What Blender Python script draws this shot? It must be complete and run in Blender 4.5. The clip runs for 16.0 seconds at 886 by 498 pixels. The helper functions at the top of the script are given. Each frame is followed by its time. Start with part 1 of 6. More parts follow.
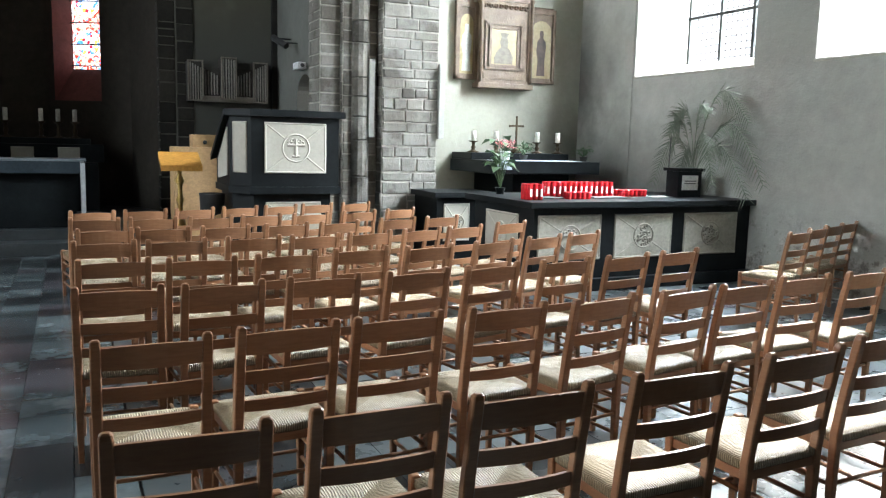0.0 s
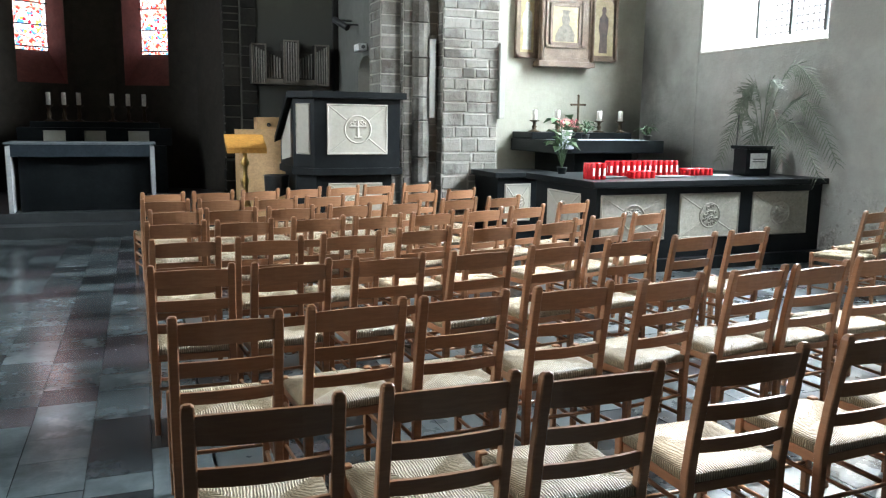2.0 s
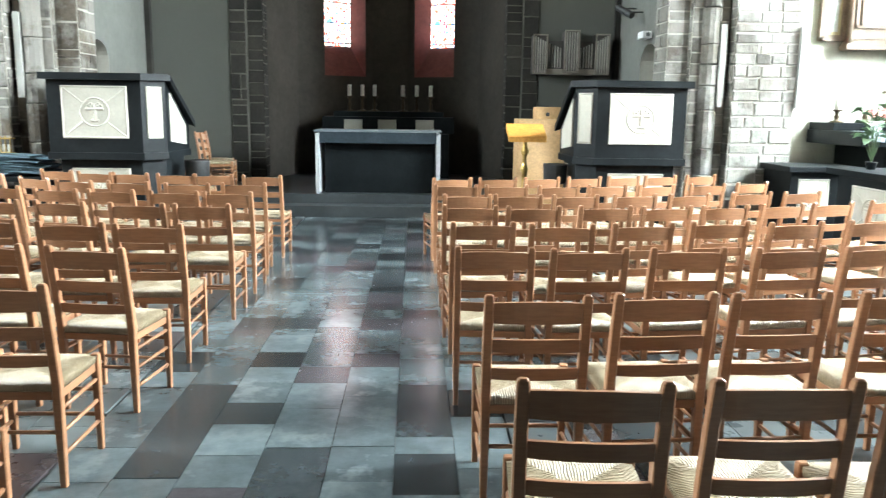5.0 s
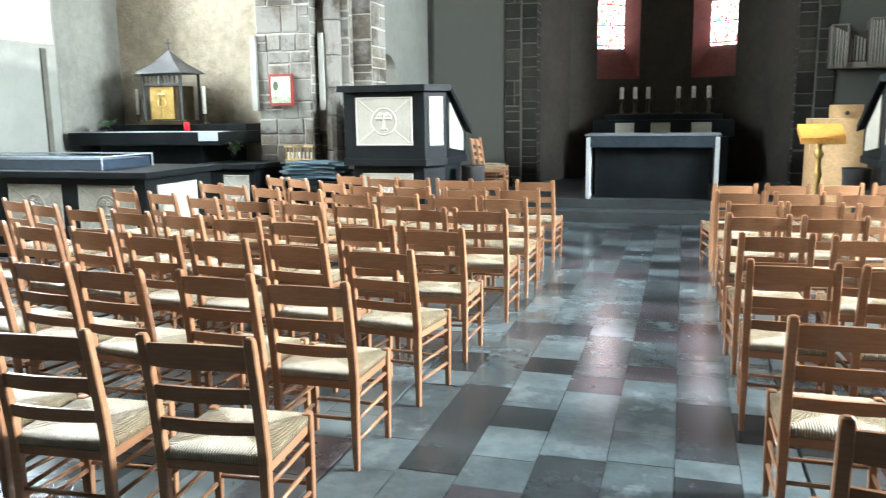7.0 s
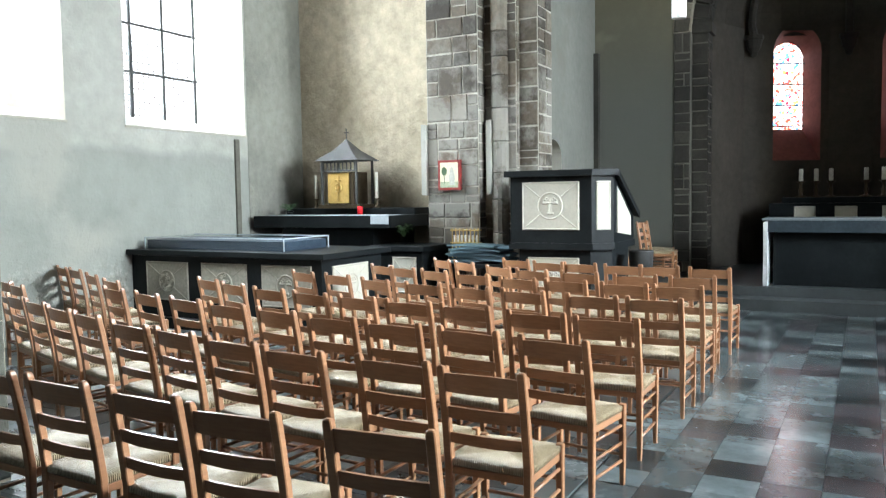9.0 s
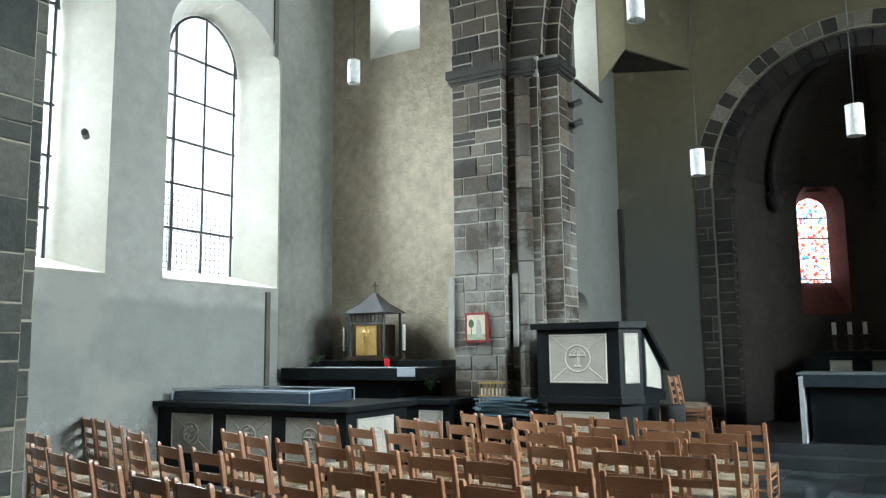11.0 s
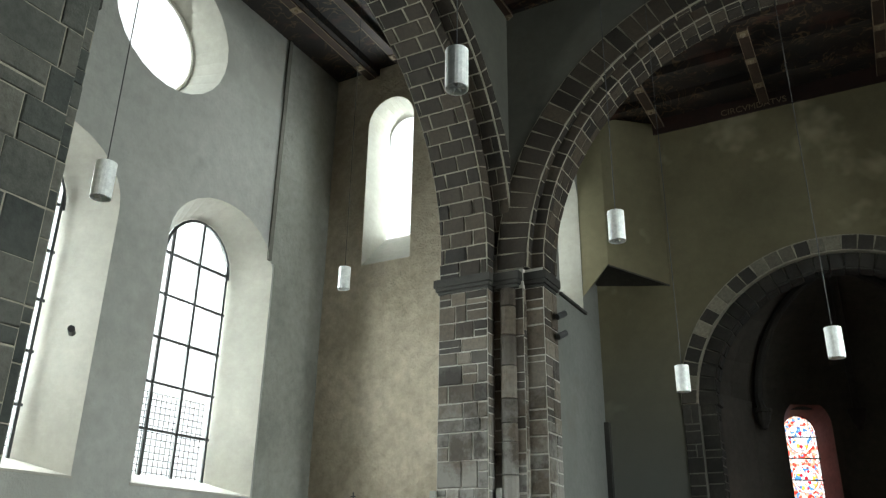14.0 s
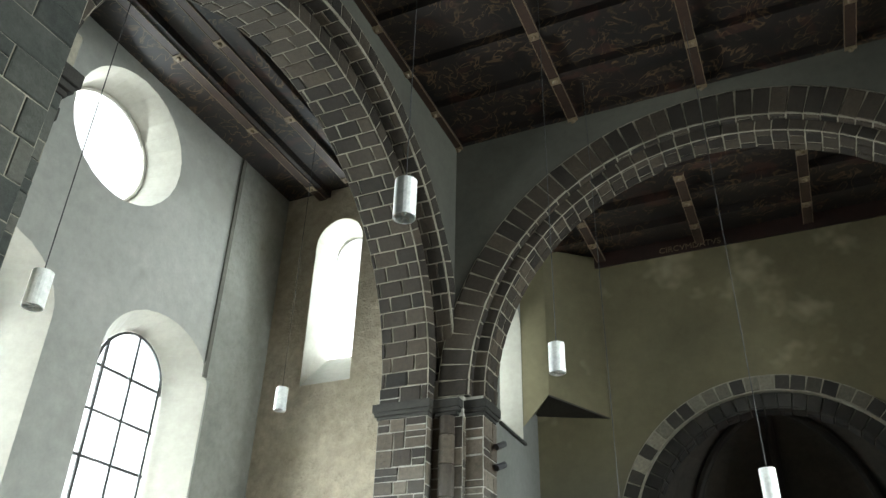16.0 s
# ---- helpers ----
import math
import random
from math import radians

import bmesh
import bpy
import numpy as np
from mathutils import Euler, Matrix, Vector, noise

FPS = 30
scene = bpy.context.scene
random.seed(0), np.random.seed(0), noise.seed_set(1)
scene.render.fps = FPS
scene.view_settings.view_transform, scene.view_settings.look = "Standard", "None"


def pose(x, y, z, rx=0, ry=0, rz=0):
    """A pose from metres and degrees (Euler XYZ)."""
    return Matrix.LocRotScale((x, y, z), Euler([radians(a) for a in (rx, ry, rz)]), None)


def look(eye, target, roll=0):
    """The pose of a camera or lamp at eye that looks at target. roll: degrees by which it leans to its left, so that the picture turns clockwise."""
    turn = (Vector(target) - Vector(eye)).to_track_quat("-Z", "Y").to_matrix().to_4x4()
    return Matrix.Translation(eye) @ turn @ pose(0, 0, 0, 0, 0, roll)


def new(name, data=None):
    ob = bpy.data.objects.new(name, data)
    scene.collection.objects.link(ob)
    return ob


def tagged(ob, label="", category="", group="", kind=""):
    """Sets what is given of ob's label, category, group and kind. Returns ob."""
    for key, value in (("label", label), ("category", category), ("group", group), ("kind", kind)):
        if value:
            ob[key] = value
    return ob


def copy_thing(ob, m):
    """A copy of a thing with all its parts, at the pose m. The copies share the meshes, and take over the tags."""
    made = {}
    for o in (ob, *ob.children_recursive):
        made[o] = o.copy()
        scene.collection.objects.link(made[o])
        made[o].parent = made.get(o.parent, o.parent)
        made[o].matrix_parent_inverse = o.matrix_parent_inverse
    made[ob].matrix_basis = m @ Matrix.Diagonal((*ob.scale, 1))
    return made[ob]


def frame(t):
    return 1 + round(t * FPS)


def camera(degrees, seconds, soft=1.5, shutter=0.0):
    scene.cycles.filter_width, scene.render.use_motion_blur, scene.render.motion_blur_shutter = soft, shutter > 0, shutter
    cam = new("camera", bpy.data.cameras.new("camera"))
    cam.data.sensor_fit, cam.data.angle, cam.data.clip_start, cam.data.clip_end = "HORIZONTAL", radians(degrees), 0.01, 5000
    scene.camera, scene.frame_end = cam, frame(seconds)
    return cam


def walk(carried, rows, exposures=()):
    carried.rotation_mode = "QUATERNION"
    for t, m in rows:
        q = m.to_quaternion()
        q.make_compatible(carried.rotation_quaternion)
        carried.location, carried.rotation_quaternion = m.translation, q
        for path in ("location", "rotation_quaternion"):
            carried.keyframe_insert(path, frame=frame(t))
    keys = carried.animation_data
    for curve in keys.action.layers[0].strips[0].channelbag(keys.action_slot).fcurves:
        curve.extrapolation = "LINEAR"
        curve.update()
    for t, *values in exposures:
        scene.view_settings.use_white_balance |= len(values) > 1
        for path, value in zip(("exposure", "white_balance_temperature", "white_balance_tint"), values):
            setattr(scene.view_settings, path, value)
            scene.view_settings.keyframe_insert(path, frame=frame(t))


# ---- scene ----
cam = camera(58.52, 16.0, soft=1.15, shutter=0.35)
EXPOSURES = [(0.0, 1.42, 6150, 9), (2.0, 1.45, 6150, 9), (3.0, 1.7, 6150, 9), (5.5, 2.72, 6200, 4), (8.0, 2.45, 6150, 7), (9.0, 2.15, 6200, 7), (11.5, 1.22, 5950, 3), (12.5, 0.86, 6250, 2), (15.0, 0.88, 6500, 4), (16.0, 1.46, 6400, 4)]
PATH = [
    (0, (-0.010, -0.009, 1.591), (0.833, 1.785, 1.326), 1.40),
    (0.5, (-0.032, -0.013, 1.592), (0.770, 1.795, 1.297), 1.19),
    (1, (-0.033, -0.011, 1.590), (0.750, 1.803, 1.283), 0.94),
    (1.5, (-0.039, -0.004, 1.586), (0.711, 1.824, 1.278), 0.79),
    (2, (-0.040, -0.003, 1.583), (0.665, 1.841, 1.268), 0.76),
    (2.5, (-0.035, -0.004, 1.587), (0.607, 1.863, 1.267), 0.88),
    (3, (-0.061, -0.010, 1.585), (0.493, 1.884, 1.260), 0.84),
    (5.5, (-0.272, 0.008, 1.569), (-0.357, 1.975, 1.219), 0.25),
    (6, (-0.283, 0.033, 1.563), (-0.538, 1.986, 1.212), -0.49),
    (6.5, (-0.326, 0.035, 1.578), (-0.731, 1.962, 1.228), -0.73),
    (7, (-0.346, 0.052, 1.582), (-0.918, 1.938, 1.244), -0.73),
    (7.5, (-0.375, 0.057, 1.584), (-1.078, 1.903, 1.272), -0.57),
    (8, (-0.415, 0.045, 1.584), (-1.237, 1.849, 1.317), -0.40),
    (8.5, (-0.417, 0.059, 1.601), (-1.324, 1.828, 1.382), -0.58),
    (9, (-0.446, 0.057, 1.620), (-1.389, 1.816, 1.489), -0.88),
    (11.5, (-0.374, 0.016, 1.601), (-1.374, 1.713, 1.950), -0.65),
    (12, (-0.379, 0.002, 1.612), (-1.375, 1.681, 2.048), -0.64),
    (12.5, (-0.376, -0.002, 1.627), (-1.357, 1.664, 2.140), -0.46),
    (13, (-0.368, -0.010, 1.638), (-1.323, 1.642, 2.237), -0.01),
    (13.5, (-0.363, -0.016, 1.651), (-1.291, 1.626, 2.319), 0.47),
    (14, (-0.364, -0.001, 1.669), (-1.269, 1.619, 2.416), 0.85),
    (14.5, (-0.358, -0.002, 1.679), (-1.245, 1.600, 2.483), 1.07),
    (15, (-0.348, -0.012, 1.683), (-1.193, 1.574, 2.560), 1.21),
    (15.5, (-0.336, -0.024, 1.686), (-1.140, 1.546, 2.628), 1.43),
    (16, (-0.328, -0.033, 1.690), (-1.054, 1.524, 2.715), 1.63),
]
walk(cam, [(t, look(eye, target, roll)) for t, eye, target, roll in PATH], EXPOSURES)

# ---------------- light ----------------
world = bpy.data.worlds.new("sky_world")
scene.world = world
world.use_nodes = True
wn = world.node_tree
sky = wn.nodes.new("ShaderNodeTexSky")
sky.sky_type, sky.sun_disc = "NISHITA", False
sky.sun_elevation, sky.sun_rotation = radians(38), radians(61)
wn.links.new(sky.outputs[0], wn.nodes["Background"].inputs[0])
wn.nodes["Background"].inputs[1].default_value = 0.15

sun = bpy.data.lights.new("sun", "SUN")
sun.energy, sun.angle, sun.color = 3.8, radians(0.6), (1.0, 0.93, 0.82)
SUN_WAY = Vector((-0.68, -0.38, -0.62))
new("sun", sun).matrix_world = look((0, 0, 0), SUN_WAY)


def window_light(name, eye, target, w, h, watts, colour=(0.90, 0.97, 1.0)):
    """Area lamp for sky light in a window's opening, and for the west fill."""
    d = bpy.data.lights.new(name, "AREA")
    d.shape, d.size, d.size_y, d.energy, d.color = "RECTANGLE", w, h, watts, colour
    ob = new(name, d)
    ob.matrix_world = look(eye, target)
    return ob


AX = -0.735                      # the nave's axis


def mx(x):
    return 2 * AX - x


WL, WR = -9.0, mx(-9.0)          # transept side walls
YE = 10.95                       # transept east walls
CEIL = 10.85
for s in (0, 1):
    f = (lambda x: x) if s == 0 else mx
    k = 1.3 if s == 0 else 3.9
    for yc in (5.28, 8.43):
        for zc in (3.4, 4.8, 6.2):
            window_light("window_light", (f(-10.2), yc, zc + 0.2), (f(-4.5 if s == 0 else -6.6), yc, zc - (2.8 if s == 0 else 4.6)), 1.6, 1.5, 105 * k)
    if s == 0:
        window_light("oculus_light", (f(-9.82), 6.83, 9.5), (f(-4.0), 6.83, 6.2), 1.9, 1.9, 32 * k)
    window_light("lancet_light", (f(-7.66), YE + 0.75, 8.4), (f(-7.3), 6.0, 7.7), 0.95, 3.0, 60)
    window_light("choir_light", (f(-5.5), 12.2, 7.2), (f(-1.5), 13.4, 7.2), 0.9, 2.4, 26.0 if s == 0 else 1.5)
# added fill lamps behind the camera; the west wall has no windows
for xx in (-3.2, 1.7):
    window_light("west_light", (xx, -8.6, 6.0), (xx, 0, 4.0), 1.4, 3.4, 1.2)

# ---------------- materials ----------------


def nodes_of(name):
    m = bpy.data.materials.new(name)
    m.use_nodes = True
    nt = m.node_tree
    return m, nt, nt.nodes["Principled BSDF"]


def tex(nt, kind, scale, detail=4.0, rough=0.6, vec=None):
    n = nt.nodes.new(kind)
    n.inputs["Scale"].default_value = scale
    if "Detail" in n.inputs:
        n.inputs["Detail"].default_value = detail
    if "Roughness" in n.inputs:
        n.inputs["Roughness"].default_value = rough
    if vec is None:
        vec = nt.nodes.new("ShaderNodeNewGeometry").outputs["Position"]
    nt.links.new(vec, n.inputs["Vector"])
    return n


def ramp(nt, src, stops):
    r = nt.nodes.new("ShaderNodeValToRGB")
    el = r.color_ramp.elements
    el[0].position, el[0].color = stops[0][0], (*stops[0][1], 1)
    el[1].position, el[1].color = stops[-1][0], (*stops[-1][1], 1)
    for p, c in stops[1:-1]:
        e = el.new(p)
        e.color = (*c, 1)
    nt.links.new(src, r.inputs[0])
    return r.outputs[0]


def mixc(nt, fac, a, b, mode="MIX"):
    n = nt.nodes.new("ShaderNodeMix")
    n.data_type, n.blend_type = "RGBA", mode
    for sock, v in ((n.inputs[0], fac), (n.inputs[6], a), (n.inputs[7], b)):
        if hasattr(v, "is_linked"):
            nt.links.new(v, sock)
        elif isinstance(v, tuple):
            sock.default_value = (*v, 1)
        else:
            sock.default_value = v
    return n.outputs[2]


def bump(nt, bsdf, height, strength, dist):
    b = nt.nodes.new("ShaderNodeBump")
    b.inputs["Strength"].default_value, b.inputs["Distance"].default_value = strength, dist
    nt.links.new(height, b.inputs["Height"])
    nt.links.new(b.outputs[0], bsdf.inputs["Normal"])


def surface(name, c1, c2, big=0.8, fine=14.0, rough=0.8, rough2=None, relief=0.4, dist=0.01, metal=0.0, rand=0.0, spec=0.5, stain=None, grain=0.26, dark_spots=(), tones=(), damp=False, lime=False, coat=None):
    """A surface with variation at two scales, and a little per piece."""
    m, nt, b = nodes_of(name)
    n1 = tex(nt, "ShaderNodeTexNoise", big, 5)
    n2 = tex(nt, "ShaderNodeTexNoise", fine, 6, 0.7)
    col = ramp(nt, n1.outputs[0], [(0.32, c1), (0.68, c2)])
    g = ramp(nt, n2.outputs[0], [(0.3, (1 - grain,) * 3), (0.7, (1 + grain * 0.45,) * 3)])
    col = mixc(nt, 1.0, col, g, "MULTIPLY")
    if rand:
        oi = nt.nodes.new("ShaderNodeObjectInfo")
        r = ramp(nt, oi.outputs["Random"], [(0.0, (1 - rand,) * 3), (1.0, (1 + rand,) * 3)])
        col = mixc(nt, 1.0, col, r, "MULTIPLY")
    if tones:                    # each stone has a tone of its own
        oi = nt.nodes.new("ShaderNodeObjectInfo")
        tone = ramp(nt, oi.outputs["Random"], tones)
        col = mixc(nt, 1.0, tone, g, "MULTIPLY")
        wash = ramp(nt, n1.outputs[0], [(0.45, (0, 0, 0)), (0.75, (0.32, 0.32, 0.32))])
        col = mixc(nt, wash, col, c2)
    if lime:                     # remains of limewash low on the stones
        sp_ = nt.nodes.new("ShaderNodeSeparateXYZ")
        nt.links.new(nt.nodes.new("ShaderNodeNewGeometry").outputs["Position"], sp_.inputs[0])
        zn = nt.nodes.new("ShaderNodeMath")
        zn.operation = "DIVIDE"
        nt.links.new(sp_.outputs[2], zn.inputs[0])
        zn.inputs[1].default_value = 10.0
        low = ramp(nt, zn.outputs[0], [(0.26, (1, 1, 1)), (0.50, (0, 0, 0))])
        nl = tex(nt, "ShaderNodeTexNoise", 1.5, 6, 0.7)
        smear = ramp(nt, nl.outputs[0], [(0.44, (0.05, 0.05, 0.05)), (0.56, (0.72, 0.72, 0.72))])
        col = mixc(nt, mixc(nt, 1.0, low, smear, "MULTIPLY"), col, (0.265, 0.254, 0.228))
    if coat:                     # a grey cement coat up to a height, with a wavering edge
        sp_ = nt.nodes.new("ShaderNodeSeparateXYZ")
        nt.links.new(nt.nodes.new("ShaderNodeNewGeometry").outputs["Position"], sp_.inputs[0])
        edge = tex(nt, "ShaderNodeTexNoise", 1.1, 4, 0.6)
        up = nt.nodes.new("ShaderNodeMath")
        up.operation = "MULTIPLY_ADD"
        nt.links.new(edge.outputs[0], up.inputs[0])
        up.inputs[1].default_value = 0.25
        nt.links.new(sp_.outputs[2], up.inputs[2])
        zn = nt.nodes.new("ShaderNodeMath")
        zn.operation = "DIVIDE"
        nt.links.new(up.outputs[0], zn.inputs[0])
        zn.inputs[1].default_value = coat[0] * 2
        low = ramp(nt, zn.outputs[0], [(0.49, (0.85, 0.85, 0.85)), (0.515, (0, 0, 0))])
        wash = tex(nt, "ShaderNodeTexNoise", 0.9, 6, 0.7)
        tone3 = ramp(nt, wash.outputs[0], [(0.35, coat[1]), (0.65, coat[2])])
        col = mixc(nt, low, col, tone3)
    if damp:                     # peeling plaster near the floor
        sp_ = nt.nodes.new("ShaderNodeSeparateXYZ")
        nt.links.new(nt.nodes.new("ShaderNodeNewGeometry").outputs["Position"], sp_.inputs[0])
        low = ramp(nt, sp_.outputs[2], [(0.45, (1, 1, 1)), (1.0, (0, 0, 0))])
        nd = tex(nt, "ShaderNodeTexNoise", 3.2, 6, 0.7)
        spots_ = ramp(nt, nd.outputs[0], [(0.50, (0, 0, 0)), (0.535, (0.9, 0.9, 0.9))])
        nd2 = tex(nt, "ShaderNodeTexNoise", 9.0, 5, 0.7)
        tone2 = ramp(nt, nd2.outputs[0], [(0.42, (0.16, 0.15, 0.13)), (0.60, (0.46, 0.44, 0.40))])
        col = mixc(nt, mixc(nt, 1.0, low, spots_, "MULTIPLY"), col, tone2)
    if stain:
        n3 = tex(nt, "ShaderNodeTexNoise", stain[0], 4, 0.65)
        f = ramp(nt, n3.outputs[0], [(0.56, (0, 0, 0)), (0.66, (1, 1, 1))])
        col = mixc(nt, f, col, stain[1])
    for x, y, z, r in dark_spots:      # darker towards each point, with a ragged edge
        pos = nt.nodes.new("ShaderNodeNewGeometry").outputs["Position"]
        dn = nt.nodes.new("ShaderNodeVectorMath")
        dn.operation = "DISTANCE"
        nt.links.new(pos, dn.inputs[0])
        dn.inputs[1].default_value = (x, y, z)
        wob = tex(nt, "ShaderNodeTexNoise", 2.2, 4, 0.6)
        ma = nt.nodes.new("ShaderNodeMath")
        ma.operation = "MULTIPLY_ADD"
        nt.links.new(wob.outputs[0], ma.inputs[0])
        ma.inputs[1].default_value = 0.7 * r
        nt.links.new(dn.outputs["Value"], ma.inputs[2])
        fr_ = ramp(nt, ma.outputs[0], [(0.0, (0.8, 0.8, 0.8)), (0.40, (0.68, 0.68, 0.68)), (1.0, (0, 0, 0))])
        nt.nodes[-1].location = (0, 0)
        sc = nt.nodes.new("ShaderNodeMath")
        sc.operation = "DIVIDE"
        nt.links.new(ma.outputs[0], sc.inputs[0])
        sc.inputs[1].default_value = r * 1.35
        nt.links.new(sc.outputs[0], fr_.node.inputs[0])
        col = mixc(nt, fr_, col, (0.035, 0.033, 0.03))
    nt.links.new(col, b.inputs["Base Color"])
    b.inputs["Roughness"].default_value = rough
    if rough2 is not None:
        rr = nt.nodes.new("ShaderNodeMapRange")
        rr.inputs["To Min"].default_value, rr.inputs["To Max"].default_value = rough, rough2
        nt.links.new(n2.outputs[0], rr.inputs[0])
        nt.links.new(rr.outputs[0], b.inputs["Roughness"])
    b.inputs["Metallic"].default_value = metal
    b.inputs["Specular IOR Level"].default_value = spec
    if relief:
        bump(nt, b, n2.outputs[0], relief, dist)
    return m


# points round which the plaster darkens: x, y, z and radius
DARK_SPOTS_SIDE = [(7.53, 10.0, 0.9, 1.5), (7.53, 8.6, 0.8, 0.7), (7.53, 10.95, 2.6, 1.2)]
PLASTER = surface("plaster_grey", (0.315, 0.315, 0.285), (0.43, 0.425, 0.39), 0.40, 5.0, 0.9, relief=0.7, dist=0.03, stain=(0.55, (0.31, 0.305, 0.275)), grain=0.12, damp=True, dark_spots=DARK_SPOTS_SIDE)
PLASTER_LEFT = surface("plaster_cement", (0.315, 0.315, 0.285), (0.43, 0.425, 0.39), 0.40, 5.0, 0.9, relief=0.8, dist=0.035, stain=(0.55, (0.31, 0.305, 0.275)), grain=0.14, damp=True, coat=(2.42, (0.205, 0.215, 0.198), (0.275, 0.282, 0.258)))
DARK_SPOTS = [(-9.0, 10.95, 1.15, 1.25), (-7.15, 10.95, 1.25, 1.0), (7.5, 10.95, 1.2, 1.1)]
PLASTER_EAST = surface("plaster_east", (0.285, 0.285, 0.235), (0.36, 0.355, 0.295), 0.45, 9.0, 0.9, relief=0.5, dist=0.012, stain=(0.6, (0.37, 0.34, 0.27)), grain=0.10, dark_spots=DARK_SPOTS)
PLASTER_ROUGH = surface("plaster_rough", (0.37, 0.315, 0.23), (0.52, 0.45, 0.345), 0.6, 6.0, 0.95, relief=1.0, dist=0.085, grain=0.28, dark_spots=DARK_SPOTS)
# rough end of the left wall, with the corner's shade put into its colour
PLASTER_CORNER_SHADE = surface("plaster_corner_shade", (0.20, 0.20, 0.175), (0.31, 0.305, 0.27), 0.7, 7.0, 0.92, relief=1.0, dist=0.05, grain=0.18, dark_spots=DARK_SPOTS)
# apse and niche backs: the dimness of the recess is put into this colour
PLASTER_RECESS_SHADE = surface("plaster_recess_shade", (0.046, 0.040, 0.032), (0.080, 0.070, 0.056), 0.7, 9.0, 0.85, relief=0.4)
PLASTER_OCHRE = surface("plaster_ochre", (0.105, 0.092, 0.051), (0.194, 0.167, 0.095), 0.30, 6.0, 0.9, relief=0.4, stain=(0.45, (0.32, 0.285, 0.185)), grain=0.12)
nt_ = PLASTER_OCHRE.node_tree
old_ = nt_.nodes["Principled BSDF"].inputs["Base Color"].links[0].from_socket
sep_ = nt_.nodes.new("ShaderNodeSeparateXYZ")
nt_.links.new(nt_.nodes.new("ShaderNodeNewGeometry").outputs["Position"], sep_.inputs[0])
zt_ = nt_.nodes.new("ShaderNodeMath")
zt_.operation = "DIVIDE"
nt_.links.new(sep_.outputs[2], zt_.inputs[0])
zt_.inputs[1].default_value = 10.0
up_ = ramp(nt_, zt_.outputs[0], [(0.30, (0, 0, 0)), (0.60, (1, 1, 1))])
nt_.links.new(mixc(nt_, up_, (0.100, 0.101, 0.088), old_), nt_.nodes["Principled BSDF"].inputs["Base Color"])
# apse window reveals, with the stained glass's red light put into the colour
PLASTER_RED_CAST = surface("plaster_red_cast", (0.17, 0.055, 0.042), (0.24, 0.085, 0.065), 1.6, 12.0, 0.85, relief=0.4)
REVEAL = surface("plaster_reveal", (0.34, 0.323, 0.275), (0.44, 0.415, 0.355), 0.9, 10.0, 0.9, relief=0.4, grain=0.10)
MORTAR = surface("mortar", (0.27, 0.25, 0.212), (0.46, 0.435, 0.38), 1.5, 25.0, 0.95, relief=0.6)
# walls over the arches: the shade up there is put into this colour
PLASTER_UPPER_SHADE = surface("plaster_upper_shade", (0.085, 0.083, 0.068), (0.135, 0.13, 0.105), 0.4, 8.0, 0.9, relief=0.4, grain=0.12)
MORTAR_DARK = surface("mortar_dark", (0.09, 0.085, 0.070), (0.16, 0.152, 0.128), 1.5, 25.0, 0.95, relief=0.6)
TONES = [(0.0, (0.016, 0.0112, 0.0072)), (0.3, (0.038, 0.0275, 0.0185)), (0.55, (0.066, 0.050, 0.034)), (0.8, (0.108, 0.085, 0.060)), (1.0, (0.17, 0.14, 0.105))]
STONE = surface("pier_stone", (0.055, 0.050, 0.044), (0.14, 0.117, 0.088), 0.9, 18.0, 0.85, relief=0.9, dist=0.016, tones=TONES, grain=0.4, lime=True)
STONE_LIMED = surface("limed_stone", (0.12, 0.11, 0.09), (0.30, 0.28, 0.235), 0.9, 18.0, 0.88, relief=0.9, dist=0.014, tones=[(0.0, (0.046, 0.039, 0.030)), (0.4, (0.088, 0.077, 0.061)), (0.75, (0.135, 0.122, 0.100)), (1.0, (0.195, 0.178, 0.148))], grain=0.35, lime=True)
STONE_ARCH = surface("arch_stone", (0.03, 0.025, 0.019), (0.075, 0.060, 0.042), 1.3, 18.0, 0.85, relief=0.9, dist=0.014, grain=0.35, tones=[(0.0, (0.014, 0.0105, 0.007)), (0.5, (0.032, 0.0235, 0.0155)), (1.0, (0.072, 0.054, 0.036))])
STONE_DARK = surface("choir_stone", (0.015, 0.014, 0.0115), (0.046, 0.041, 0.033), 1.3, 22.0, 0.85, relief=0.8, dist=0.012, rand=0.4)
STONE_MIXED = surface("apse_arch_stone", (0.02, 0.018, 0.015), (0.06, 0.054, 0.044), 1.3, 22.0, 0.85, relief=0.8, dist=0.012, grain=0.35, tones=[(0.0, (0.016, 0.014, 0.011)), (0.62, (0.044, 0.038, 0.029)), (0.74, (0.15, 0.135, 0.10)), (1.0, (0.25, 0.225, 0.17))])
STONE_NEAR = surface("near_pier_stone", (0.06, 0.062, 0.052), (0.15, 0.148, 0.125), 1.1, 16.0, 0.85, relief=0.9, dist=0.02, tones=[(0.0, (0.022, 0.026, 0.023)), (0.5, (0.052, 0.056, 0.047)), (1.0, (0.115, 0.110, 0.088))], grain=0.4)
MORTAR_ARCH = surface("mortar_arch", (0.21, 0.19, 0.145), (0.37, 0.335, 0.265), 1.8, 25.0, 0.95, relief=0.6)
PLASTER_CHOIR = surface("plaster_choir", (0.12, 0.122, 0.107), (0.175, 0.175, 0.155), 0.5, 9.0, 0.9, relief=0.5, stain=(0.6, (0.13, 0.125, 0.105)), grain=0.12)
ORGAN_FRAME = surface("organ_frame", (0.22, 0.19, 0.155), (0.32, 0.285, 0.24), 2.0, 30.0, 0.55, relief=0.15)
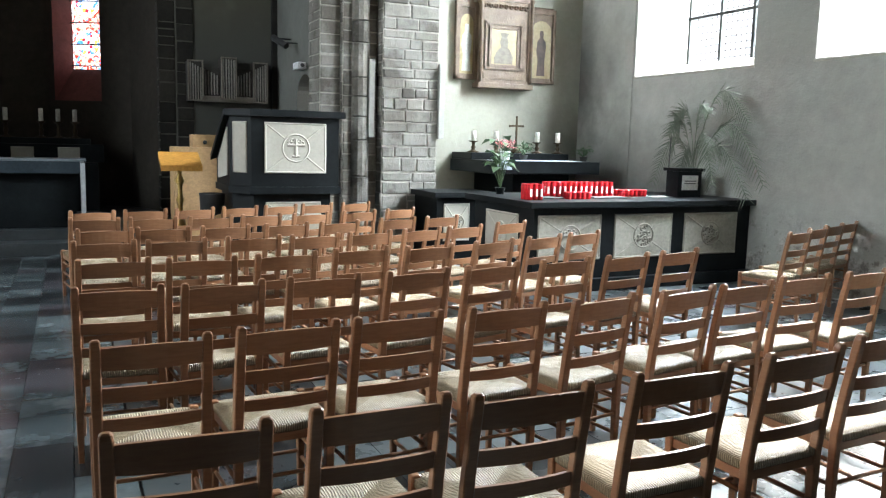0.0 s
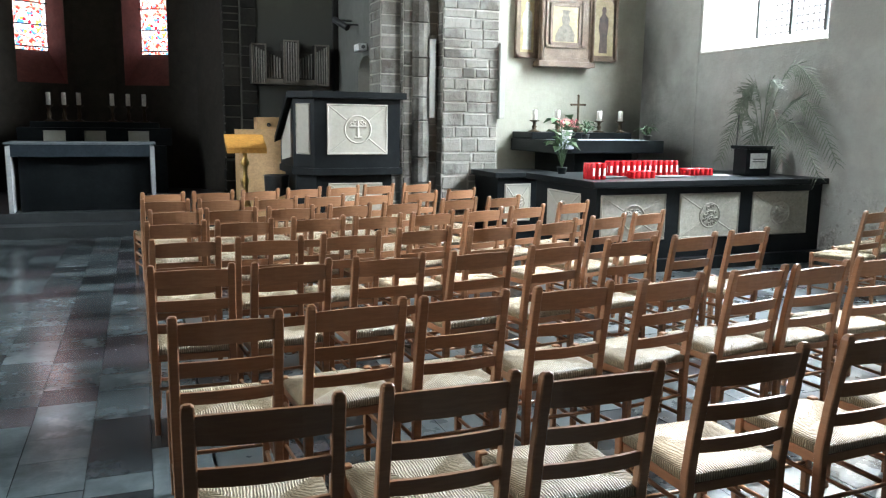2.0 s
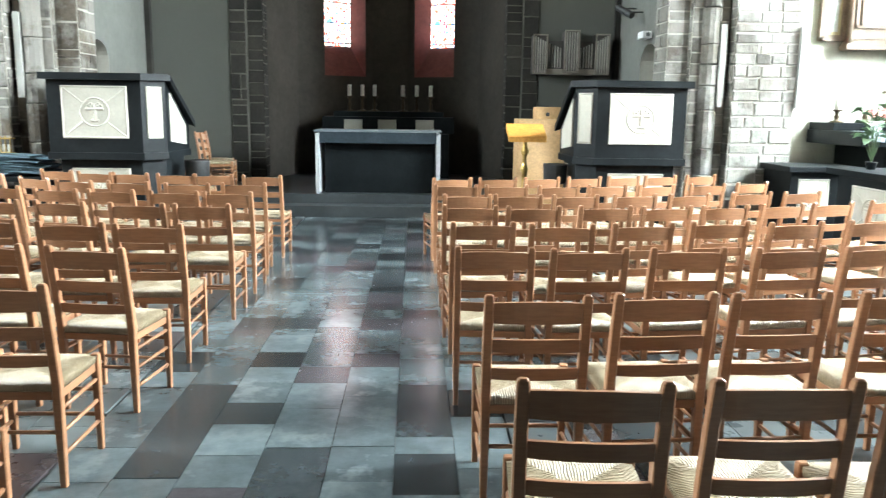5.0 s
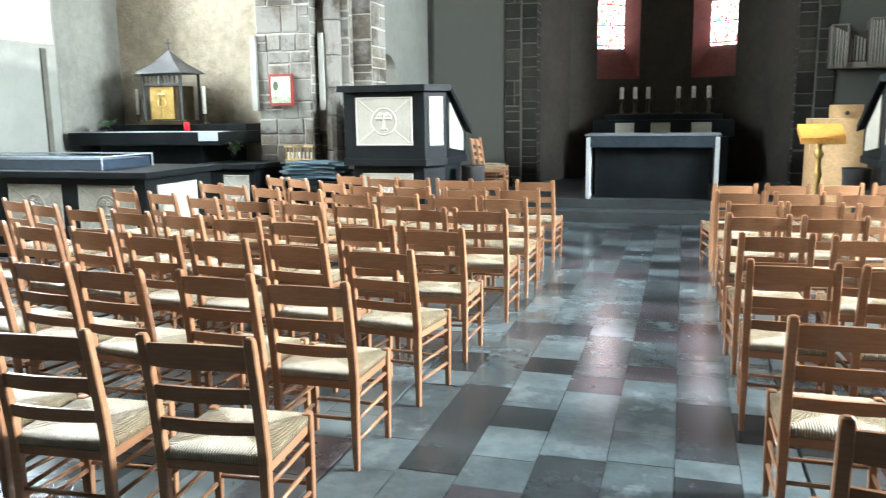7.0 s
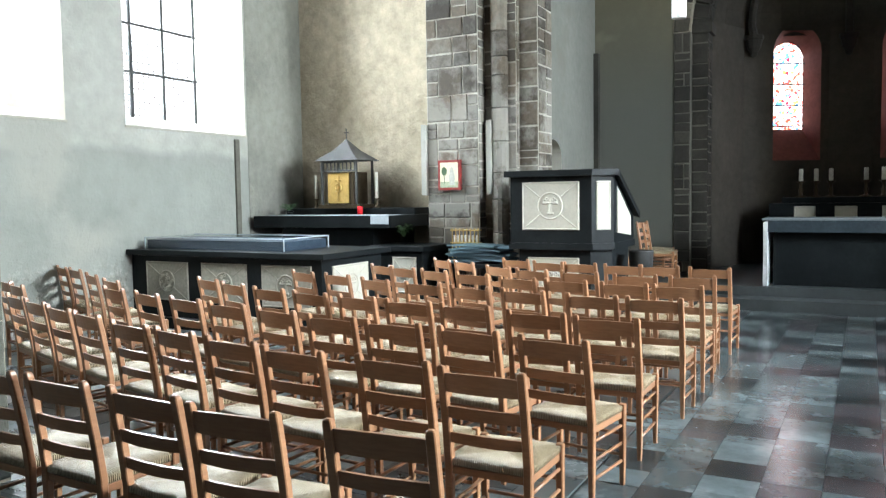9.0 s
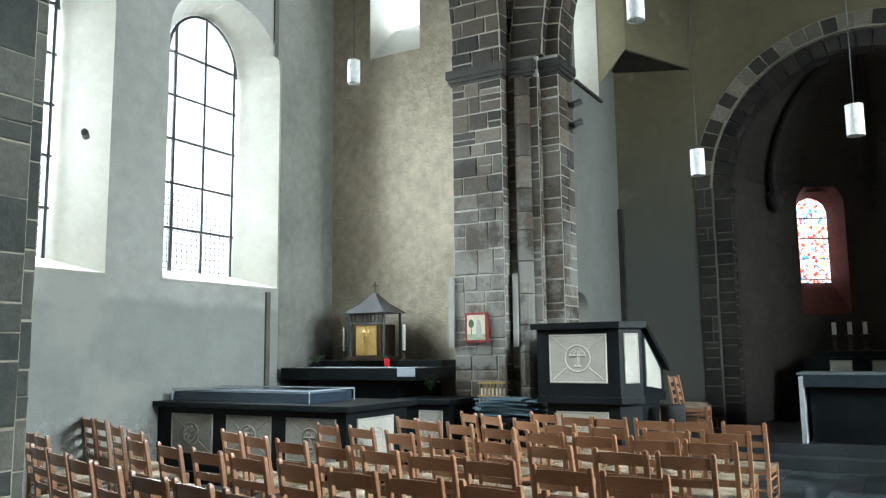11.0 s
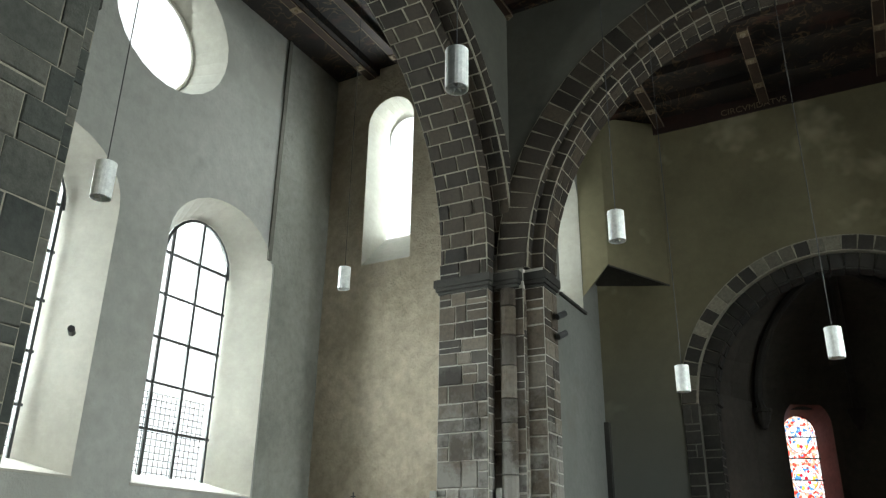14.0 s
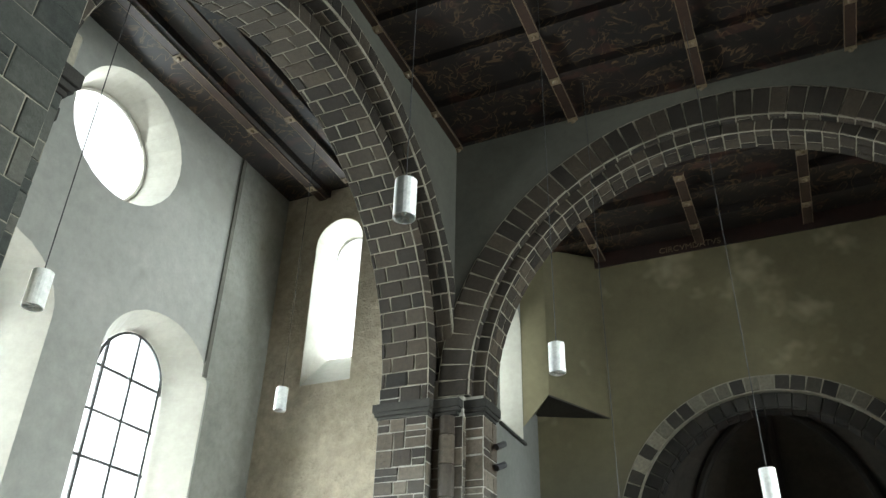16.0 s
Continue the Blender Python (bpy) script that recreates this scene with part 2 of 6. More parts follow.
BLACKWOOD = surface("black_marble", (0.005, 0.0065, 0.0075), (0.013, 0.0155, 0.017), 2.0, 20.0, 0.38, 0.55, relief=0.1, spec=0.12)
RELIEF_WHITE = surface("white_relief", (0.40, 0.38, 0.32), (0.47, 0.45, 0.385), 2.0, 25.0, 0.75, relief=0.15, grain=0.10)
# shaded copy of the white relief, for chest fronts that lie in shadow
RELIEF_SHADED = surface("shaded_relief", (0.25, 0.238, 0.20), (0.36, 0.342, 0.29), 1.2, 25.0, 0.8, relief=0.4)
WHITE = surface("white_paint", (0.76, 0.76, 0.74), (0.82, 0.82, 0.80), 2.0, 30.0, 0.6, relief=0.1)
WAX = surface("candle_wax", (0.80, 0.78, 0.70), (0.86, 0.84, 0.78), 4.0, 30.0, 0.45, relief=0.1)
BRASS = surface("brass", (0.55, 0.36, 0.11), (0.68, 0.48, 0.18), 4.0, 40.0, 0.25, 0.4, relief=0.1, metal=1.0)
BRONZE = surface("dark_bronze", (0.055, 0.042, 0.028), (0.105, 0.080, 0.050), 4.0, 40.0, 0.35, 0.5, relief=0.2, metal=0.9)
GOLD = surface("gilded_door", (0.50, 0.33, 0.10), (0.62, 0.42, 0.15), 8.0, 60.0, 0.35, 0.5, relief=0.5, dist=0.006, metal=0.8)
IRON = surface("window_iron", (0.02, 0.02, 0.02), (0.05, 0.05, 0.05), 4.0, 40.0, 0.55, relief=0.2)
PALEWOOD = surface("pale_wood", (0.46, 0.29, 0.13), (0.56, 0.36, 0.18), 1.5, 30.0, 0.55, relief=0.15)
GREYWOOD = surface("organ_case", (0.05, 0.045, 0.04), (0.09, 0.08, 0.07), 2.0, 30.0, 0.6, relief=0.2)
TIN = surface("organ_pipe", (0.36, 0.34, 0.30), (0.46, 0.44, 0.39), 3.0, 30.0, 0.5, relief=0.05)
CARVED = surface("carved_oak", (0.115, 0.078, 0.050), (0.205, 0.145, 0.098), 5.0, 45.0, 0.5, relief=0.9, dist=0.012)
ICON_GOLD = surface("icon_gold", (0.28, 0.22, 0.105), (0.38, 0.31, 0.165), 4.0, 30.0, 0.45, relief=0.1)
ICON_BUST = surface("icon_bust", (0.10, 0.085, 0.06), (0.20, 0.17, 0.125), 14.0, 40.0, 0.6, relief=0.0)
ICON_DARK = surface("icon_figure", (0.05, 0.035, 0.03), (0.11, 0.075, 0.055), 8.0, 40.0, 0.6, relief=0.0)
ICON_ROBE = surface("icon_robe", (0.33, 0.33, 0.30), (0.42, 0.41, 0.36), 8.0, 40.0, 0.6, relief=0.0)
ICON_RED = surface("icon_red", (0.18, 0.014, 0.012), (0.26, 0.025, 0.02), 6.0, 40.0, 0.4, relief=0.1)
RED_GLASS = surface("red_candle_glass", (0.55, 0.012, 0.02), (0.75, 0.03, 0.04), 6.0, 40.0, 0.15, relief=0.0)
PAPER = surface("paper", (0.74, 0.74, 0.72), (0.80, 0.80, 0.78), 3.0, 30.0, 0.8, relief=0.0)
INK = surface("ink_bars", (0.10, 0.10, 0.10), (0.14, 0.14, 0.14), 5.0, 30.0, 0.8, relief=0.0)
BLUECLOTH = surface("blue_cushion", (0.028, 0.056, 0.072), (0.050, 0.092, 0.115), 4.0, 50.0, 0.85, relief=0.4)
LINEN = surface("altar_linen", (0.36, 0.40, 0.44), (0.46, 0.50, 0.53), 3.0, 60.0, 0.9, relief=0.3)
LAMP_WHITE = surface("lamp_enamel", (0.74, 0.75, 0.72), (0.80, 0.81, 0.78), 3.0, 20.0, 0.4, relief=0.0)
LEAF = surface("leaf_green", (0.035, 0.075, 0.03), (0.075, 0.13, 0.055), 6.0, 30.0, 0.5, relief=0.2)
PALM = surface("palm_leaf", (0.11, 0.135, 0.10), (0.19, 0.215, 0.165), 6.0, 30.0, 0.85, relief=0.2)
PINK = surface("pink_petals", (0.62, 0.16, 0.18), (0.75, 0.28, 0.28), 20.0, 60.0, 0.6, relief=0.2)
CEIL_PLAIN = surface("ceiling_boards", (0.028, 0.018, 0.012), (0.065, 0.036, 0.022), 1.6, 18.0, 0.6, relief=0.4)
CEIL_RED = surface("ceiling_red_boards", (0.017, 0.008, 0.006), (0.032, 0.013, 0.009), 2.4, 18.0, 0.6, relief=0.3)
CEIL_RIB = surface("ceiling_rib", (0.026, 0.014, 0.009), (0.050, 0.026, 0.016), 2.4, 18.0, 0.6, relief=0.3)
CEIL_GOLD = surface("ceiling_gilding", (0.16, 0.118, 0.072), (0.25, 0.188, 0.118), 4.0, 30.0, 0.5, relief=0.2)
STEP_STONE = surface("step_stone", (0.026, 0.031, 0.033), (0.055, 0.062, 0.064), 1.2, 16.0, 0.40, 0.6, relief=0.2)
PEWTER = surface("bosses_grey", (0.045, 0.043, 0.042), (0.080, 0.078, 0.076), 3.0, 30.0, 0.7)


def painted_boards():
    """Dark boards painted with worn scrolls in ochre and red."""
    m, nt, b = nodes_of("painted_boards")
    n0 = tex(nt, "ShaderNodeTexNoise", 1.6, 5)
    base = ramp(nt, n0.outputs[0], [(0.35, (0.006, 0.005, 0.004)), (0.7, (0.017, 0.010, 0.007))])
    v = tex(nt, "ShaderNodeTexNoise", 2.2, 2, 0.5)
    v.inputs["Distortion"].default_value = 1.8
    line = ramp(nt, v.outputs[0], [(0.47, (0, 0, 0)), (0.495, (1, 1, 1)), (0.505, (1, 1, 1)), (0.53, (0, 0, 0))])
    worn = tex(nt, "ShaderNodeTexNoise", 1.3, 4, 0.7)
    wf = ramp(nt, worn.outputs[0], [(0.40, (0, 0, 0)), (0.56, (0.9, 0.9, 0.9))])
    f = mixc(nt, 1.0, line, wf, "MULTIPLY")
    col = mixc(nt, f, base, (0.12, 0.075, 0.038))
    r = tex(nt, "ShaderNodeTexNoise", 2.3, 2, 0.5)
    rf = ramp(nt, r.outputs[0], [(0.58, (0, 0, 0)), (0.66, (0.5, 0.5, 0.5))])
    col = mixc(nt, rf, col, (0.055, 0.018, 0.011))
    nt.links.new(col, b.inputs["Base Color"])
    b.inputs["Roughness"].default_value = 0.6
    bump(nt, b, n0.outputs[0], 0.2, 0.01)
    return m


CEIL_WOOD = painted_boards()


def chair_wood():
    m, nt, b = nodes_of("chair_wood")
    co = nt.nodes.new("ShaderNodeTexCoord").outputs["Object"]
    mp = nt.nodes.new("ShaderNodeMapping")
    mp.inputs["Scale"].default_value = (3, 3, 22)
    nt.links.new(co, mp.inputs[0])
    n = tex(nt, "ShaderNodeTexNoise", 4.0, 5, 0.6, mp.outputs[0])
    col = ramp(nt, n.outputs[0], [(0.25, (0.235, 0.113, 0.058)), (0.75, (0.335, 0.170, 0.090))])
    oi = nt.nodes.new("ShaderNodeObjectInfo")
    r = ramp(nt, oi.outputs["Random"], [(0, (0.82, 0.80, 0.78)), (1, (1.18, 1.2, 1.2))])
    nt.links.new(mixc(nt, 1.0, col, r, "MULTIPLY"), b.inputs["Base Color"])
    b.inputs["Roughness"].default_value = 0.30
    bump(nt, b, n.outputs[0], 0.15, 0.002)
    return m


def rush():
    """Rush strands that run to the middle from the four sides."""
    m, nt, b = nodes_of("rush_seat")
    co = nt.nodes.new("ShaderNodeTexCoord").outputs["Object"]
    sp = nt.nodes.new("ShaderNodeSeparateXYZ")
    nt.links.new(co, sp.inputs[0])

    def math_node(op, a, c=None):
        n = nt.nodes.new("ShaderNodeMath")
        n.operation = op
        for i, v in enumerate((a, c)):
            if v is None:
                continue
            if hasattr(v, "is_linked"):
                nt.links.new(v, n.inputs[i])
            else:
                n.inputs[i].default_value = v
        return n.outputs[0]
    ax_, ay_ = math_node("ABSOLUTE", sp.outputs[0]), math_node("ABSOLUTE", sp.outputs[1])
    side = math_node("GREATER_THAN", ax_, ay_)
    nx = tex(nt, "ShaderNodeTexNoise", 30.0, 3, 0.6, co)
    sx = math_node("SINE", math_node("ADD", math_node("MULTIPLY", sp.outputs[0], 640.0), math_node("MULTIPLY", nx.outputs[0], 9.0)))
    sy = math_node("SINE", math_node("ADD", math_node("MULTIPLY", sp.outputs[1], 640.0), math_node("MULTIPLY", nx.outputs[0], 9.0)))
    mixf = nt.nodes.new("ShaderNodeMix")
    nt.links.new(side, mixf.inputs[0])
    nt.links.new(sx, mixf.inputs[2])
    nt.links.new(sy, mixf.inputs[3])
    wave = mixf.outputs[0]
    strand = ramp(nt, math_node("ADD", math_node("MULTIPLY", wave, 0.4), 0.5), [(0.1, (0.25, 0.20, 0.13)), (0.8, (0.57, 0.49, 0.365))])
    n2 = tex(nt, "ShaderNodeTexNoise", 9.0, 4, 0.6, co)
    tone = ramp(nt, n2.outputs[0], [(0.3, (0.62, 0.58, 0.50)), (0.7, (1.14, 1.12, 1.08))])
    # side quarters coloured darker, for how light falls along their strands
    quarter_shade = ramp(nt, side, [(0.0, (1.0, 1.0, 1.0)), (1.0, (0.80, 0.77, 0.70))])
    weave = mixc(nt, 1.0, mixc(nt, 1.0, strand, tone, "MULTIPLY"), quarter_shade, "MULTIPLY")
    nt.links.new(weave, b.inputs["Base Color"])
    b.inputs["Roughness"].default_value = 0.55
    bump(nt, b, wave, 0.9, 0.005)
    return m


WOOD, RUSH = chair_wood(), rush()


def slate():
    m, nt, b = nodes_of("slate_tile")
    oi = nt.nodes.new("ShaderNodeObjectInfo")
    gi = nt.nodes.new("ShaderNodeNewGeometry")
    add = nt.nodes.new("ShaderNodeMath")
    nt.links.new(oi.outputs["Random"], add.inputs[0])
    nt.links.new(gi.outputs["Random Per Island"], add.inputs[1])
    fr = nt.nodes.new("ShaderNodeMath")
    fr.operation = "FRACT"
    nt.links.new(add.outputs[0], fr.inputs[0])
    base = ramp(nt, fr.outputs[0], [(0.0, (0.020, 0.024, 0.026)), (0.30, (0.031, 0.037, 0.039)), (0.34, (0.052, 0.041, 0.043)), (0.42, (0.058, 0.068, 0.071)), (1.0, (0.105, 0.124, 0.128))])
    n1 = tex(nt, "ShaderNodeTexNoise", 2.2, 6, 0.65)
    n2 = tex(nt, "ShaderNodeTexNoise", 18.0, 5, 0.7)
    tone = ramp(nt, n1.outputs[0], [(0.3, (0.65, 0.66, 0.68)), (0.72, (1.45, 1.45, 1.42))])
    nt.links.new(mixc(nt, 1.0, base, tone, "MULTIPLY"), b.inputs["Base Color"])
    rr = nt.nodes.new("ShaderNodeMapRange")
    rr.inputs["To Min"].default_value, rr.inputs["To Max"].default_value = 0.16, 0.42
    nt.links.new(n1.outputs[0], rr.inputs[0])
    nt.links.new(rr.outputs[0], b.inputs["Roughness"])
    bump(nt, b, n2.outputs[0], 0.12, 0.004)
    return m


SLATE = slate()


def clear_glass(name="window_pane"):
    m, nt, b = nodes_of(name)
    tr = nt.nodes.new("ShaderNodeBsdfTransparent")
    tr.inputs[0].default_value = (0.93, 0.96, 0.97, 1)
    gl = nt.nodes.new("ShaderNodeBsdfGlossy")
    gl.inputs["Roughness"].default_value = 0.05
    mxn = nt.nodes.new("ShaderNodeMixShader")
    mxn.inputs[0].default_value = 0.07
    nt.links.new(tr.outputs[0], mxn.inputs[1])
    nt.links.new(gl.outputs[0], mxn.inputs[2])
    nt.links.new(mxn.outputs[0], nt.nodes["Material Output"].inputs[0])
    return m


def stained_glass():
    """Two medallions on a ground of small red and pale pieces, with a white border. Its own x is across, y is up."""
    m, nt, b = nodes_of("stained_glass")
    co = nt.nodes.new("ShaderNodeTexCoord").outputs["Object"]
    sp = nt.nodes.new("ShaderNodeSeparateXYZ")
    nt.links.new(co, sp.inputs[0])

    def op(kind, a, c=0.0):
        n = nt.nodes.new("ShaderNodeMath")
        n.operation = kind
        for k, v in enumerate((a, c)):
            if hasattr(v, "is_linked"):
                nt.links.new(v, n.inputs[k])
            else:
                n.inputs[k].default_value = v
        return n.outputs[0]

    def pieces(scale, stops):
        v = tex(nt, "ShaderNodeTexVoronoi", scale, 0.0, vec=co)
        sep = nt.nodes.new("ShaderNodeSeparateColor")
        nt.links.new(v.outputs["Color"], sep.inputs[0])
        r = ramp(nt, sep.outputs[0], stops)
        r.node.color_ramp.interpolation = "CONSTANT"
        return r
    ground = pieces(24.0, [(0.0, (0.72, 0.05, 0.03)), (0.24, (0.85, 0.38, 0.26)), (0.46, (0.88, 0.82, 0.80)), (0.70, (0.80, 0.55, 0.50)), (0.90, (0.14, 0.30, 0.60))])
    inner = pieces(19.0, [(0.0, (0.60, 0.02, 0.05)), (0.14, (0.92, 0.92, 0.95)), (0.52, (0.10, 0.30, 0.65)), (0.70, (0.85, 0.55, 0.10)), (0.82, (0.90, 0.90, 0.95))])
    edge = pieces(22.0, [(0.0, (0.70, 0.25, 0.22)), (0.35, (0.88, 0.86, 0.86)), (0.70, (0.75, 0.62, 0.62))])
    col = ground
    out = op("GREATER_THAN", op("ABSOLUTE", sp.outputs[0]), 0.262)
    col = mixc(nt, out, col, edge)
    for zc in (3.27, 4.00):
        d = nt.nodes.new("ShaderNodeVectorMath")
        d.operation = "DISTANCE"
        nt.links.new(co, d.inputs[0])
        d.inputs[1].default_value = (0, zc, 0)
        dd = d.outputs["Value"]
        col = mixc(nt, op("LESS_THAN", dd, 0.245), col, (0.92, 0.92, 0.95))
        col = mixc(nt, op("LESS_THAN", dd, 0.222), col, (0.35, 0.10, 0.10))
        col = mixc(nt, op("LESS_THAN", dd, 0.212), col, inner)
    v = tex(nt, "ShaderNodeTexVoronoi", 24.0, 0.0, vec=co)
    v.feature = "DISTANCE_TO_EDGE"
    lead = ramp(nt, v.outputs["Distance"], [(0.02, (0.25, 0.25, 0.25)), (0.06, (1, 1, 1))])
    col = mixc(nt, 1.0, col, lead, "MULTIPLY")
    tr = nt.nodes.new("ShaderNodeBsdfTransparent")
    nt.links.new(col, tr.inputs[0])
    nt.links.new(tr.outputs[0], nt.nodes["Material Output"].inputs[0])
    return m


PANE, STAINED = clear_glass(), stained_glass()

# ---------------- mesh helpers ----------------


def box(bm, x0, x1, y0, y1, z0, z1, bevel=0.0):
    m = Matrix.Translation(((x0 + x1) / 2, (y0 + y1) / 2, (z0 + z1) / 2)) @ Matrix.Diagonal((abs(x1 - x0), abs(y1 - y0), abs(z1 - z0), 1))
    r = bmesh.ops.create_cube(bm, size=1.0, matrix=m)
    if bevel:
        es = list({e for v in r["verts"] for e in v.link_edges})
        bmesh.ops.bevel(bm, geom=es, offset=bevel, segments=2, affect="EDGES", profile=0.7)
    return bm


def lathe(bm, profile, seg=16, at=(0, 0, 0)):
    """Turns rows of (radius, height) round the z axis."""
    rings = []
    for r, z in profile:
        rings.append([bm.verts.new((at[0] + r * math.cos(2 * math.pi * i / seg), at[1] + r * math.sin(2 * math.pi * i / seg), at[2] + z)) for i in range(seg)])
    for a, b in zip(rings, rings[1:]):
        for i in range(seg):
            bm.faces.new((a[i], a[(i + 1) % seg], b[(i + 1) % seg], b[i]))
    bm.faces.new(rings[0][::-1])
    bm.faces.new(rings[-1])
    return bm


def bar(bm, a, b, r, seg=8, r2=None):
    """A round bar from a to b."""
    a, b = Vector(a), Vector(b)
    q = (b - a).to_track_quat("Z", "Y").to_matrix()
    rings = []
    for p, rad in ((a, r), (b, r if r2 is None else r2)):
        rings.append([bm.verts.new(p + q @ Vector((rad * math.cos(2 * math.pi * i / seg), rad * math.sin(2 * math.pi * i / seg), 0))) for i in range(seg)])
    for i in range(seg):
        bm.faces.new((rings[0][i], rings[0][(i + 1) % seg], rings[1][(i + 1) % seg], rings[1][i]))
    bm.faces.new(rings[0][::-1])
    bm.faces.new(rings[1])
    return bm


def mesh_of(name, bm, material, smooth=False):
    bmesh.ops.recalc_face_normals(bm, faces=bm.faces)
    me = bpy.data.meshes.new(name)
    bm.to_mesh(me)
    bm.free()
    if material:
        me.materials.append(material)
    if smooth:
        for p in me.polygons:
            p.use_smooth = True
    return me


def part(name, bm, material, parent=None, label="", smooth=False):
    ob = new(name, mesh_of(name, bm, material, smooth))
    if parent is not None:
        ob.parent = parent
    return tagged(ob, label)


def thing(name, label, category, group="", at=None, kind=""):
    ob = new(name)
    ob.empty_display_size = 0.1
    if at is not None:
        ob.matrix_basis = at
    return tagged(ob, label, category, group, kind)


def B():
    return bmesh.new()


def panel(name, to3d, outer, holes, depth, material, reveal=None, kind="structure", parent=None):
    """A wall of some depth. outer: (u, v) corners; holes: pairs of outlines, at the front and at the back. to3d(u, v, d)."""
    from mathutils.geometry import tessellate_polygon
    bm = B()
    for side, d in ((0, 0.0), (1, depth)):
        polys = [outer] + [h[side] for h in holes]
        flat = [p for poly in polys for p in poly]
        vs = [bm.verts.new(to3d(u, v, d)) for u, v in flat]
        for tri in tessellate_polygon([[Vector((u, v, 0)) for u, v in poly] for poly in polys]):
            try:
                bm.faces.new([vs[i] for i in tri])
            except ValueError:
                pass
    n = len(outer)
    for i in range(n):
        (u0, v0), (u1, v1) = outer[i], outer[(i + 1) % n]
        bm.faces.new([bm.verts.new(to3d(*p)) for p in ((u0, v0, 0), (u1, v1, 0), (u1, v1, depth), (u0, v0, depth))])
    me_index = []
    for front, back in holes:
        for i in range(len(front)):
            j = (i + 1) % len(front)
            f = bm.faces.new([bm.verts.new(to3d(*p)) for p in ((*front[i], 0), (*front[j], 0), (*back[j], depth), (*back[i], depth))])
            f.material_index = 1
    bmesh.ops.remove_doubles(bm, verts=bm.verts, dist=1e-5)
    bmesh.ops.recalc_face_normals(bm, faces=bm.faces)
    me = bpy.data.meshes.new(name)
    bm.to_mesh(me)
    bm.free()
    me.materials.append(material)
    me.materials.append(reveal or material)
    ob = new(name, me)
    if parent:
        ob.parent = parent
    return tagged(ob, kind=kind)


def arched(u0, u1, v0, spring, rise, seg=14):
    """An opening with a round head."""
    c, r = (u0 + u1) / 2, (u1 - u0) / 2
    pts = [(u0, v0), (u1, v0)]
    for i in range(seg + 1):
        a = math.pi * i / seg
        pts.append((c + r * math.cos(a), spring + rise * math.sin(a)))
    return pts


def disc(c, v, r, seg=28):
    return [(c + r * math.cos(2 * math.pi * i / seg), v + r * math.sin(2 * math.pi * i / seg)) for i in range(seg)]

SKY_GLOW = 1.1

# ---------------- the large structure ----------------
SP, CAPZ0, CAPZ1 = 5.93, 5.62, 5.86     # springing and capitals
SIDE_Y0, SIDE_Y1 = 3.05, 10.25          # the transept arch's jambs
SIDE_C, SIDE_R, SIDE_Z = 6.65, 3.60, 6.12
PYB = 11.10                             # the back of the far piers and of the crossing arch
CR_R = 3.77                             # the choir arch of the crossing
PX0, PX1 = -6.15, -5.05                 # the transept arch's thickness, left side
CHY = 13.6                              # the wall of the apse arch
CHX = -4.65                             # choir side walls

bm = B()
box(bm, -10.2, mx(-10.2), -9.0, 17.5, -0.4, -0.012)
floor = tagged(part("floor", bm, STEP_STONE), "dark slate floor laid in uneven tiles", "floor", kind="structure")


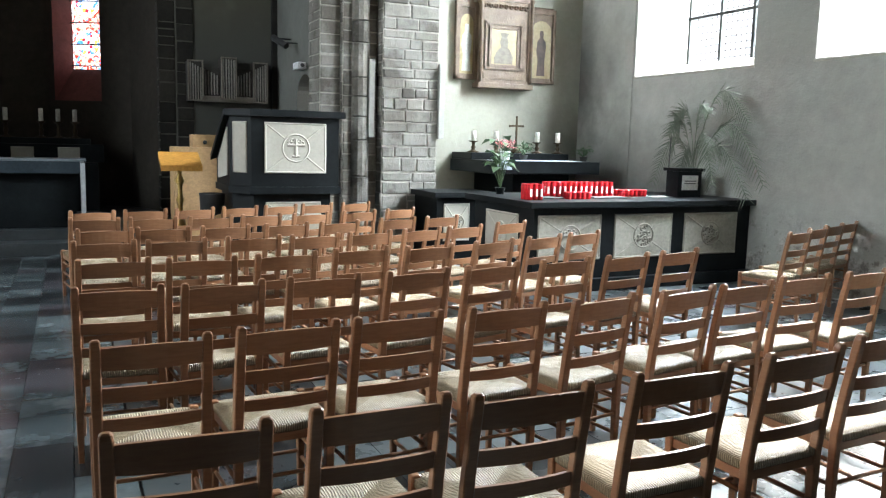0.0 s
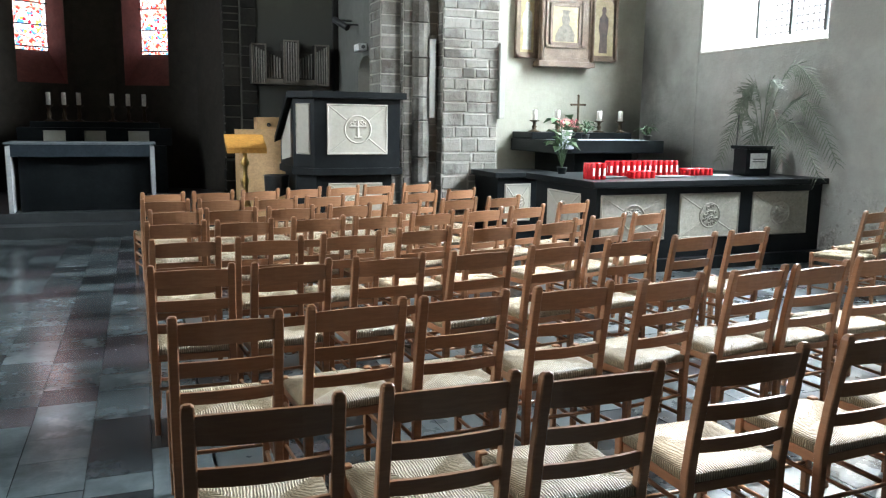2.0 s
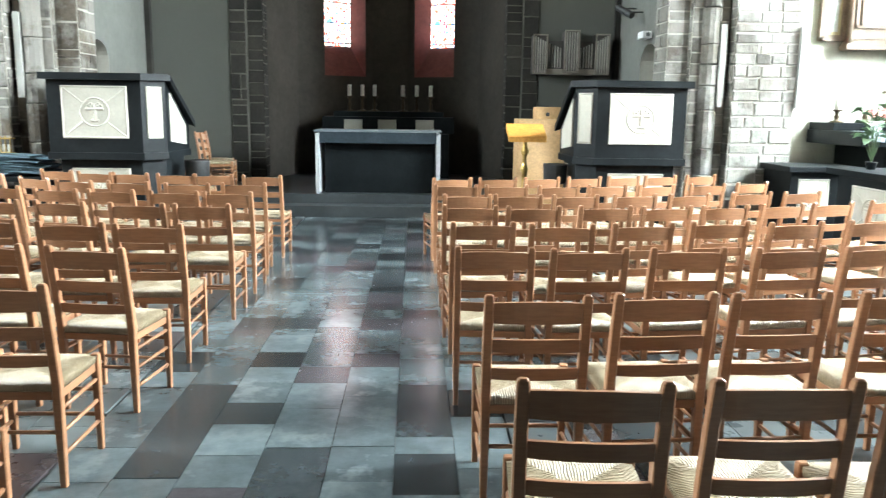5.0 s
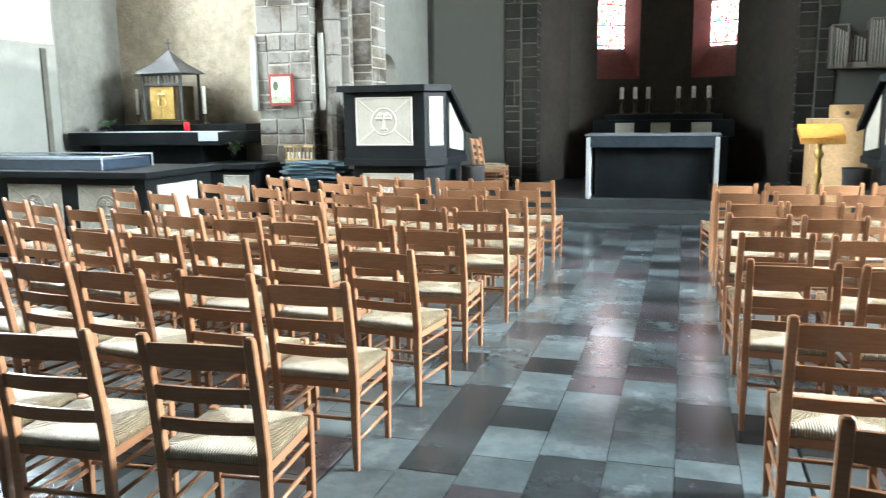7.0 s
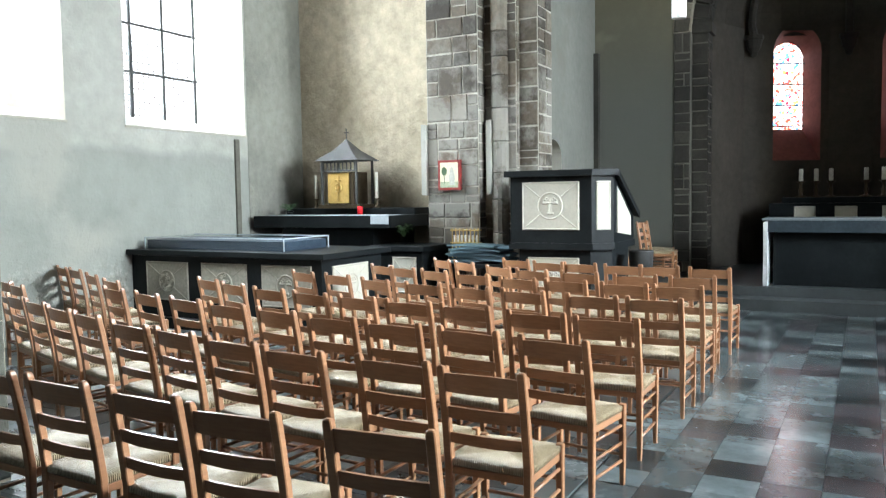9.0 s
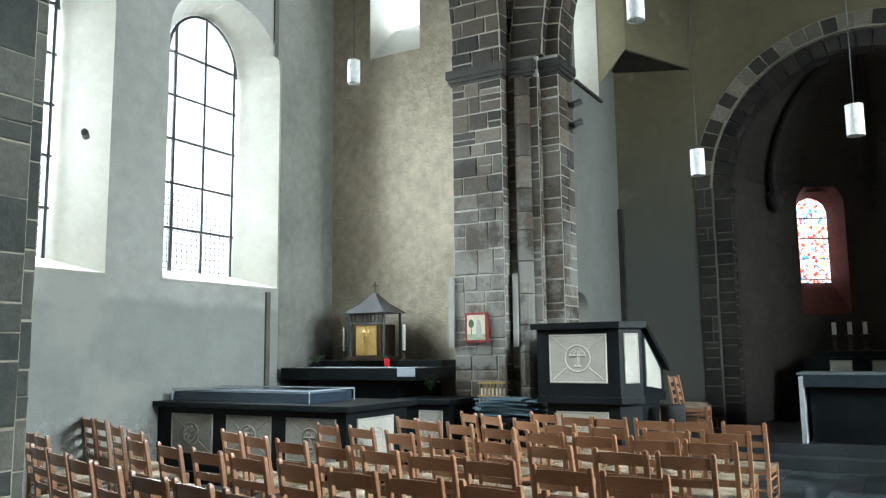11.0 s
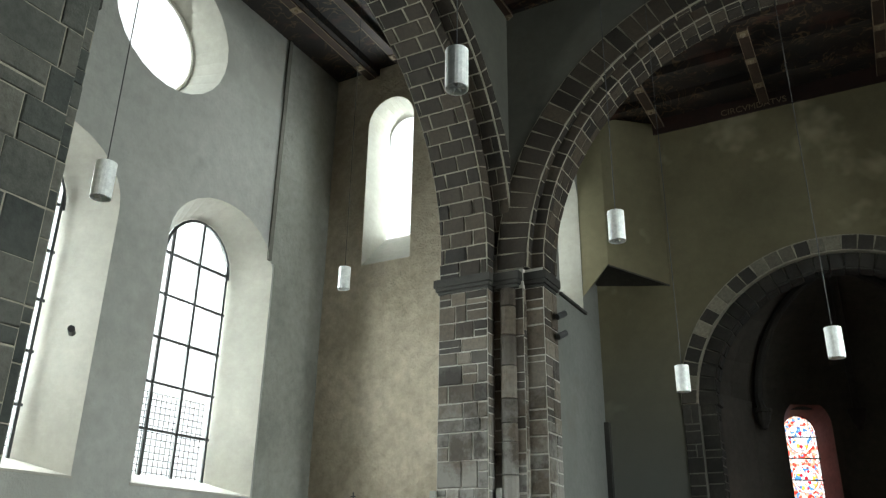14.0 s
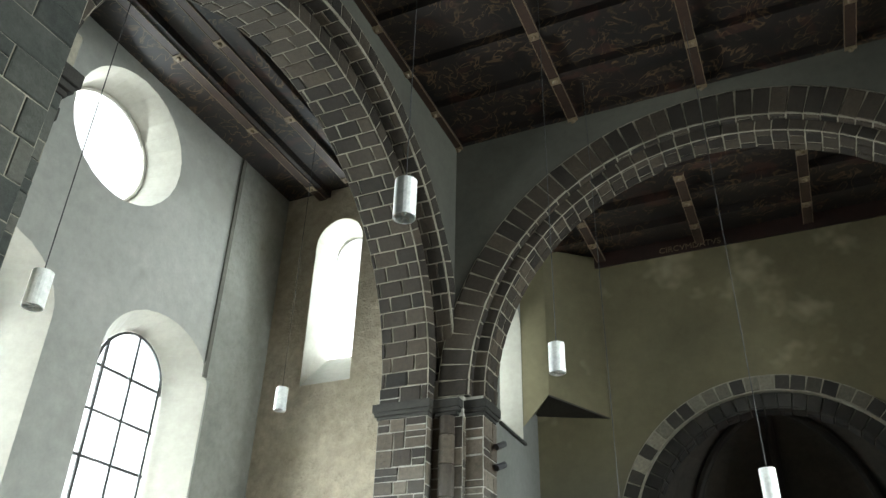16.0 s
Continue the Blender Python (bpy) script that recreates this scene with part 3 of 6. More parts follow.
def transept_side(left):
    f = (lambda x: x) if left else mx
    nm = "left" if left else "right"
    # the side wall with two arched windows and a round one
    holes = []
    for yc in (5.28, 8.43):
        holes.append((arched(yc - 1.13, yc + 1.13, 2.62, 6.15, 0.90), arched(yc - 0.70, yc + 0.70, 2.82, 6.05, 0.78)))
    if left:
        holes.append((disc(6.83, 9.5, 1.13), disc(6.77, 9.43, 0.95)))
    panel("wall_" + nm, lambda u, v, d: (f(WL - d), u, v), [(2.1, -0.1), (YE + 0.6, -0.1), (YE + 0.6, CEIL + 0.3), (2.1, CEIL + 0.3)], holes, 0.62, PLASTER_LEFT if left else PLASTER, REVEAL)
    b2 = B()
    for y0, z0, z1, d in ((9.60, 0.0, 6.40, 0.010), (9.47, 6.40, CEIL, 0.014)):
        box(b2, f(WL), f(WL + d), y0, YE, z0, z1)
    part("wall_pier_" + nm, b2, PLASTER_CORNER_SHADE if left else PLASTER)
    bpy.data.objects["wall_pier_" + nm]["kind"] = "structure"
    # windows with iron bars
    for k, yc in enumerate((5.28, 8.43)):
        w = tagged(new(f"window_{nm}_{k + 1}"), "arched window of clear panes in an iron grid", "window", kind="structure")
        out = arched(yc - 0.72, yc + 0.72, 2.80, 6.05, 0.80)
        b2 = B()
        b2.faces.new([b2.verts.new((f(WL - 0.60), u, v)) for u, v in out])
        p = part("pane", b2, PANE, w)
        p.visible_shadow = False
        b2 = B()
        for u in (yc - 0.70, yc - 0.54, yc + 0.04, yc + 0.65):
            box(b2, f(WL - 0.58), f(WL - 0.55), u - 0.022, u + 0.022, 2.79, 6.05 + 0.79 * math.sqrt(max(0.0, 1 - ((u - yc) / 0.70) ** 2)))
        for i in range(6):
            z = 2.77 + i * 0.667
            box(b2, f(WL - 0.58), f(WL - 0.552), yc - 0.70, yc + 0.70, z - 0.019, z + 0.019)
        n = 16
        for i in range(n):
            a0, a1 = math.pi * i / n, math.pi * (i + 1) / n
            bar(b2, (f(WL - 0.56), yc + 0.69 * math.cos(a0), 6.05 + 0.77 * math.sin(a0)), (f(WL - 0.56), yc + 0.69 * math.cos(a1), 6.05 + 0.77 * math.sin(a1)), 0.024, 6)
        part("window_frame", b2, IRON, w)
        b2 = B()   # the wire guard outside
        for i in range(15):
            u = yc - 0.66 + i * 0.094
            box(b2, f(WL - 0.72), f(WL - 0.715), u, u + 0.012, 2.82, 4.0)
        for i in range(13):
            z = 2.86 + i * 0.094
            box(b2, f(WL - 0.722), f(WL - 0.717), yc - 0.70, yc + 0.70, z, z + 0.012)
        part("wire_guard", b2, IRON, w)
        b2 = B()
        box(b2, f(WL - 0.02), f(WL + 0.012), yc - 1.15, yc + 1.15, 2.592, 2.625, 0.005)
        part("window_sill", b2, REVEAL, w)
    if left:
        w = tagged(new(f"window_{nm}_3"), "large round window glowing with daylight", "window", kind="structure")
        b2 = B()
        b2.faces.new([b2.verts.new((f(WL - 0.60), u, v)) for u, v in disc(6.77, 9.43, 0.96)])
        part("pane", b2, PANE, w).visible_shadow = False
        b2 = B()
        ds = disc(6.77, 9.43, 0.94)
        for (u0, v0), (u1, v1) in zip(ds, ds[1:] + ds[:1]):
            bar(b2, (f(WL - 0.57), u0, v0), (f(WL - 0.57), u1, v1), 0.03, 6)
        part("window_frame", b2, REVEAL, w)
    # the east wall with its lancet, and a plain west wall
    outer = [(f(WL - 0.6), -0.1), (f(PX0 + 0.2), -0.1), (f(PX0 + 0.2), CEIL + 0.3), (f(WL - 0.6), CEIL + 0.3)]
    c = f(-7.66)
    hole = (arched(c - 0.51, c + 0.51, 6.70, 9.58, 0.52), arched(c - 0.40, c + 0.40, 7.42, 9.56, 0.42))
    panel("wall_east_" + nm, lambda u, v, d: (u, YE + d, v), outer, [hole], 0.62, PLASTER_ROUGH if left else PLASTER_EAST, REVEAL)
    w = tagged(new(f"window_{nm}_4"), "narrow round-headed lancet window", "window", kind="structure")
    b2 = B()
    b2.faces.new([b2.verts.new((u, YE + 0.58, v)) for u, v in arched(c - 0.42, c + 0.42, 7.38, 9.56, 0.43)])
    part("pane", b2, PANE, w).visible_shadow = False
    panel("wall_west_" + nm, lambda u, v, d: (u, 2.1 - d, v), [(f(WL - 0.6), -0.1), (f(PX0), -0.1), (f(PX0), CEIL + 0.3), (f(WL - 0.6), CEIL + 0.3)], [], 0.4, PLASTER)
    # the wall over the transept arch
    n = 24
    R2 = SIDE_R + 0.30 if left else 4.45
    cy = 10.55 - R2
    outer = [(cy + R2, SIDE_Z)] + [(cy + R2 * math.cos(math.pi * i / n), SIDE_Z + R2 * math.sin(math.pi * i / n)) for i in range(1, n)] + [(cy - R2, SIDE_Z), (1.0, SIDE_Z), (1.0, CEIL + 0.2), (10.56, CEIL + 0.2), (10.56, SIDE_Z)]
    panel("wall_arch_" + nm, lambda u, v, d: (f(-5.0 - d), u, v), outer, [], 1.1, PLASTER_UPPER_SHADE)
    # nave wall behind the camera, unseen, kept dark to cut bounced light
    b2 = B()
    box(b2, f(-5.0), f(-5.6), -9.0, 1.9, -0.1, CEIL + 0.2)
    part("wall_nave_" + nm, b2, PLASTER_CHOIR)["kind"] = "structure"
    # bright sky outside
    m, nt, b = nodes_of("bright_sky")
    b.inputs["Base Color"].default_value = (0, 0, 0, 1)
    b.inputs["Emission Color"].default_value = (0.93, 0.97, 1.0, 1)
    b.inputs["Emission Strength"].default_value = SKY_GLOW
    b2 = B()
    b2.faces.new([b2.verts.new((f(WL - 3.5), y, z)) for y, z in ((-4, -3), (18, -3), (18, 16 if left else 5.6), (-4, 16 if left else 5.6))])
    part("backdrop_side_" + nm, b2, m)["kind"] = "structure"
    b2 = B()
    b2.faces.new([b2.verts.new((x, YE + 3.2, z)) for x, z in ((f(WL - 3), 1), (f(CHX - 0.7), 1), (f(CHX - 0.7), 16), (f(WL - 3), 16))])
    part("backdrop_east_" + nm, b2, m)["kind"] = "structure"
    if left:
        # unseen sheet above the roof, added to keep the sun off the lancets
        b2 = B()
        b2.faces.new([b2.verts.new((x, YE + 3.3, z)) for x, z in ((-12, 11.6), (11, 11.6), (11, 22), (-12, 22))])
        part("backdrop_upper", b2, m)["kind"] = "structure"
    # choir side wall with a window and a low doorway
    hole = (arched(11.62, 12.75, 5.85, 8.0, 0.55), arched(11.85, 12.55, 6.2, 7.9, 0.35))
    hole2 = (arched(11.12, 11.85, 0.3, 2.22, 0.25), arched(11.12, 11.85, 0.3, 2.22, 0.25)) if left else (arched(11.35, 12.2, 0.3, 2.28, 0.28), arched(11.35, 12.2, 0.3, 2.28, 0.28))
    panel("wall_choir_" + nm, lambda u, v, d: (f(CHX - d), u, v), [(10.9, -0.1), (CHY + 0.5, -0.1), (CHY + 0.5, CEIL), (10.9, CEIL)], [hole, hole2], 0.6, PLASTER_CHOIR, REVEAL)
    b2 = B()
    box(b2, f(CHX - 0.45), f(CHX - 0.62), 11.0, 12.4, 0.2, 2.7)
    part("wall_niche_" + nm, b2, PLASTER_RECESS_SHADE)["kind"] = "structure"
    w = tagged(new(f"window_{nm}_5"), "small choir window with pale splayed reveals", "window", kind="structure")
    b2 = B()
    b2.faces.new([b2.verts.new((f(CHX - 0.57), u, v)) for u, v in arched(11.83, 12.57, 6.15, 7.9, 0.37)])
    part("pane", b2, PANE, w).visible_shadow = False
    b2 = B()
    box(b2, f(CHX), f(CHX + 0.05), 11.55, 12.8, 5.80, 5.85, 0.01)
    part("window_sill", b2, STONE_DARK, w)
    # the canted corner high in the choir, its underside's shade drawn as a dark sheet
    b2 = B()
    plan = ((CHX - 0.02, CHY + 0.05, 6.62), (CHX - 0.02, CHY - 0.05, 6.62), (CHX + 0.46, CHY - 0.74, 6.70), (CHX + 1.34, CHY, 6.41), (CHX + 1.34, CHY + 0.05, 6.41))
    lo_, hi_ = [b2.verts.new((f(x), y, z)) for x, y, z in plan], [b2.verts.new((f(x), y, 9.7)) for x, y, z in plan]
    for i in range(5):
        b2.faces.new((lo_[i], lo_[(i + 1) % 5], hi_[(i + 1) % 5], hi_[i]))
    b2.faces.new(lo_[::-1])
    # its flank, dying into the side wall
    fa, fb = [b2.verts.new((f(CHX - 0.02), CHY - 0.84, z)) for z in (6.1, 9.7)]
    b2.faces.new((fa, lo_[2], hi_[2], fb))
    b2.faces.new((lo_[1], lo_[2], fa))
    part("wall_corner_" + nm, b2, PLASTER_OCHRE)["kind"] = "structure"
    b2 = B()
    for dz in (0.03, 0.004):
        b2.faces.new([b2.verts.new((f(x), y, z - dz)) for x, y, z in plan])
    for (xa, ya, za), (xb, yb, zb) in zip(plan, plan[1:] + plan[:1]):
        b2.faces.new([b2.verts.new(p) for p in ((f(xa), ya, za - 0.03), (f(xb), yb, zb - 0.03), (f(xb), yb, zb - 0.004), (f(xa), ya, za - 0.004))])
    part("trim_corner_" + nm, b2, STONE_DARK)["kind"] = "structure"
    # dark strip standing in for a narrow dark slit at the choir corner
    b2 = B()
    box(b2, f(CHX), f(CHX + 0.09), CHY - 0.11, CHY, 1.0, 4.05, 0.01)
    part("trim_choir_corner_" + nm, b2, STONE_DARK)["kind"] = "structure"


transept_side(True)
transept_side(False)

# the wall over the crossing's east arch
n = 28
R2 = CR_R + 0.23
outer = [(AX + R2, SP)] + [(AX + R2 * math.cos(math.pi * i / n), SP + R2 * math.sin(math.pi * i / n)) for i in range(1, n)] + [(AX - R2, SP), (-5.02, SP), (-5.02, CEIL + 0.2), (mx(-5.02), CEIL + 0.2), (mx(-5.02), SP)]
panel("wall_crossing_east", lambda u, v, d: (u, 10.46 + d, v), outer, [], PYB - 10.47, PLASTER_UPPER_SHADE)
# the apse arch wall
AR, AZ = 2.03, 4.26
outer = [(CHX - 0.6, -0.1), (AX - AR - 0.28, -0.1), (AX - AR - 0.28, AZ)] + [(AX - (AR + 0.28) * math.cos(math.pi * i / n), AZ + (AR + 0.28) * math.sin(math.pi * i / n)) for i in range(1, n)] + [(AX + AR + 0.28, AZ), (AX + AR + 0.28, -0.1), (mx(CHX - 0.6), -0.1), (mx(CHX - 0.6), CEIL), (CHX - 0.6, CEIL)]
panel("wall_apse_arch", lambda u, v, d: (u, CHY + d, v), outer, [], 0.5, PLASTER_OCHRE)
# closing west wall, out of view, dark too so that little light returns
b2 = B()
box(b2, -6.0, mx(-6.0), -9.4, -9.0, -0.1, CEIL + 0.2)
part("wall_west", b2, PLASTER_CHOIR)["kind"] = "structure"

m, nt, b = nodes_of("bright_sky_east")
b.inputs["Base Color"].default_value = (0, 0, 0, 1)
b.inputs["Emission Color"].default_value = (0.96, 0.98, 1.0, 1)
b.inputs["Emission Strength"].default_value = SKY_GLOW * 1.2
# drawn tall so that it also blocks the sun behind the apse windows
b2 = B()
b2.faces.new([b2.verts.new((x, 19.5, z)) for x, z in ((-9, -1), (9, -1), (9, 13), (-9, 13))])
part("backdrop_apse", b2, m)["kind"] = "structure"
# the apse: straight panels on a half circle, under a half dome
APC, APR = Vector((AX, 14.1)), 2.30
angles = [-90, -49, -9, 9, 49, 90]
for k, (a0, a1) in enumerate(zip(angles, angles[1:])):
    p0 = APC + APR * Vector((math.sin(radians(a0)), math.cos(radians(a0))))
    p1 = APC + APR * Vector((math.sin(radians(a1)), math.cos(radians(a1))))
    along = (p1 - p0).normalized()
    outn = Vector((-along.y, along.x))
    L = (p1 - p0).length
    holes = []
    if k in (1, 3):
        c = L / 2 + (0.20 if k == 1 else -0.20)
        holes = [(arched(c - 0.44, c + 0.44, 2.20, 4.20, 0.46), arched(c - 0.31, c + 0.31, 2.80, 4.10, 0.32))]
        w = tagged(new(f"window_apse_{k}"), "round-headed stained glass window in red and blue", "window", kind="structure")
        b2 = B()
        b2.faces.new([b2.verts.new((u, v, 0)) for u, v in arched(-0.33, 0.33, 2.78, 4.10, 0.34)])
        pane = part("stained_pane", b2, STAINED, w)
        pane.visible_shadow = False
        q = p0 + along * c + outn * 0.42
        pane.matrix_basis = Matrix(((along.x, 0, -outn.x, q.x), (along.y, 0, -outn.y, q.y), (0, 1, 0, 0), (0, 0, 0, 1)))
        b2 = B()
        for i in range(4):
            z = 2.86 + i * 0.39
            q0, q1 = p0 + along * (c - 0.33) + outn * 0.41, p0 + along * (c + 0.33) + outn * 0.41
            bar(b2, (*q0, z), (*q1, z), 0.012, 6)
        part("window_bar", b2, IRON, w)
        q = p0 + along * c
        d = q + outn * 0.75
        window_light("apse_light", (*d, 3.9), (*(q - outn * 3), 2.0), 0.9, 2.2, 1.0)
    panel(f"wall_apse_{k + 1}", lambda u, v, d, p0=p0, along=along, outn=outn: (*(p0 + along * u + outn * d), v), [(-0.02, -0.1), (L + 0.02, -0.1), (L + 0.02, 4.6), (-0.02, 4.6)], holes, 0.45, PLASTER_RECESS_SHADE, PLASTER_RED_CAST)
b2 = B()
rows = []
for j in range(9):
    el = radians(j * 90 / 8)
    rows.append([b2.verts.new((AX + (APR + 0.06) * math.cos(el) * math.sin(radians(a)), 14.1 + (APR + 0.06) * math.cos(el) * math.cos(radians(a)), 4.5 + APR * 0.9 * math.sin(el))) for a in range(-90, 91, 10)])
for r0, r1 in zip(rows, rows[1:]):
    for i in range(len(r0) - 1):
        b2.faces.new((r0[i], r0[i + 1], r1[i + 1], r1[i]))
part("ceiling_apse", b2, PLASTER_RECESS_SHADE)["kind"] = "structure"

# the vault's ribs rise from corbels between the windows
for a in (-47, -1, 46):
    w = Vector((math.sin(radians(a)), math.cos(radians(a))))
    rb = tagged(new("vault_rib"), "dark stone rib on a carved corbel in the apse", "rib", kind="structure")
    q = APC + w * (APR - 0.17)
    b2 = B()
    lathe(b2, [(0.02, 0.0), (0.06, 0.03), (0.07, 0.09), (0.12, 0.16), (0.15, 0.30), (0.17, 0.32), (0.17, 0.38)], 12, (q.x, q.y, 4.06))
    part("corbel", b2, STONE_DARK, rb)
    b2 = B()
    last = (*q, 4.44)
    for j in range(10):
        el = radians(4 + j * 9)
        c2 = APC + w * ((APR - 0.10) * math.cos(el))
        here = (*c2, 4.5 + (APR - 0.10) * 0.9 * math.sin(el))
        bar(b2, last, here, 0.075, 8)
        last = here
    part("rib", b2, STONE_DARK, rb)

# choir steps
b2 = B()
box(b2, -3.15, mx(-3.15), 11.54, 17.0, -0.1, 0.16, 0.01)
part("step_lower", b2, STEP_STONE)["kind"] = "structure"
b2 = B()
box(b2, CHX, mx(CHX), 11.9, 17.0, -0.1, 0.30, 0.01)
part("step_upper", b2, STEP_STONE)["kind"] = "structure"


def ceiling(name, x0, x1, y0, y1, z, along_x, pitch):
    """Dark painted boards between beams."""
    m = 2
    b2 = B()
    box(b2, x0, x1, y0, y1, z, z + 0.12)
    lo, hi = (y0, y1) if along_x else (x0, x1)
    k = int((hi - lo) / pitch)
    for i in range(k + 1):
        c = lo + (hi - lo) * i / k
        if along_x:
            box(b2, x0, x1, c - 0.09, c + 0.09, z - 0.16, z + 0.01)
        else:
            box(b2, c - 0.09, c + 0.09, y0, y1, z - 0.16, z + 0.01)
    return tagged(part(name, b2, CEIL_WOOD), "dark painted board ceiling with beams and small bosses", "ceiling", kind="structure")


ceiling("ceiling_crossing", -5.0, mx(-5.0), 2.0, 10.46, CEIL, True, 0.95)
ceiling("ceiling_left", -9.1, -6.0, 2.0, YE + 0.1, CEIL, False, 0.78)
ceiling("ceiling_right", mx(-6.0), mx(-9.1), 2.0, YE + 0.1, CEIL, False, 0.78)
ceiling("ceiling_choir", CHX, mx(CHX), PYB, CHY + 0.1, 9.77, True, 0.75)
# unseen slab over the ceilings, added to stop sun leaking in at gaps
b2 = B()
box(b2, -9.7, mx(-9.7), -9.4, 11.55, CEIL + 0.22, CEIL + 0.4)
box(b2, -5.3, mx(-5.3), 11.551, 14.1, CEIL + 0.22, CEIL + 0.4)
part("ceiling_loft", b2, CEIL_PLAIN)["kind"] = "structure"
b2 = B()
box(b2, -5.6, mx(-5.6), -9.2, 2.05, CEIL, CEIL + 0.12)
part("ceiling_nave", b2, CEIL_WOOD)["kind"] = "structure"

# dark strips in place of the shaded side of a step in the wall
for x, y0, y1, z0, z1 in ((WL + 0.001, 9.29, 9.38, 1.0, 2.55), (WL + 0.001, 9.385, 9.475, 6.42, CEIL)):
    b2 = B()
    box(b2, x, x + 0.035, y0, y1, z0, z1, 0.006)
    part("trim_conduit", b2, MORTAR_DARK)["kind"] = "structure"
b2 = B()
bar(b2, (-9.20, 6.20, 4.36), (-9.03, 6.06, 4.36), 0.045, 12)
part("trim_vent", b2, IRON)["kind"] = "structure"

# ---------------- chairs ----------------


def squared(bm, rows):
    """A post with chamfered corners through rows of (x, y, z, half width, half depth)."""
    rings = []
    for x, y, z, a, b in rows:
        c = 0.25 * min(a, b)
        rings.append([bm.verts.new((x + u, y + v, z)) for u, v in ((a, c - b), (a, b - c), (a - c, b), (c - a, b), (-a, b - c), (-a, c - b), (c - a, -b), (a - c, -b))])
    for p, q in zip(rings, rings[1:]):
        for i in range(8):
            bm.faces.new((p[i], p[(i + 1) % 8], q[(i + 1) % 8], q[i]))
    bm.faces.new(rings[0][::-1])
    bm.faces.new(rings[-1])


def build_chair():
    ch = thing("chair", "ladder-back wooden church chair with a woven rush seat", "chair", "church chairs in rows")
    W, D, SH, H = 0.38, 0.38, 0.445, 0.885
    rake = 0.07

    def back_at(z):
        """How far back the post stands at a height."""
        return -D / 2 - (rake * max(0.0, (z - SH) / (H - SH)) ** 1.2 if z > SH else 0.0)
    for s in (-1, 1):
        bm = B()
        rows = [(0.0, 0.013, 0.013), (0.2, 0.017, 0.017), (SH, 0.0195, 0.0185), (0.6, 0.0195, 0.0175), (0.74, 0.019, 0.017), (H - 0.02, 0.0185, 0.0165), (H - 0.006, 0.0155, 0.0135), (H, 0.009, 0.008)]
        squared(bm, [(s * W / 2, back_at(z), z, a, b) for z, a, b in rows])
        part("back_post", bm, WOOD, ch)
        bm = B()
        squared(bm, [(s * (W / 2 + 0.005), D / 2, z, a, a) for z, a in ((0.0, 0.013), (0.2, 0.0165), (SH, 0.0185), (SH + 0.012, 0.0175), (SH + 0.016, 0.013))])
        part("front_leg", bm, WOOD, ch)
        for z in (0.135, 0.235, 0.335):
            bm = B()
            bar(bm, (s * W / 2, -D / 2, z), (s * (W / 2 + 0.005), D / 2, z + 0.005), 0.0095, 6)
            part("side_stretcher", bm, WOOD, ch, smooth=True)
        bm = B()
        box(bm, s * W / 2 - 0.009, s * W / 2 + 0.009, -D / 2, D / 2, SH - 0.062, SH - 0.028)
        part("seat_rail", bm, WOOD, ch)
    for y in (-D / 2, D / 2):
        bm = B()
        box(bm, -W / 2, W / 2, y - 0.009, y + 0.009, SH - 0.062, SH - 0.028)
        part("seat_rail", bm, WOOD, ch)
    for z in (0.17, 0.29):
        bm = B()
        bar(bm, (-W / 2, D / 2, z), (W / 2, D / 2, z), 0.0095, 6)
        part("front_stretcher", bm, WOOD, ch, smooth=True)
    bm = B()
    bar(bm, (-W / 2, -D / 2, 0.24), (W / 2, -D / 2, 0.24), 0.009, 6)
    part("back_stretcher", bm, WOOD, ch, smooth=True)
    # curved rails of the back
    for name, z0, z1 in (("top_rail", 0.768, 0.850), ("back_slat", 0.646, 0.699), ("back_slat", 0.530, 0.577)):
        bm = B()
        cols = []
        N = 8
        for i in range(N + 1):
            u = -1 + 2 * i / N
            x = u * (W / 2 - 0.004)
            bow = -0.022 * (1 - u * u)
            crown = 0.010 * (1 - u * u) if name == "top_rail" else 0.004 * (1 - u * u)
            ring = []
            for z, off in ((z0, -0.008), (z0, 0.008), (z1 + crown, 0.007), (z1 + crown, -0.007)):
                ring.append(bm.verts.new((x, back_at(z) + bow + off, z)))
            cols.append(ring)
        for a, b in zip(cols, cols[1:]):
            for i in range(4):
                bm.faces.new((a[i], a[(i + 1) % 4], b[(i + 1) % 4], b[i]))
        bm.faces.new(cols[0])
        bm.faces.new(cols[-1][::-1])
        part(name, bm, WOOD, ch)
    # woven seat with rolled edges
    bm = B()
    N = 8
    top, bot = {}, {}
    for i in range(N + 1):
        for j in range(N + 1):
            u, v = -1 + 2 * i / N, -1 + 2 * j / N
            e = max(abs(u), abs(v))
            dz = 0.012 * (1 - e ** 6) - 0.016 * max(0, 0.55 - e) - 0.006 * (abs(abs(u) - abs(v)) < 0.05)
            top[i, j] = bm.verts.new((u * (W / 2 + 0.014), v * (D / 2 + 0.014), SH + dz + 0.008))
            bot[i, j] = bm.verts.new((u * (W / 2 + 0.013), v * (D / 2 + 0.013), SH - 0.032 + 0.010 * e))
    for i in range(N):
        for j in range(N):
            bm.faces.new((top[i, j], top[i + 1, j], top[i + 1, j + 1], top[i, j + 1]))
            bm.faces.new((bot[i, j], bot[i, j + 1], bot[i + 1, j + 1], bot[i + 1, j]))
    for k in range(N):
        for a, b in (((k, 0), (k + 1, 0)), ((N, k), (N, k + 1)), ((N - k, N), (N - k - 1, N)), ((0, N - k), (0, N - k - 1))):
            bm.faces.new((bot[a], bot[b], top[b], top[a]))
    part("seat", bm, RUSH, ch, "woven straw-coloured rush seat", smooth=True)
    return ch


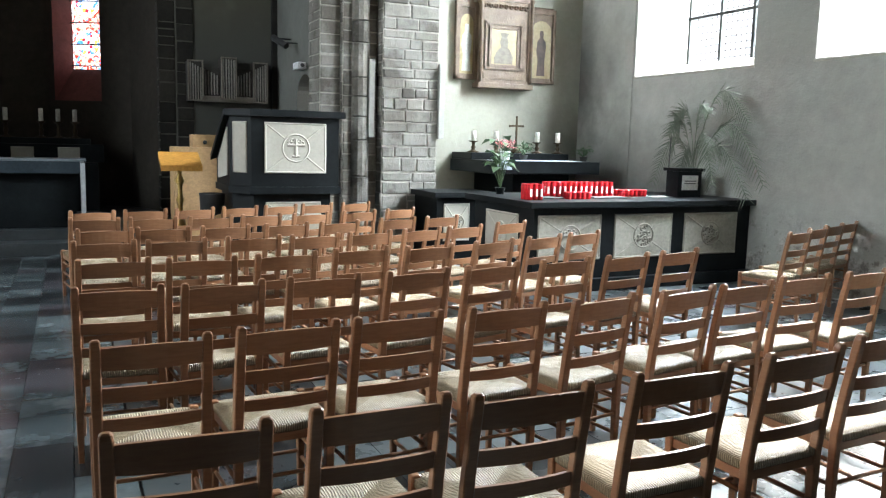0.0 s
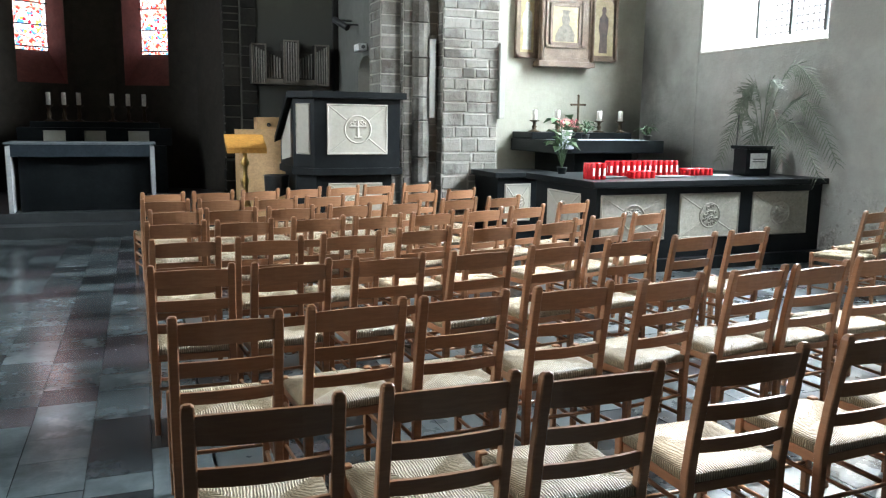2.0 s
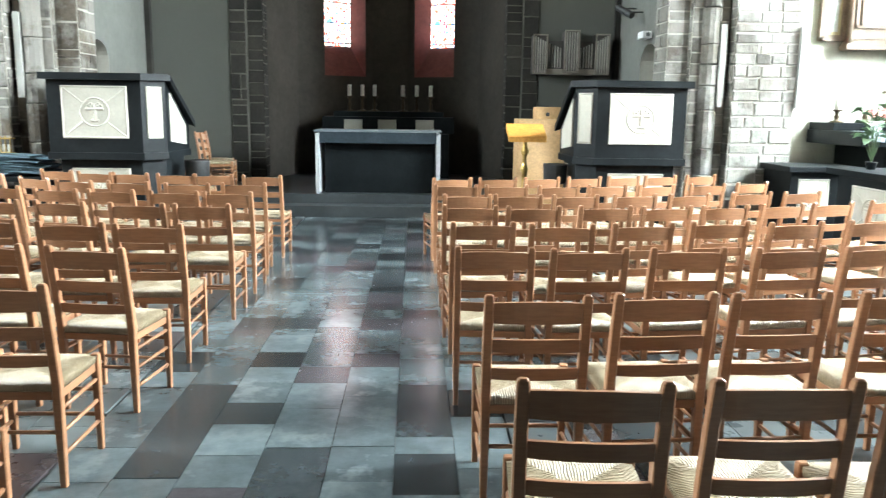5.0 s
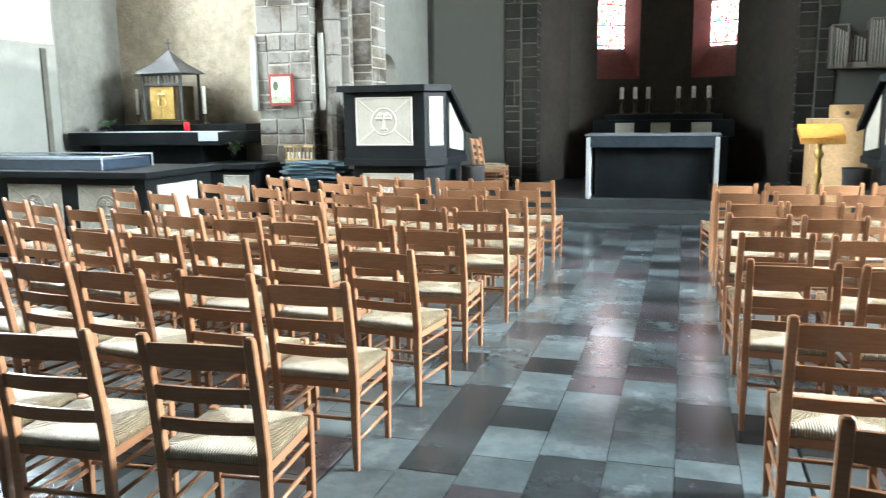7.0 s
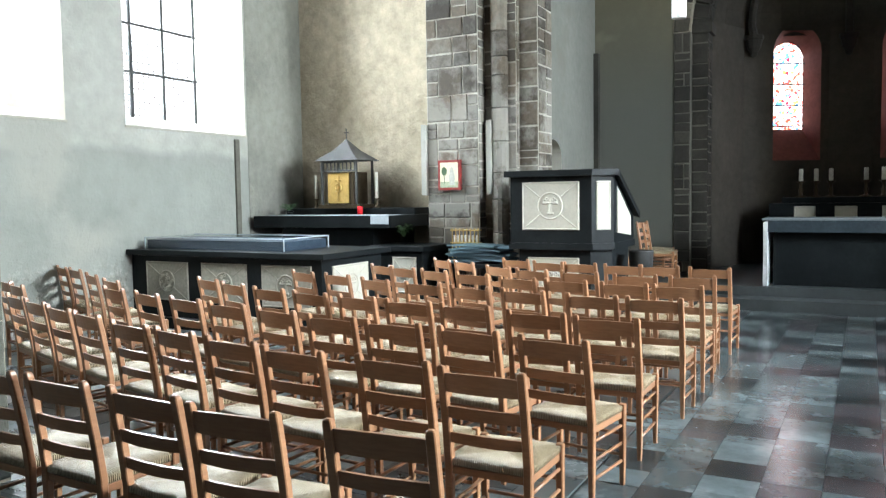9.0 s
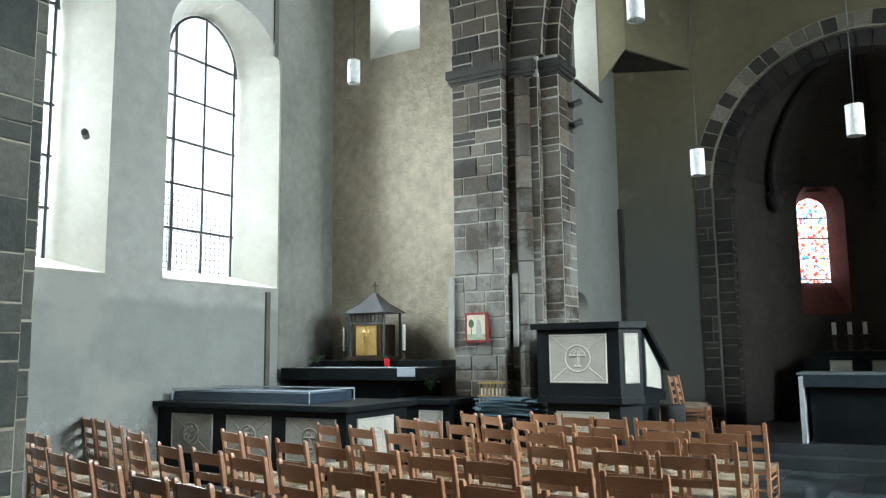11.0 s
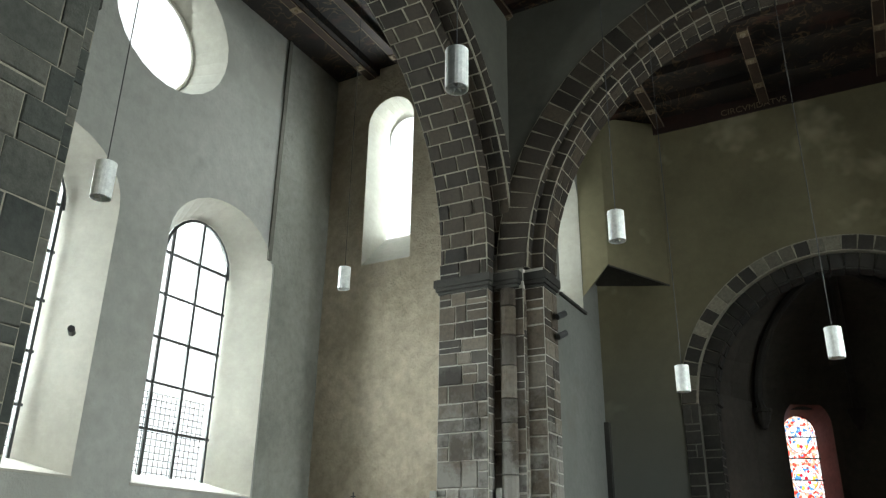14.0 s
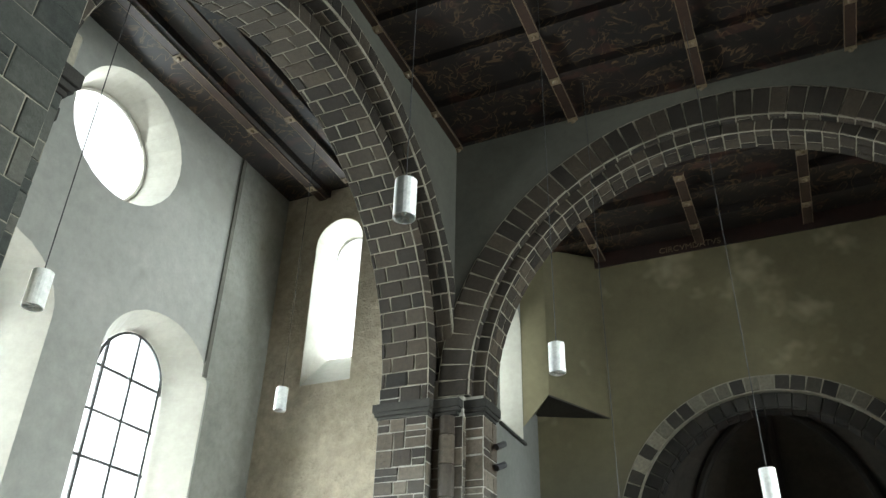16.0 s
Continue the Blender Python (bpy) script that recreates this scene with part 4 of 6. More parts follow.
CH_BACK = 0.26          # from the chair's middle back to its top rail
chair0 = build_chair()
rng = random.Random(4)
first_chair = [True]


def put_chair(x, y, turn, z=0.0):
    """A chair whose top rail stands at (x, y); turn to the left, in degrees."""
    a = radians(turn)
    m = pose(x - CH_BACK * math.sin(a), y + CH_BACK * math.cos(a), z, 0, 0, turn)
    if first_chair[0]:
        chair0.matrix_basis = m
        first_chair[0] = False
        return chair0
    return copy_thing(chair0, m)


def chair_row(*seats):
    for x, y, turn in seats:
        put_chair(x, y, turn)


# rows of chairs: where each top rail stands, and its turn
# right of the aisle, from the nearest row
chair_row((0.23, 1.96, -4), (0.75, 1.97, 0), (1.21, 1.92, -1), (1.79, 1.93, 0), (2.4, 1.97, 3), (2.97, 2.05, 3))
chair_row((0.23, 2.92, 0), (0.74, 2.97, 4), (1.21, 2.99, 4), (1.75, 3.02, 3), (2.3, 3.05, 10), (2.87, 3.1, 9), (3.31, 3.13, 5), (3.85, 3.21, 2), (4.42, 3.24, 6))
chair_row((0.17, 3.99, -3), (0.66, 3.97, 4), (1.19, 4.01, 4), (1.75, 4.05, 9), (2.27, 4.12, 11), (2.84, 4.19, 8), (3.38, 4.25, 10), (3.92, 4.35, 11))
chair_row((0.19, 4.91, 3), (0.68, 4.85, -2), (1.21, 4.91, 8), (1.75, 5.03, 8), (2.26, 5.03, 12), (2.86, 5.18, 16), (3.42, 5.36, 18), (3.91, 5.51, 18))
chair_row((0.17, 5.79, 0), (0.64, 5.77, 3), (1.19, 5.83, 4), (1.66, 5.84, 10), (2.14, 5.93, 13), (2.65, 6.06, 17), (3.12, 6.19, 17), (3.72, 6.42, 19))
chair_row((0.2, 6.56, 3), (0.63, 6.58, 0), (1.12, 6.6, 9), (1.65, 6.68, 12), (2.15, 6.76, 16), (2.79, 6.97, 13), (3.31, 7.08, 15))
chair_row((0.15, 7.44, -3), (0.63, 7.43, 3), (1.13, 7.44, 9), (1.62, 7.55, 12), (2.12, 7.6, 17), (2.68, 7.76, 16), (3.23, 7.99, 22))
chair_row((0.15, 8.15, 10), (0.63, 8.23, 8), (1.11, 8.32, 15), (1.59, 8.45, 18), (2.06, 8.6, 19), (2.51, 8.74, 17), (3.02, 8.88, 19))
# left of the aisle, from the nearest row
chair_row((-1.84, 2.19, 5), (-2.44, 2.15, 4), (-2.94, 2.19, -2), (-3.48, 2.2, -2), (-3.96, 2.2, -2))
chair_row((-1.89, 3.07, 0), (-2.38, 3.14, -3), (-2.96, 3.13, -4), (-3.45, 3.22, -8), (-3.99, 3.33, -12), (-4.45, 3.4, -10), (-5.09, 3.59, -15), (-5.56, 3.72, -15), (-6.07, 3.89, -16), (-6.55, 4.05, -17))
chair_row((-1.88, 3.92, -8), (-2.42, 4.01, -8), (-2.95, 4.06, -4), (-3.44, 4.11, -6), (-3.99, 4.23, -12), (-4.52, 4.32, -9), (-5.07, 4.45, -12), (-5.65, 4.59, -16), (-6.24, 4.75, -17))
chair_row((-1.83, 4.71, 0), (-2.31, 4.77, -2), (-2.88, 4.89, -7), (-3.37, 4.95, -6), (-3.88, 5.04, -13), (-4.38, 5.11, -12), (-4.9, 5.22, -12), (-5.49, 5.42, -19), (-6.02, 5.65, -20))
chair_row((-1.78, 5.73, 0), (-2.25, 5.75, -4), (-2.84, 5.84, -12), (-3.35, 5.92, -12), (-3.86, 6.03, -10), (-4.45, 6.17, -20), (-5.07, 6.44, -19), (-5.59, 6.56, -21))
chair_row((-1.79, 6.58, -1), (-2.24, 6.61, -2), (-2.78, 6.68, -7), (-3.26, 6.73, -13), (-3.82, 6.93, -14), (-4.36, 7.14, -22), (-4.84, 7.32, -22), (-5.23, 7.5, -25))
chair_row((-1.82, 7.36, 5), (-2.33, 7.32, 0), (-2.9, 7.42, -11), (-3.44, 7.53, -18), (-3.92, 7.77, -28), (-4.54, 8.19, -32), (-4.94, 8.4, -36))
chair_row((-1.82, 8.25, -2), (-2.33, 8.3, -3), (-2.72, 8.32, -4), (-3.22, 8.4, -11), (-3.61, 8.46, -14), (-4.11, 8.7, -19))

# chairs at the outer ends, by the transept walls
chair_row((5.97, 5.08, 14), (6.48, 5.31, 16), (6.91, 5.48, 15), (7.33, 5.64, 17))
chair_row((-6.85, 5.22, -20), (-7.58, 5.57, -24), (-8.33, 5.94, -21), (-8.78, 6.10, -23))
chair_row((-7.40, 4.62, -18), (-7.85, 4.80, -16))
for i, (x, y, z, a) in enumerate(((-3.55, 11.22, 0.0, -95), (-3.45, 12.22, 0.30, -85), (-3.65, 12.85, 0.30, -100))):
    ch = put_chair(x, y, a, z)
    tagged(ch, "wooden rush-seated chair standing apart behind the ambo", group="chairs by the choir")

# ---------------- stonework ----------------


def block_mesh(name, seed, material):
    """A dressed stone, one unit each way, with a worn front."""
    r = random.Random(seed)
    bm = B()
    back = [bm.verts.new((x, 0.0, z)) for x, z in ((-0.5, -0.5), (0.5, -0.5), (0.5, 0.5), (-0.5, 0.5))]
    mid = [bm.verts.new((x * r.uniform(0.93, 1.02), 0.72, z * r.uniform(0.90, 1.04))) for x, z in ((-0.5, -0.5), (0.5, -0.5), (0.5, 0.5), (-0.5, 0.5))]
    front = [bm.verts.new((x * r.uniform(0.84, 0.97), r.uniform(0.8, 1.2), z * r.uniform(0.80, 0.95))) for x, z in ((-0.5, -0.5), (0.5, -0.5), (0.5, 0.5), (-0.5, 0.5))]
    for a, b in ((back, mid), (mid, front)):
        for i in range(4):
            bm.faces.new((a[i], a[(i + 1) % 4], b[(i + 1) % 4], b[i]))
    bm.faces.new(front)
    return mesh_of(name, bm, material)


STONES = {k: [block_mesh("stone", i, m) for i in range(9)] for k, m in (("pier", STONE), ("arch", STONE_ARCH), ("limed", STONE_LIMED), ("dark", STONE_DARK), ("mixed", STONE_MIXED), ("near", STONE_NEAR))}
srng = random.Random(11)


def stone(parent, centre, u, n, v, w, t, h, kind):
    ob = new("stone", srng.choice(STONES[kind]))
    ob.parent = parent
    m = Matrix.Identity(4)
    for i, (d, s) in enumerate(((u, w), (n, t), (v, h))):
        for j in range(3):
            m[j][i] = d[j] * s
    m.translation = centre
    ob.matrix_basis = m
    return ob


def courses(parent, origin, u, n, width, z0, z1, kind, hs=(0.11, 0.21), ws=(0.16, 0.46), proud=0.012, gap=0.018):
    """Courses of stones on an upright face that starts at origin and runs along u."""
    u, n, up = Vector(u), Vector(n), Vector((0, 0, 1))
    z = z0
    while z < z1 - 0.05:
        h = min(srng.uniform(*hs), z1 - z)
        if z1 - z - h < 0.1:
            h = z1 - z
        x = 0.0
        while x < width - 0.02:
            w = min(srng.uniform(*ws), width - x)
            if width - x - w < 0.10:
                w = width - x
            cuts = [0.0, h]
            if h > 0.20 and srng.random() < 0.35:      # two low stones in place of one
                cuts.insert(1, h * srng.uniform(0.35, 0.65))
            for c0, c1 in zip(cuts, cuts[1:]):
                g0 = gap * srng.uniform(0.6, 1.7)
                stone(parent, Vector(origin) + u * (x + w / 2) + up * (z + (c0 + c1) / 2 + srng.uniform(-0.004, 0.004)), u, n, up, w - g0, proud * srng.uniform(0.6, 1.5), c1 - c0 - g0, kind)
            x += w
        z += h


def voussoirs(parent, centre, across, depth_dir, radius0, radius1, d0, d1, count, kind, soffit=False, split=1, a0=0.0, a1=math.pi):
    """A ring of wedge stones round centre, in the plane of across and up."""
    c, ac, dd, up = Vector(centre), Vector(across), Vector(depth_dir), Vector((0, 0, 1))
    for i in range(count):
        a = a0 + (a1 - a0) * (i + 0.5) / count
        rad = ac * math.cos(a) + up * math.sin(a)
        tan = up * math.cos(a) - ac * math.sin(a)
        if soffit:
            w = radius0 * (a1 - a0) / count
            cuts = [0.0] + sorted((k + (0.5 if i % 2 else 0.15) * srng.uniform(0.8, 1.2)) / split for k in range(split)) + [1.0]
            for q0, q1 in zip(cuts, cuts[1:]):
                if q1 - q0 < 0.06:
                    continue
                mid = d0 + (d1 - d0) * (q0 + q1) / 2
                stone(parent, c + rad * (radius0 + 0.03) + dd * mid, tan, -rad, dd, w - 0.015, 0.03 * srng.uniform(0.9, 1.3), abs(d1 - d0) * (q1 - q0) - 0.015, kind)
        else:
            w = (radius0 + radius1) / 2 * (a1 - a0) / count
            stone(parent, c + rad * (radius0 + radius1) / 2 + dd * d0, tan, dd * (1 if d1 > d0 else -1), rad, w - 0.016, abs(d1 - d0), (radius1 - radius0) - 0.012, kind)


def ring_core(name, centre, across, depth_dir, r0, r1, d0, d1, seg=36, core_material=None):
    """The mortared core of an arch."""
    c, ac, dd, up = Vector(centre), Vector(across), Vector(depth_dir), Vector((0, 0, 1))
    bm = B()
    rows = []
    for i in range(seg + 1):
        a = math.pi * i / seg
        rad = ac * math.cos(a) + up * math.sin(a)
        rows.append([bm.verts.new(c + rad * r + dd * d) for r, d in ((r0, d0), (r1, d0), (r1, d1), (r0, d1))])
    for p, q in zip(rows, rows[1:]):
        for k in range(4):
            bm.faces.new((p[k], p[(k + 1) % 4], q[(k + 1) % 4], q[k]))
    bm.faces.new(rows[0])
    bm.faces.new(rows[-1][::-1])
    return tagged(part(name, bm, core_material or MORTAR_ARCH), "arch of dark stone blocks with pale joints", "arch", kind="structure")


def cap(bm, x0, x1, y0, y1):
    """A moulded impost: hollow below, square above."""
    for e, z0, z1 in ((0.02, CAPZ0, CAPZ0 + 0.05), (0.05, CAPZ0 + 0.05, CAPZ0 + 0.11), (0.075, CAPZ0 + 0.11, CAPZ1)):
        box(bm, min(x0, x1) - e, max(x0, x1) + e, y0 - e, y1 + e, z0, z1, 0.012)


def far_pier(left):
    f = (lambda x: x) if left else mx
    s = 1 if left else -1
    nm = "left" if left else "right"
    bm = B()
    box(bm, f(-6.15), f(-5.32), 10.27, PYB - 0.01, -0.1, SIDE_Z)
    box(bm, f(-5.32), f(-4.82), 10.48, PYB - 0.01, -0.1, SP + 0.3)
    box(bm, f(-4.82), f(-4.53), 10.57, PYB, -0.1, SP)
    core = tagged(part("pier_far_" + nm, bm, MORTAR), "compound pier of rough dark stone blocks", "pier", kind="structure")
    hi = CAPZ0
    PK = "pier" if left else "limed"
    hs = (0.18, 0.40) if left else (0.11, 0.22)
    o = (f(-6.15), 10.27, 0) if left else (f(-5.32), 10.27, 0)
    courses(core, o, (1, 0, 0), (0, -1, 0), 0.83, 0.02, hi, PK, hs)
    courses(core, (f(-5.32), 10.27, 0), (0, 1, 0), (s, 0, 0), 0.21, 0.02, hi, PK, hs, (0.3, 0.4))
    o = (f(-5.32), 10.48, 0) if left else (f(-4.82), 10.48, 0)
    courses(core, o, (1, 0, 0), (0, -1, 0), 0.50, 0.02, hi, PK, hs, (0.2, 0.3))
    o = (f(-4.82), 10.57, 0) if left else (f(-4.53), 10.57, 0)
    courses(core, o, (1, 0, 0), (0, -1, 0), 0.29, 0.02, hi, PK, hs, (0.3, 0.4))
    courses(core, (f(-4.53), 10.57, 0), (0, 1, 0), (s, 0, 0), PYB - 10.57, 0.02, hi, PK, hs)
    courses(core, (f(-4.82), 10.48, 0), (0, 1, 0), (s, 0, 0), 0.09, 0.02, hi, PK, hs, (0.2, 0.3), gap=0.008)
    if left:                     # the stones between capital and arch
        for o, u_, n_, w_ in (((f(-6.15), 10.27, 0), (1, 0, 0), (0, -1, 0), 0.83), ((f(-5.32), 10.27, 0), (0, 1, 0), (1, 0, 0), 0.21), ((f(-4.53), 10.57, 0), (0, 1, 0), (1, 0, 0), PYB - 10.57)):
            courses(core, o, u_, n_, w_, CAPZ1, SIDE_Z, "arch", (0.2, 0.27), (0.25, 0.4))
    z = 0.0                      # the half shaft in the nook, drum by drum
    while z < CAPZ0 - 0.01:
        h = srng.uniform(0.25, 0.5)
        if CAPZ0 - z - h < 0.2:
            h = CAPZ0 - z
        bm = B()
        lathe(bm, [(0.115, z + 0.004), (0.125, z + 0.016), (0.125, z + h - 0.016), (0.115, z + h - 0.004)], 12, (f(-5.07), 10.47, 0))
        part("drum", bm, STONE if left else STONE_LIMED, core)
        z += h
    bm = B()
    cap(bm, f(-6.15), f(-5.32), 10.27, PYB - 0.05)
    cap(bm, f(-5.22), f(-4.90), 10.40, PYB - 0.05)
    cap(bm, f(-4.82), f(-4.53), 10.57, PYB - 0.05)
    part("capital", bm, STONE_DARK, core)


far_pier(True)
far_pier(False)
# the near pier, left
bm = B()
box(bm, -6.15, -5.32, 1.9, 3.06, -0.1, SIDE_Z)
box(bm, -5.32, -4.85, 1.9, 2.86, -0.1, SP + 0.3)
box(bm, -4.85, -4.54, 1.9, 2.60, -0.1, SP + 5)
near = tagged(part("pier_near_left", bm, MORTAR_ARCH), "near pier of large dark stone blocks", "pier", kind="structure")
for x, y0, y1 in ((-4.54, 1.9, 2.60), (-4.85, 2.60, 2.86), (-5.32, 2.86, 3.06)):
    courses(near, (x, y0, 0), (0, 1, 0), (1, 0, 0), y1 - y0, 0.02, 5.62 if x < -4.6 else 9.0, "near", hs=(0.24, 0.36), ws=(0.3, 0.7), proud=0.012, gap=0.009)
bm = B()
cap(bm, -6.15, -5.32, 2.0, 3.06)
cap(bm, -5.32, -4.85, 2.0, 2.86)
part("capital", bm, STONE_DARK, near)
# near pier, right, out of the way
bm = B()
box(bm, mx(-6.15), mx(-4.6), 0.8, 1.95, -0.1, 7.0)
part("pier_near_right", bm, MORTAR)["kind"] = "structure"

# arches of the left transept and the crossing
core = ring_core("arch_transept_left", (0, SIDE_C, SIDE_Z), (0, 1, 0), (1, 0, 0), SIDE_R + 0.014, SIDE_R + 0.31, -6.13, -5.309)
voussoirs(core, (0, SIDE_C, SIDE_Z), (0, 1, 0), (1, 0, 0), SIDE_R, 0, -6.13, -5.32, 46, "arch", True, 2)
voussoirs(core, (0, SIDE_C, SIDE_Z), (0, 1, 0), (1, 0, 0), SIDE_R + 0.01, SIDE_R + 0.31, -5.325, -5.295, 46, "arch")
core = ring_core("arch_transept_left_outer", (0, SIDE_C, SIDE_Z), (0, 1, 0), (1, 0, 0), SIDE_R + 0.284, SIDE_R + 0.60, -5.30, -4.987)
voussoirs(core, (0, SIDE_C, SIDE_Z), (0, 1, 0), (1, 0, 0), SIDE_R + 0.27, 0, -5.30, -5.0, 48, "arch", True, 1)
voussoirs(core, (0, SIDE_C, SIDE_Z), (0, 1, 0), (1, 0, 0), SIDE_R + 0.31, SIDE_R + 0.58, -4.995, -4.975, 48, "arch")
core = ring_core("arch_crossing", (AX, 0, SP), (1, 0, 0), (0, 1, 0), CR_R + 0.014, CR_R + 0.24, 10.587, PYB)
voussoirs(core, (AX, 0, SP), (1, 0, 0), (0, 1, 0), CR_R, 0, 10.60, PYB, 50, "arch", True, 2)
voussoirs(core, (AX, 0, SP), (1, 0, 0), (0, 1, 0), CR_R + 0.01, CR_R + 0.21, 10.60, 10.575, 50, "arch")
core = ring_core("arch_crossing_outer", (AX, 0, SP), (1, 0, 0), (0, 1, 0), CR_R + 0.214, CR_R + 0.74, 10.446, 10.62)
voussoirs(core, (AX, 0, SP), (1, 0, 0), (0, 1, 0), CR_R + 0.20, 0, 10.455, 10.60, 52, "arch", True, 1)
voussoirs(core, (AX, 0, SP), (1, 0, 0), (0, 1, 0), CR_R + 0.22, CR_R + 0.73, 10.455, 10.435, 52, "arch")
# the apse arch and its jambs
core = ring_core("arch_apse", (AX, 0, AZ), (1, 0, 0), (0, 1, 0), AR + 0.03, AR + 0.29, 13.72, 14.10, 36, MORTAR_DARK)
voussoirs(core, (AX, 0, AZ), (1, 0, 0), (0, 1, 0), AR, 0, 13.70, 14.10, 30, "dark", True, 1)
voussoirs(core, (AX, 0, AZ), (1, 0, 0), (0, 1, 0), AR + 0.01, AR + 0.28, 13.72, 13.69, 30, "dark")
core = ring_core("arch_apse_outer", (AX, 0, AZ), (1, 0, 0), (0, 1, 0), AR + 0.27, AR + 0.55, 13.574, 13.70)
voussoirs(core, (AX, 0, AZ), (1, 0, 0), (0, 1, 0), AR + 0.28, AR + 0.54, 13.59, 13.565, 32, "mixed")
for left in (True, False):
    f = (lambda x: x) if left else mx
    s = 1 if left else -1
    bm = B()
    x0, x1, x2 = AX - AR - 0.54, AX - AR - 0.27, AX - AR
    box(bm, f(x0), f(x1), 13.585, 14.0, -0.1, AZ)
    box(bm, f(x1), f(x2 - 0.02), 13.70, 14.1, -0.1, AZ)
    core = tagged(part("jamb_" + ("left" if left else "right"), bm, MORTAR_DARK), "stone jamb of the apse arch", "pier", kind="structure")
    courses(core, (f(x0) if left else f(x1), 13.585, 0), (1, 0, 0), (0, -1, 0), 0.27, 0.3, AZ, "dark", (0.16, 0.36), (0.14, 0.3))
    courses(core, (f(x1) if left else f(x2), 13.70, 0), (1, 0, 0), (0, -1, 0), 0.27, 0.3, AZ, "dark", (0.16, 0.36), (0.3, 0.4))
    courses(core, (f(x2 - 0.02), 13.70, 0), (0, 1, 0), (s, 0, 0), 0.4, 0.3, AZ, "dark")
    bm = B()
    box(bm, f(x1) - 0.03 * s, f(x2) + 0.05 * s, 13.66, 14.1, AZ - 0.02, AZ + 0.14, 0.015)
    part("impost", bm, STONE_DARK, core)
bm = B()
box(bm, CHX - 0.2, mx(CHX - 0.2), PYB + 0.003, PYB + 0.10, 9.72, CEIL + 0.2)
part("wall_choir_west", bm, PLASTER)["kind"] = "structure"

# ---------------- floor tiles ----------------
SLATES = [surface("slate_grey", (0.062, 0.078, 0.083), (0.115, 0.140, 0.147), 1.8, 9.0, 0.10, 0.28, relief=0.12, dist=0.004, rand=0.3, stain=(3.1, (0.150, 0.176, 0.182))),
          surface("slate_dark", (0.020, 0.025, 0.027), (0.040, 0.048, 0.052), 1.8, 9.0, 0.14, 0.34, relief=0.12, dist=0.004, rand=0.3),
          surface("slate_purple", (0.040, 0.038, 0.043), (0.068, 0.064, 0.070), 1.8, 9.0, 0.14, 0.34, relief=0.12, dist=0.004, rand=0.3)]


def tile_mesh(m):
    bm = B()
    lo = [bm.verts.new((x, y, -0.012)) for x, y in ((-0.5, -0.5), (0.5, -0.5), (0.5, 0.5), (-0.5, 0.5))]
    up = [bm.verts.new((x * 0.994, y * 0.995, 0.0)) for x, y in ((-0.5, -0.5), (0.5, -0.5), (0.5, 0.5), (-0.5, 0.5))]
    for i in range(4):
        bm.faces.new((lo[i], lo[(i + 1) % 4], up[(i + 1) % 4], up[i]))
    bm.faces.new(up)
    return mesh_of("tile", bm, m)


TILES = [tile_mesh(m) for m in SLATES]
trng = random.Random(21)


def tile(x0, x1, y0, y1, k):
    ob = new("tile", TILES[k])
    ob.parent = floor
    ob.matrix_basis = Matrix.Translation(((x0 + x1) / 2, (y0 + y1) / 2, trng.uniform(-0.0012, 0.0012))) @ Matrix.Diagonal((x1 - x0 - 0.002, y1 - y0 - 0.002, 1, 1))


# known dark and purple slates in the aisle, by column: (start, end, tone)
COLS = [-1.82, -1.53, -1.25, -0.94, -0.63, -0.33, -0.05, 0.22]
MARKED = {0: [(4.6, 5.0, 1), (6.3, 6.6, 1)],
          1: [(3.21, 4.38, 1), (5.55, 5.85, 1), (7.02, 7.32, 1), (8.5, 8.8, 1)],
          2: [(3.80, 4.10, 1), (4.70, 5.00, 1), (5.55, 5.85, 1), (9.1, 9.6, 1)],
          3: [(2.95, 3.52, 1), (4.41, 4.71, 2), (7.62, 8.14, 2), (8.9, 9.25, 1)],
          4: [(4.70, 4.98, 2), (5.53, 5.86, 2), (6.15, 6.70, 2), (6.76, 7.58, 1), (8.2, 8.6, 1)],
          5: [(3.05, 3.45, 1), (3.64, 4.38, 1), (5.33, 6.12, 2), (8.6, 9.0, 1)],
          6: [(3.9, 4.3, 1), (5.4, 5.9, 2)]}
for c in range(7):
    y = 1.9
    marks = MARKED.get(c, [])
    while y < 11.5:
        hit_ = [m for m in marks if abs(m[0] - y) < 0.02]
        if hit_:
            tile(COLS[c], COLS[c + 1], y, hit_[0][1], hit_[0][2])
            y = hit_[0][1]
            continue
        e = y + trng.uniform(0.28, 0.58)
        nxt = [m[0] for m in marks if m[0] > y + 0.02]
        if nxt and e > min(nxt) - 0.15:
            e = min(nxt)
        e = min(e, 11.54)
        k = 0 if (y < 7.5 and trng.random() < 0.95) else trng.choices((0, 1, 2), (0.70, 0.18, 0.12))[0]
        tile(COLS[c], COLS[c + 1], y, e, k)
        y = e
verts, faces = [], []
xs = [-9.1]
while xs[-1] < 7.6:
    xs.append(xs[-1] + trng.uniform(0.26, 0.34))
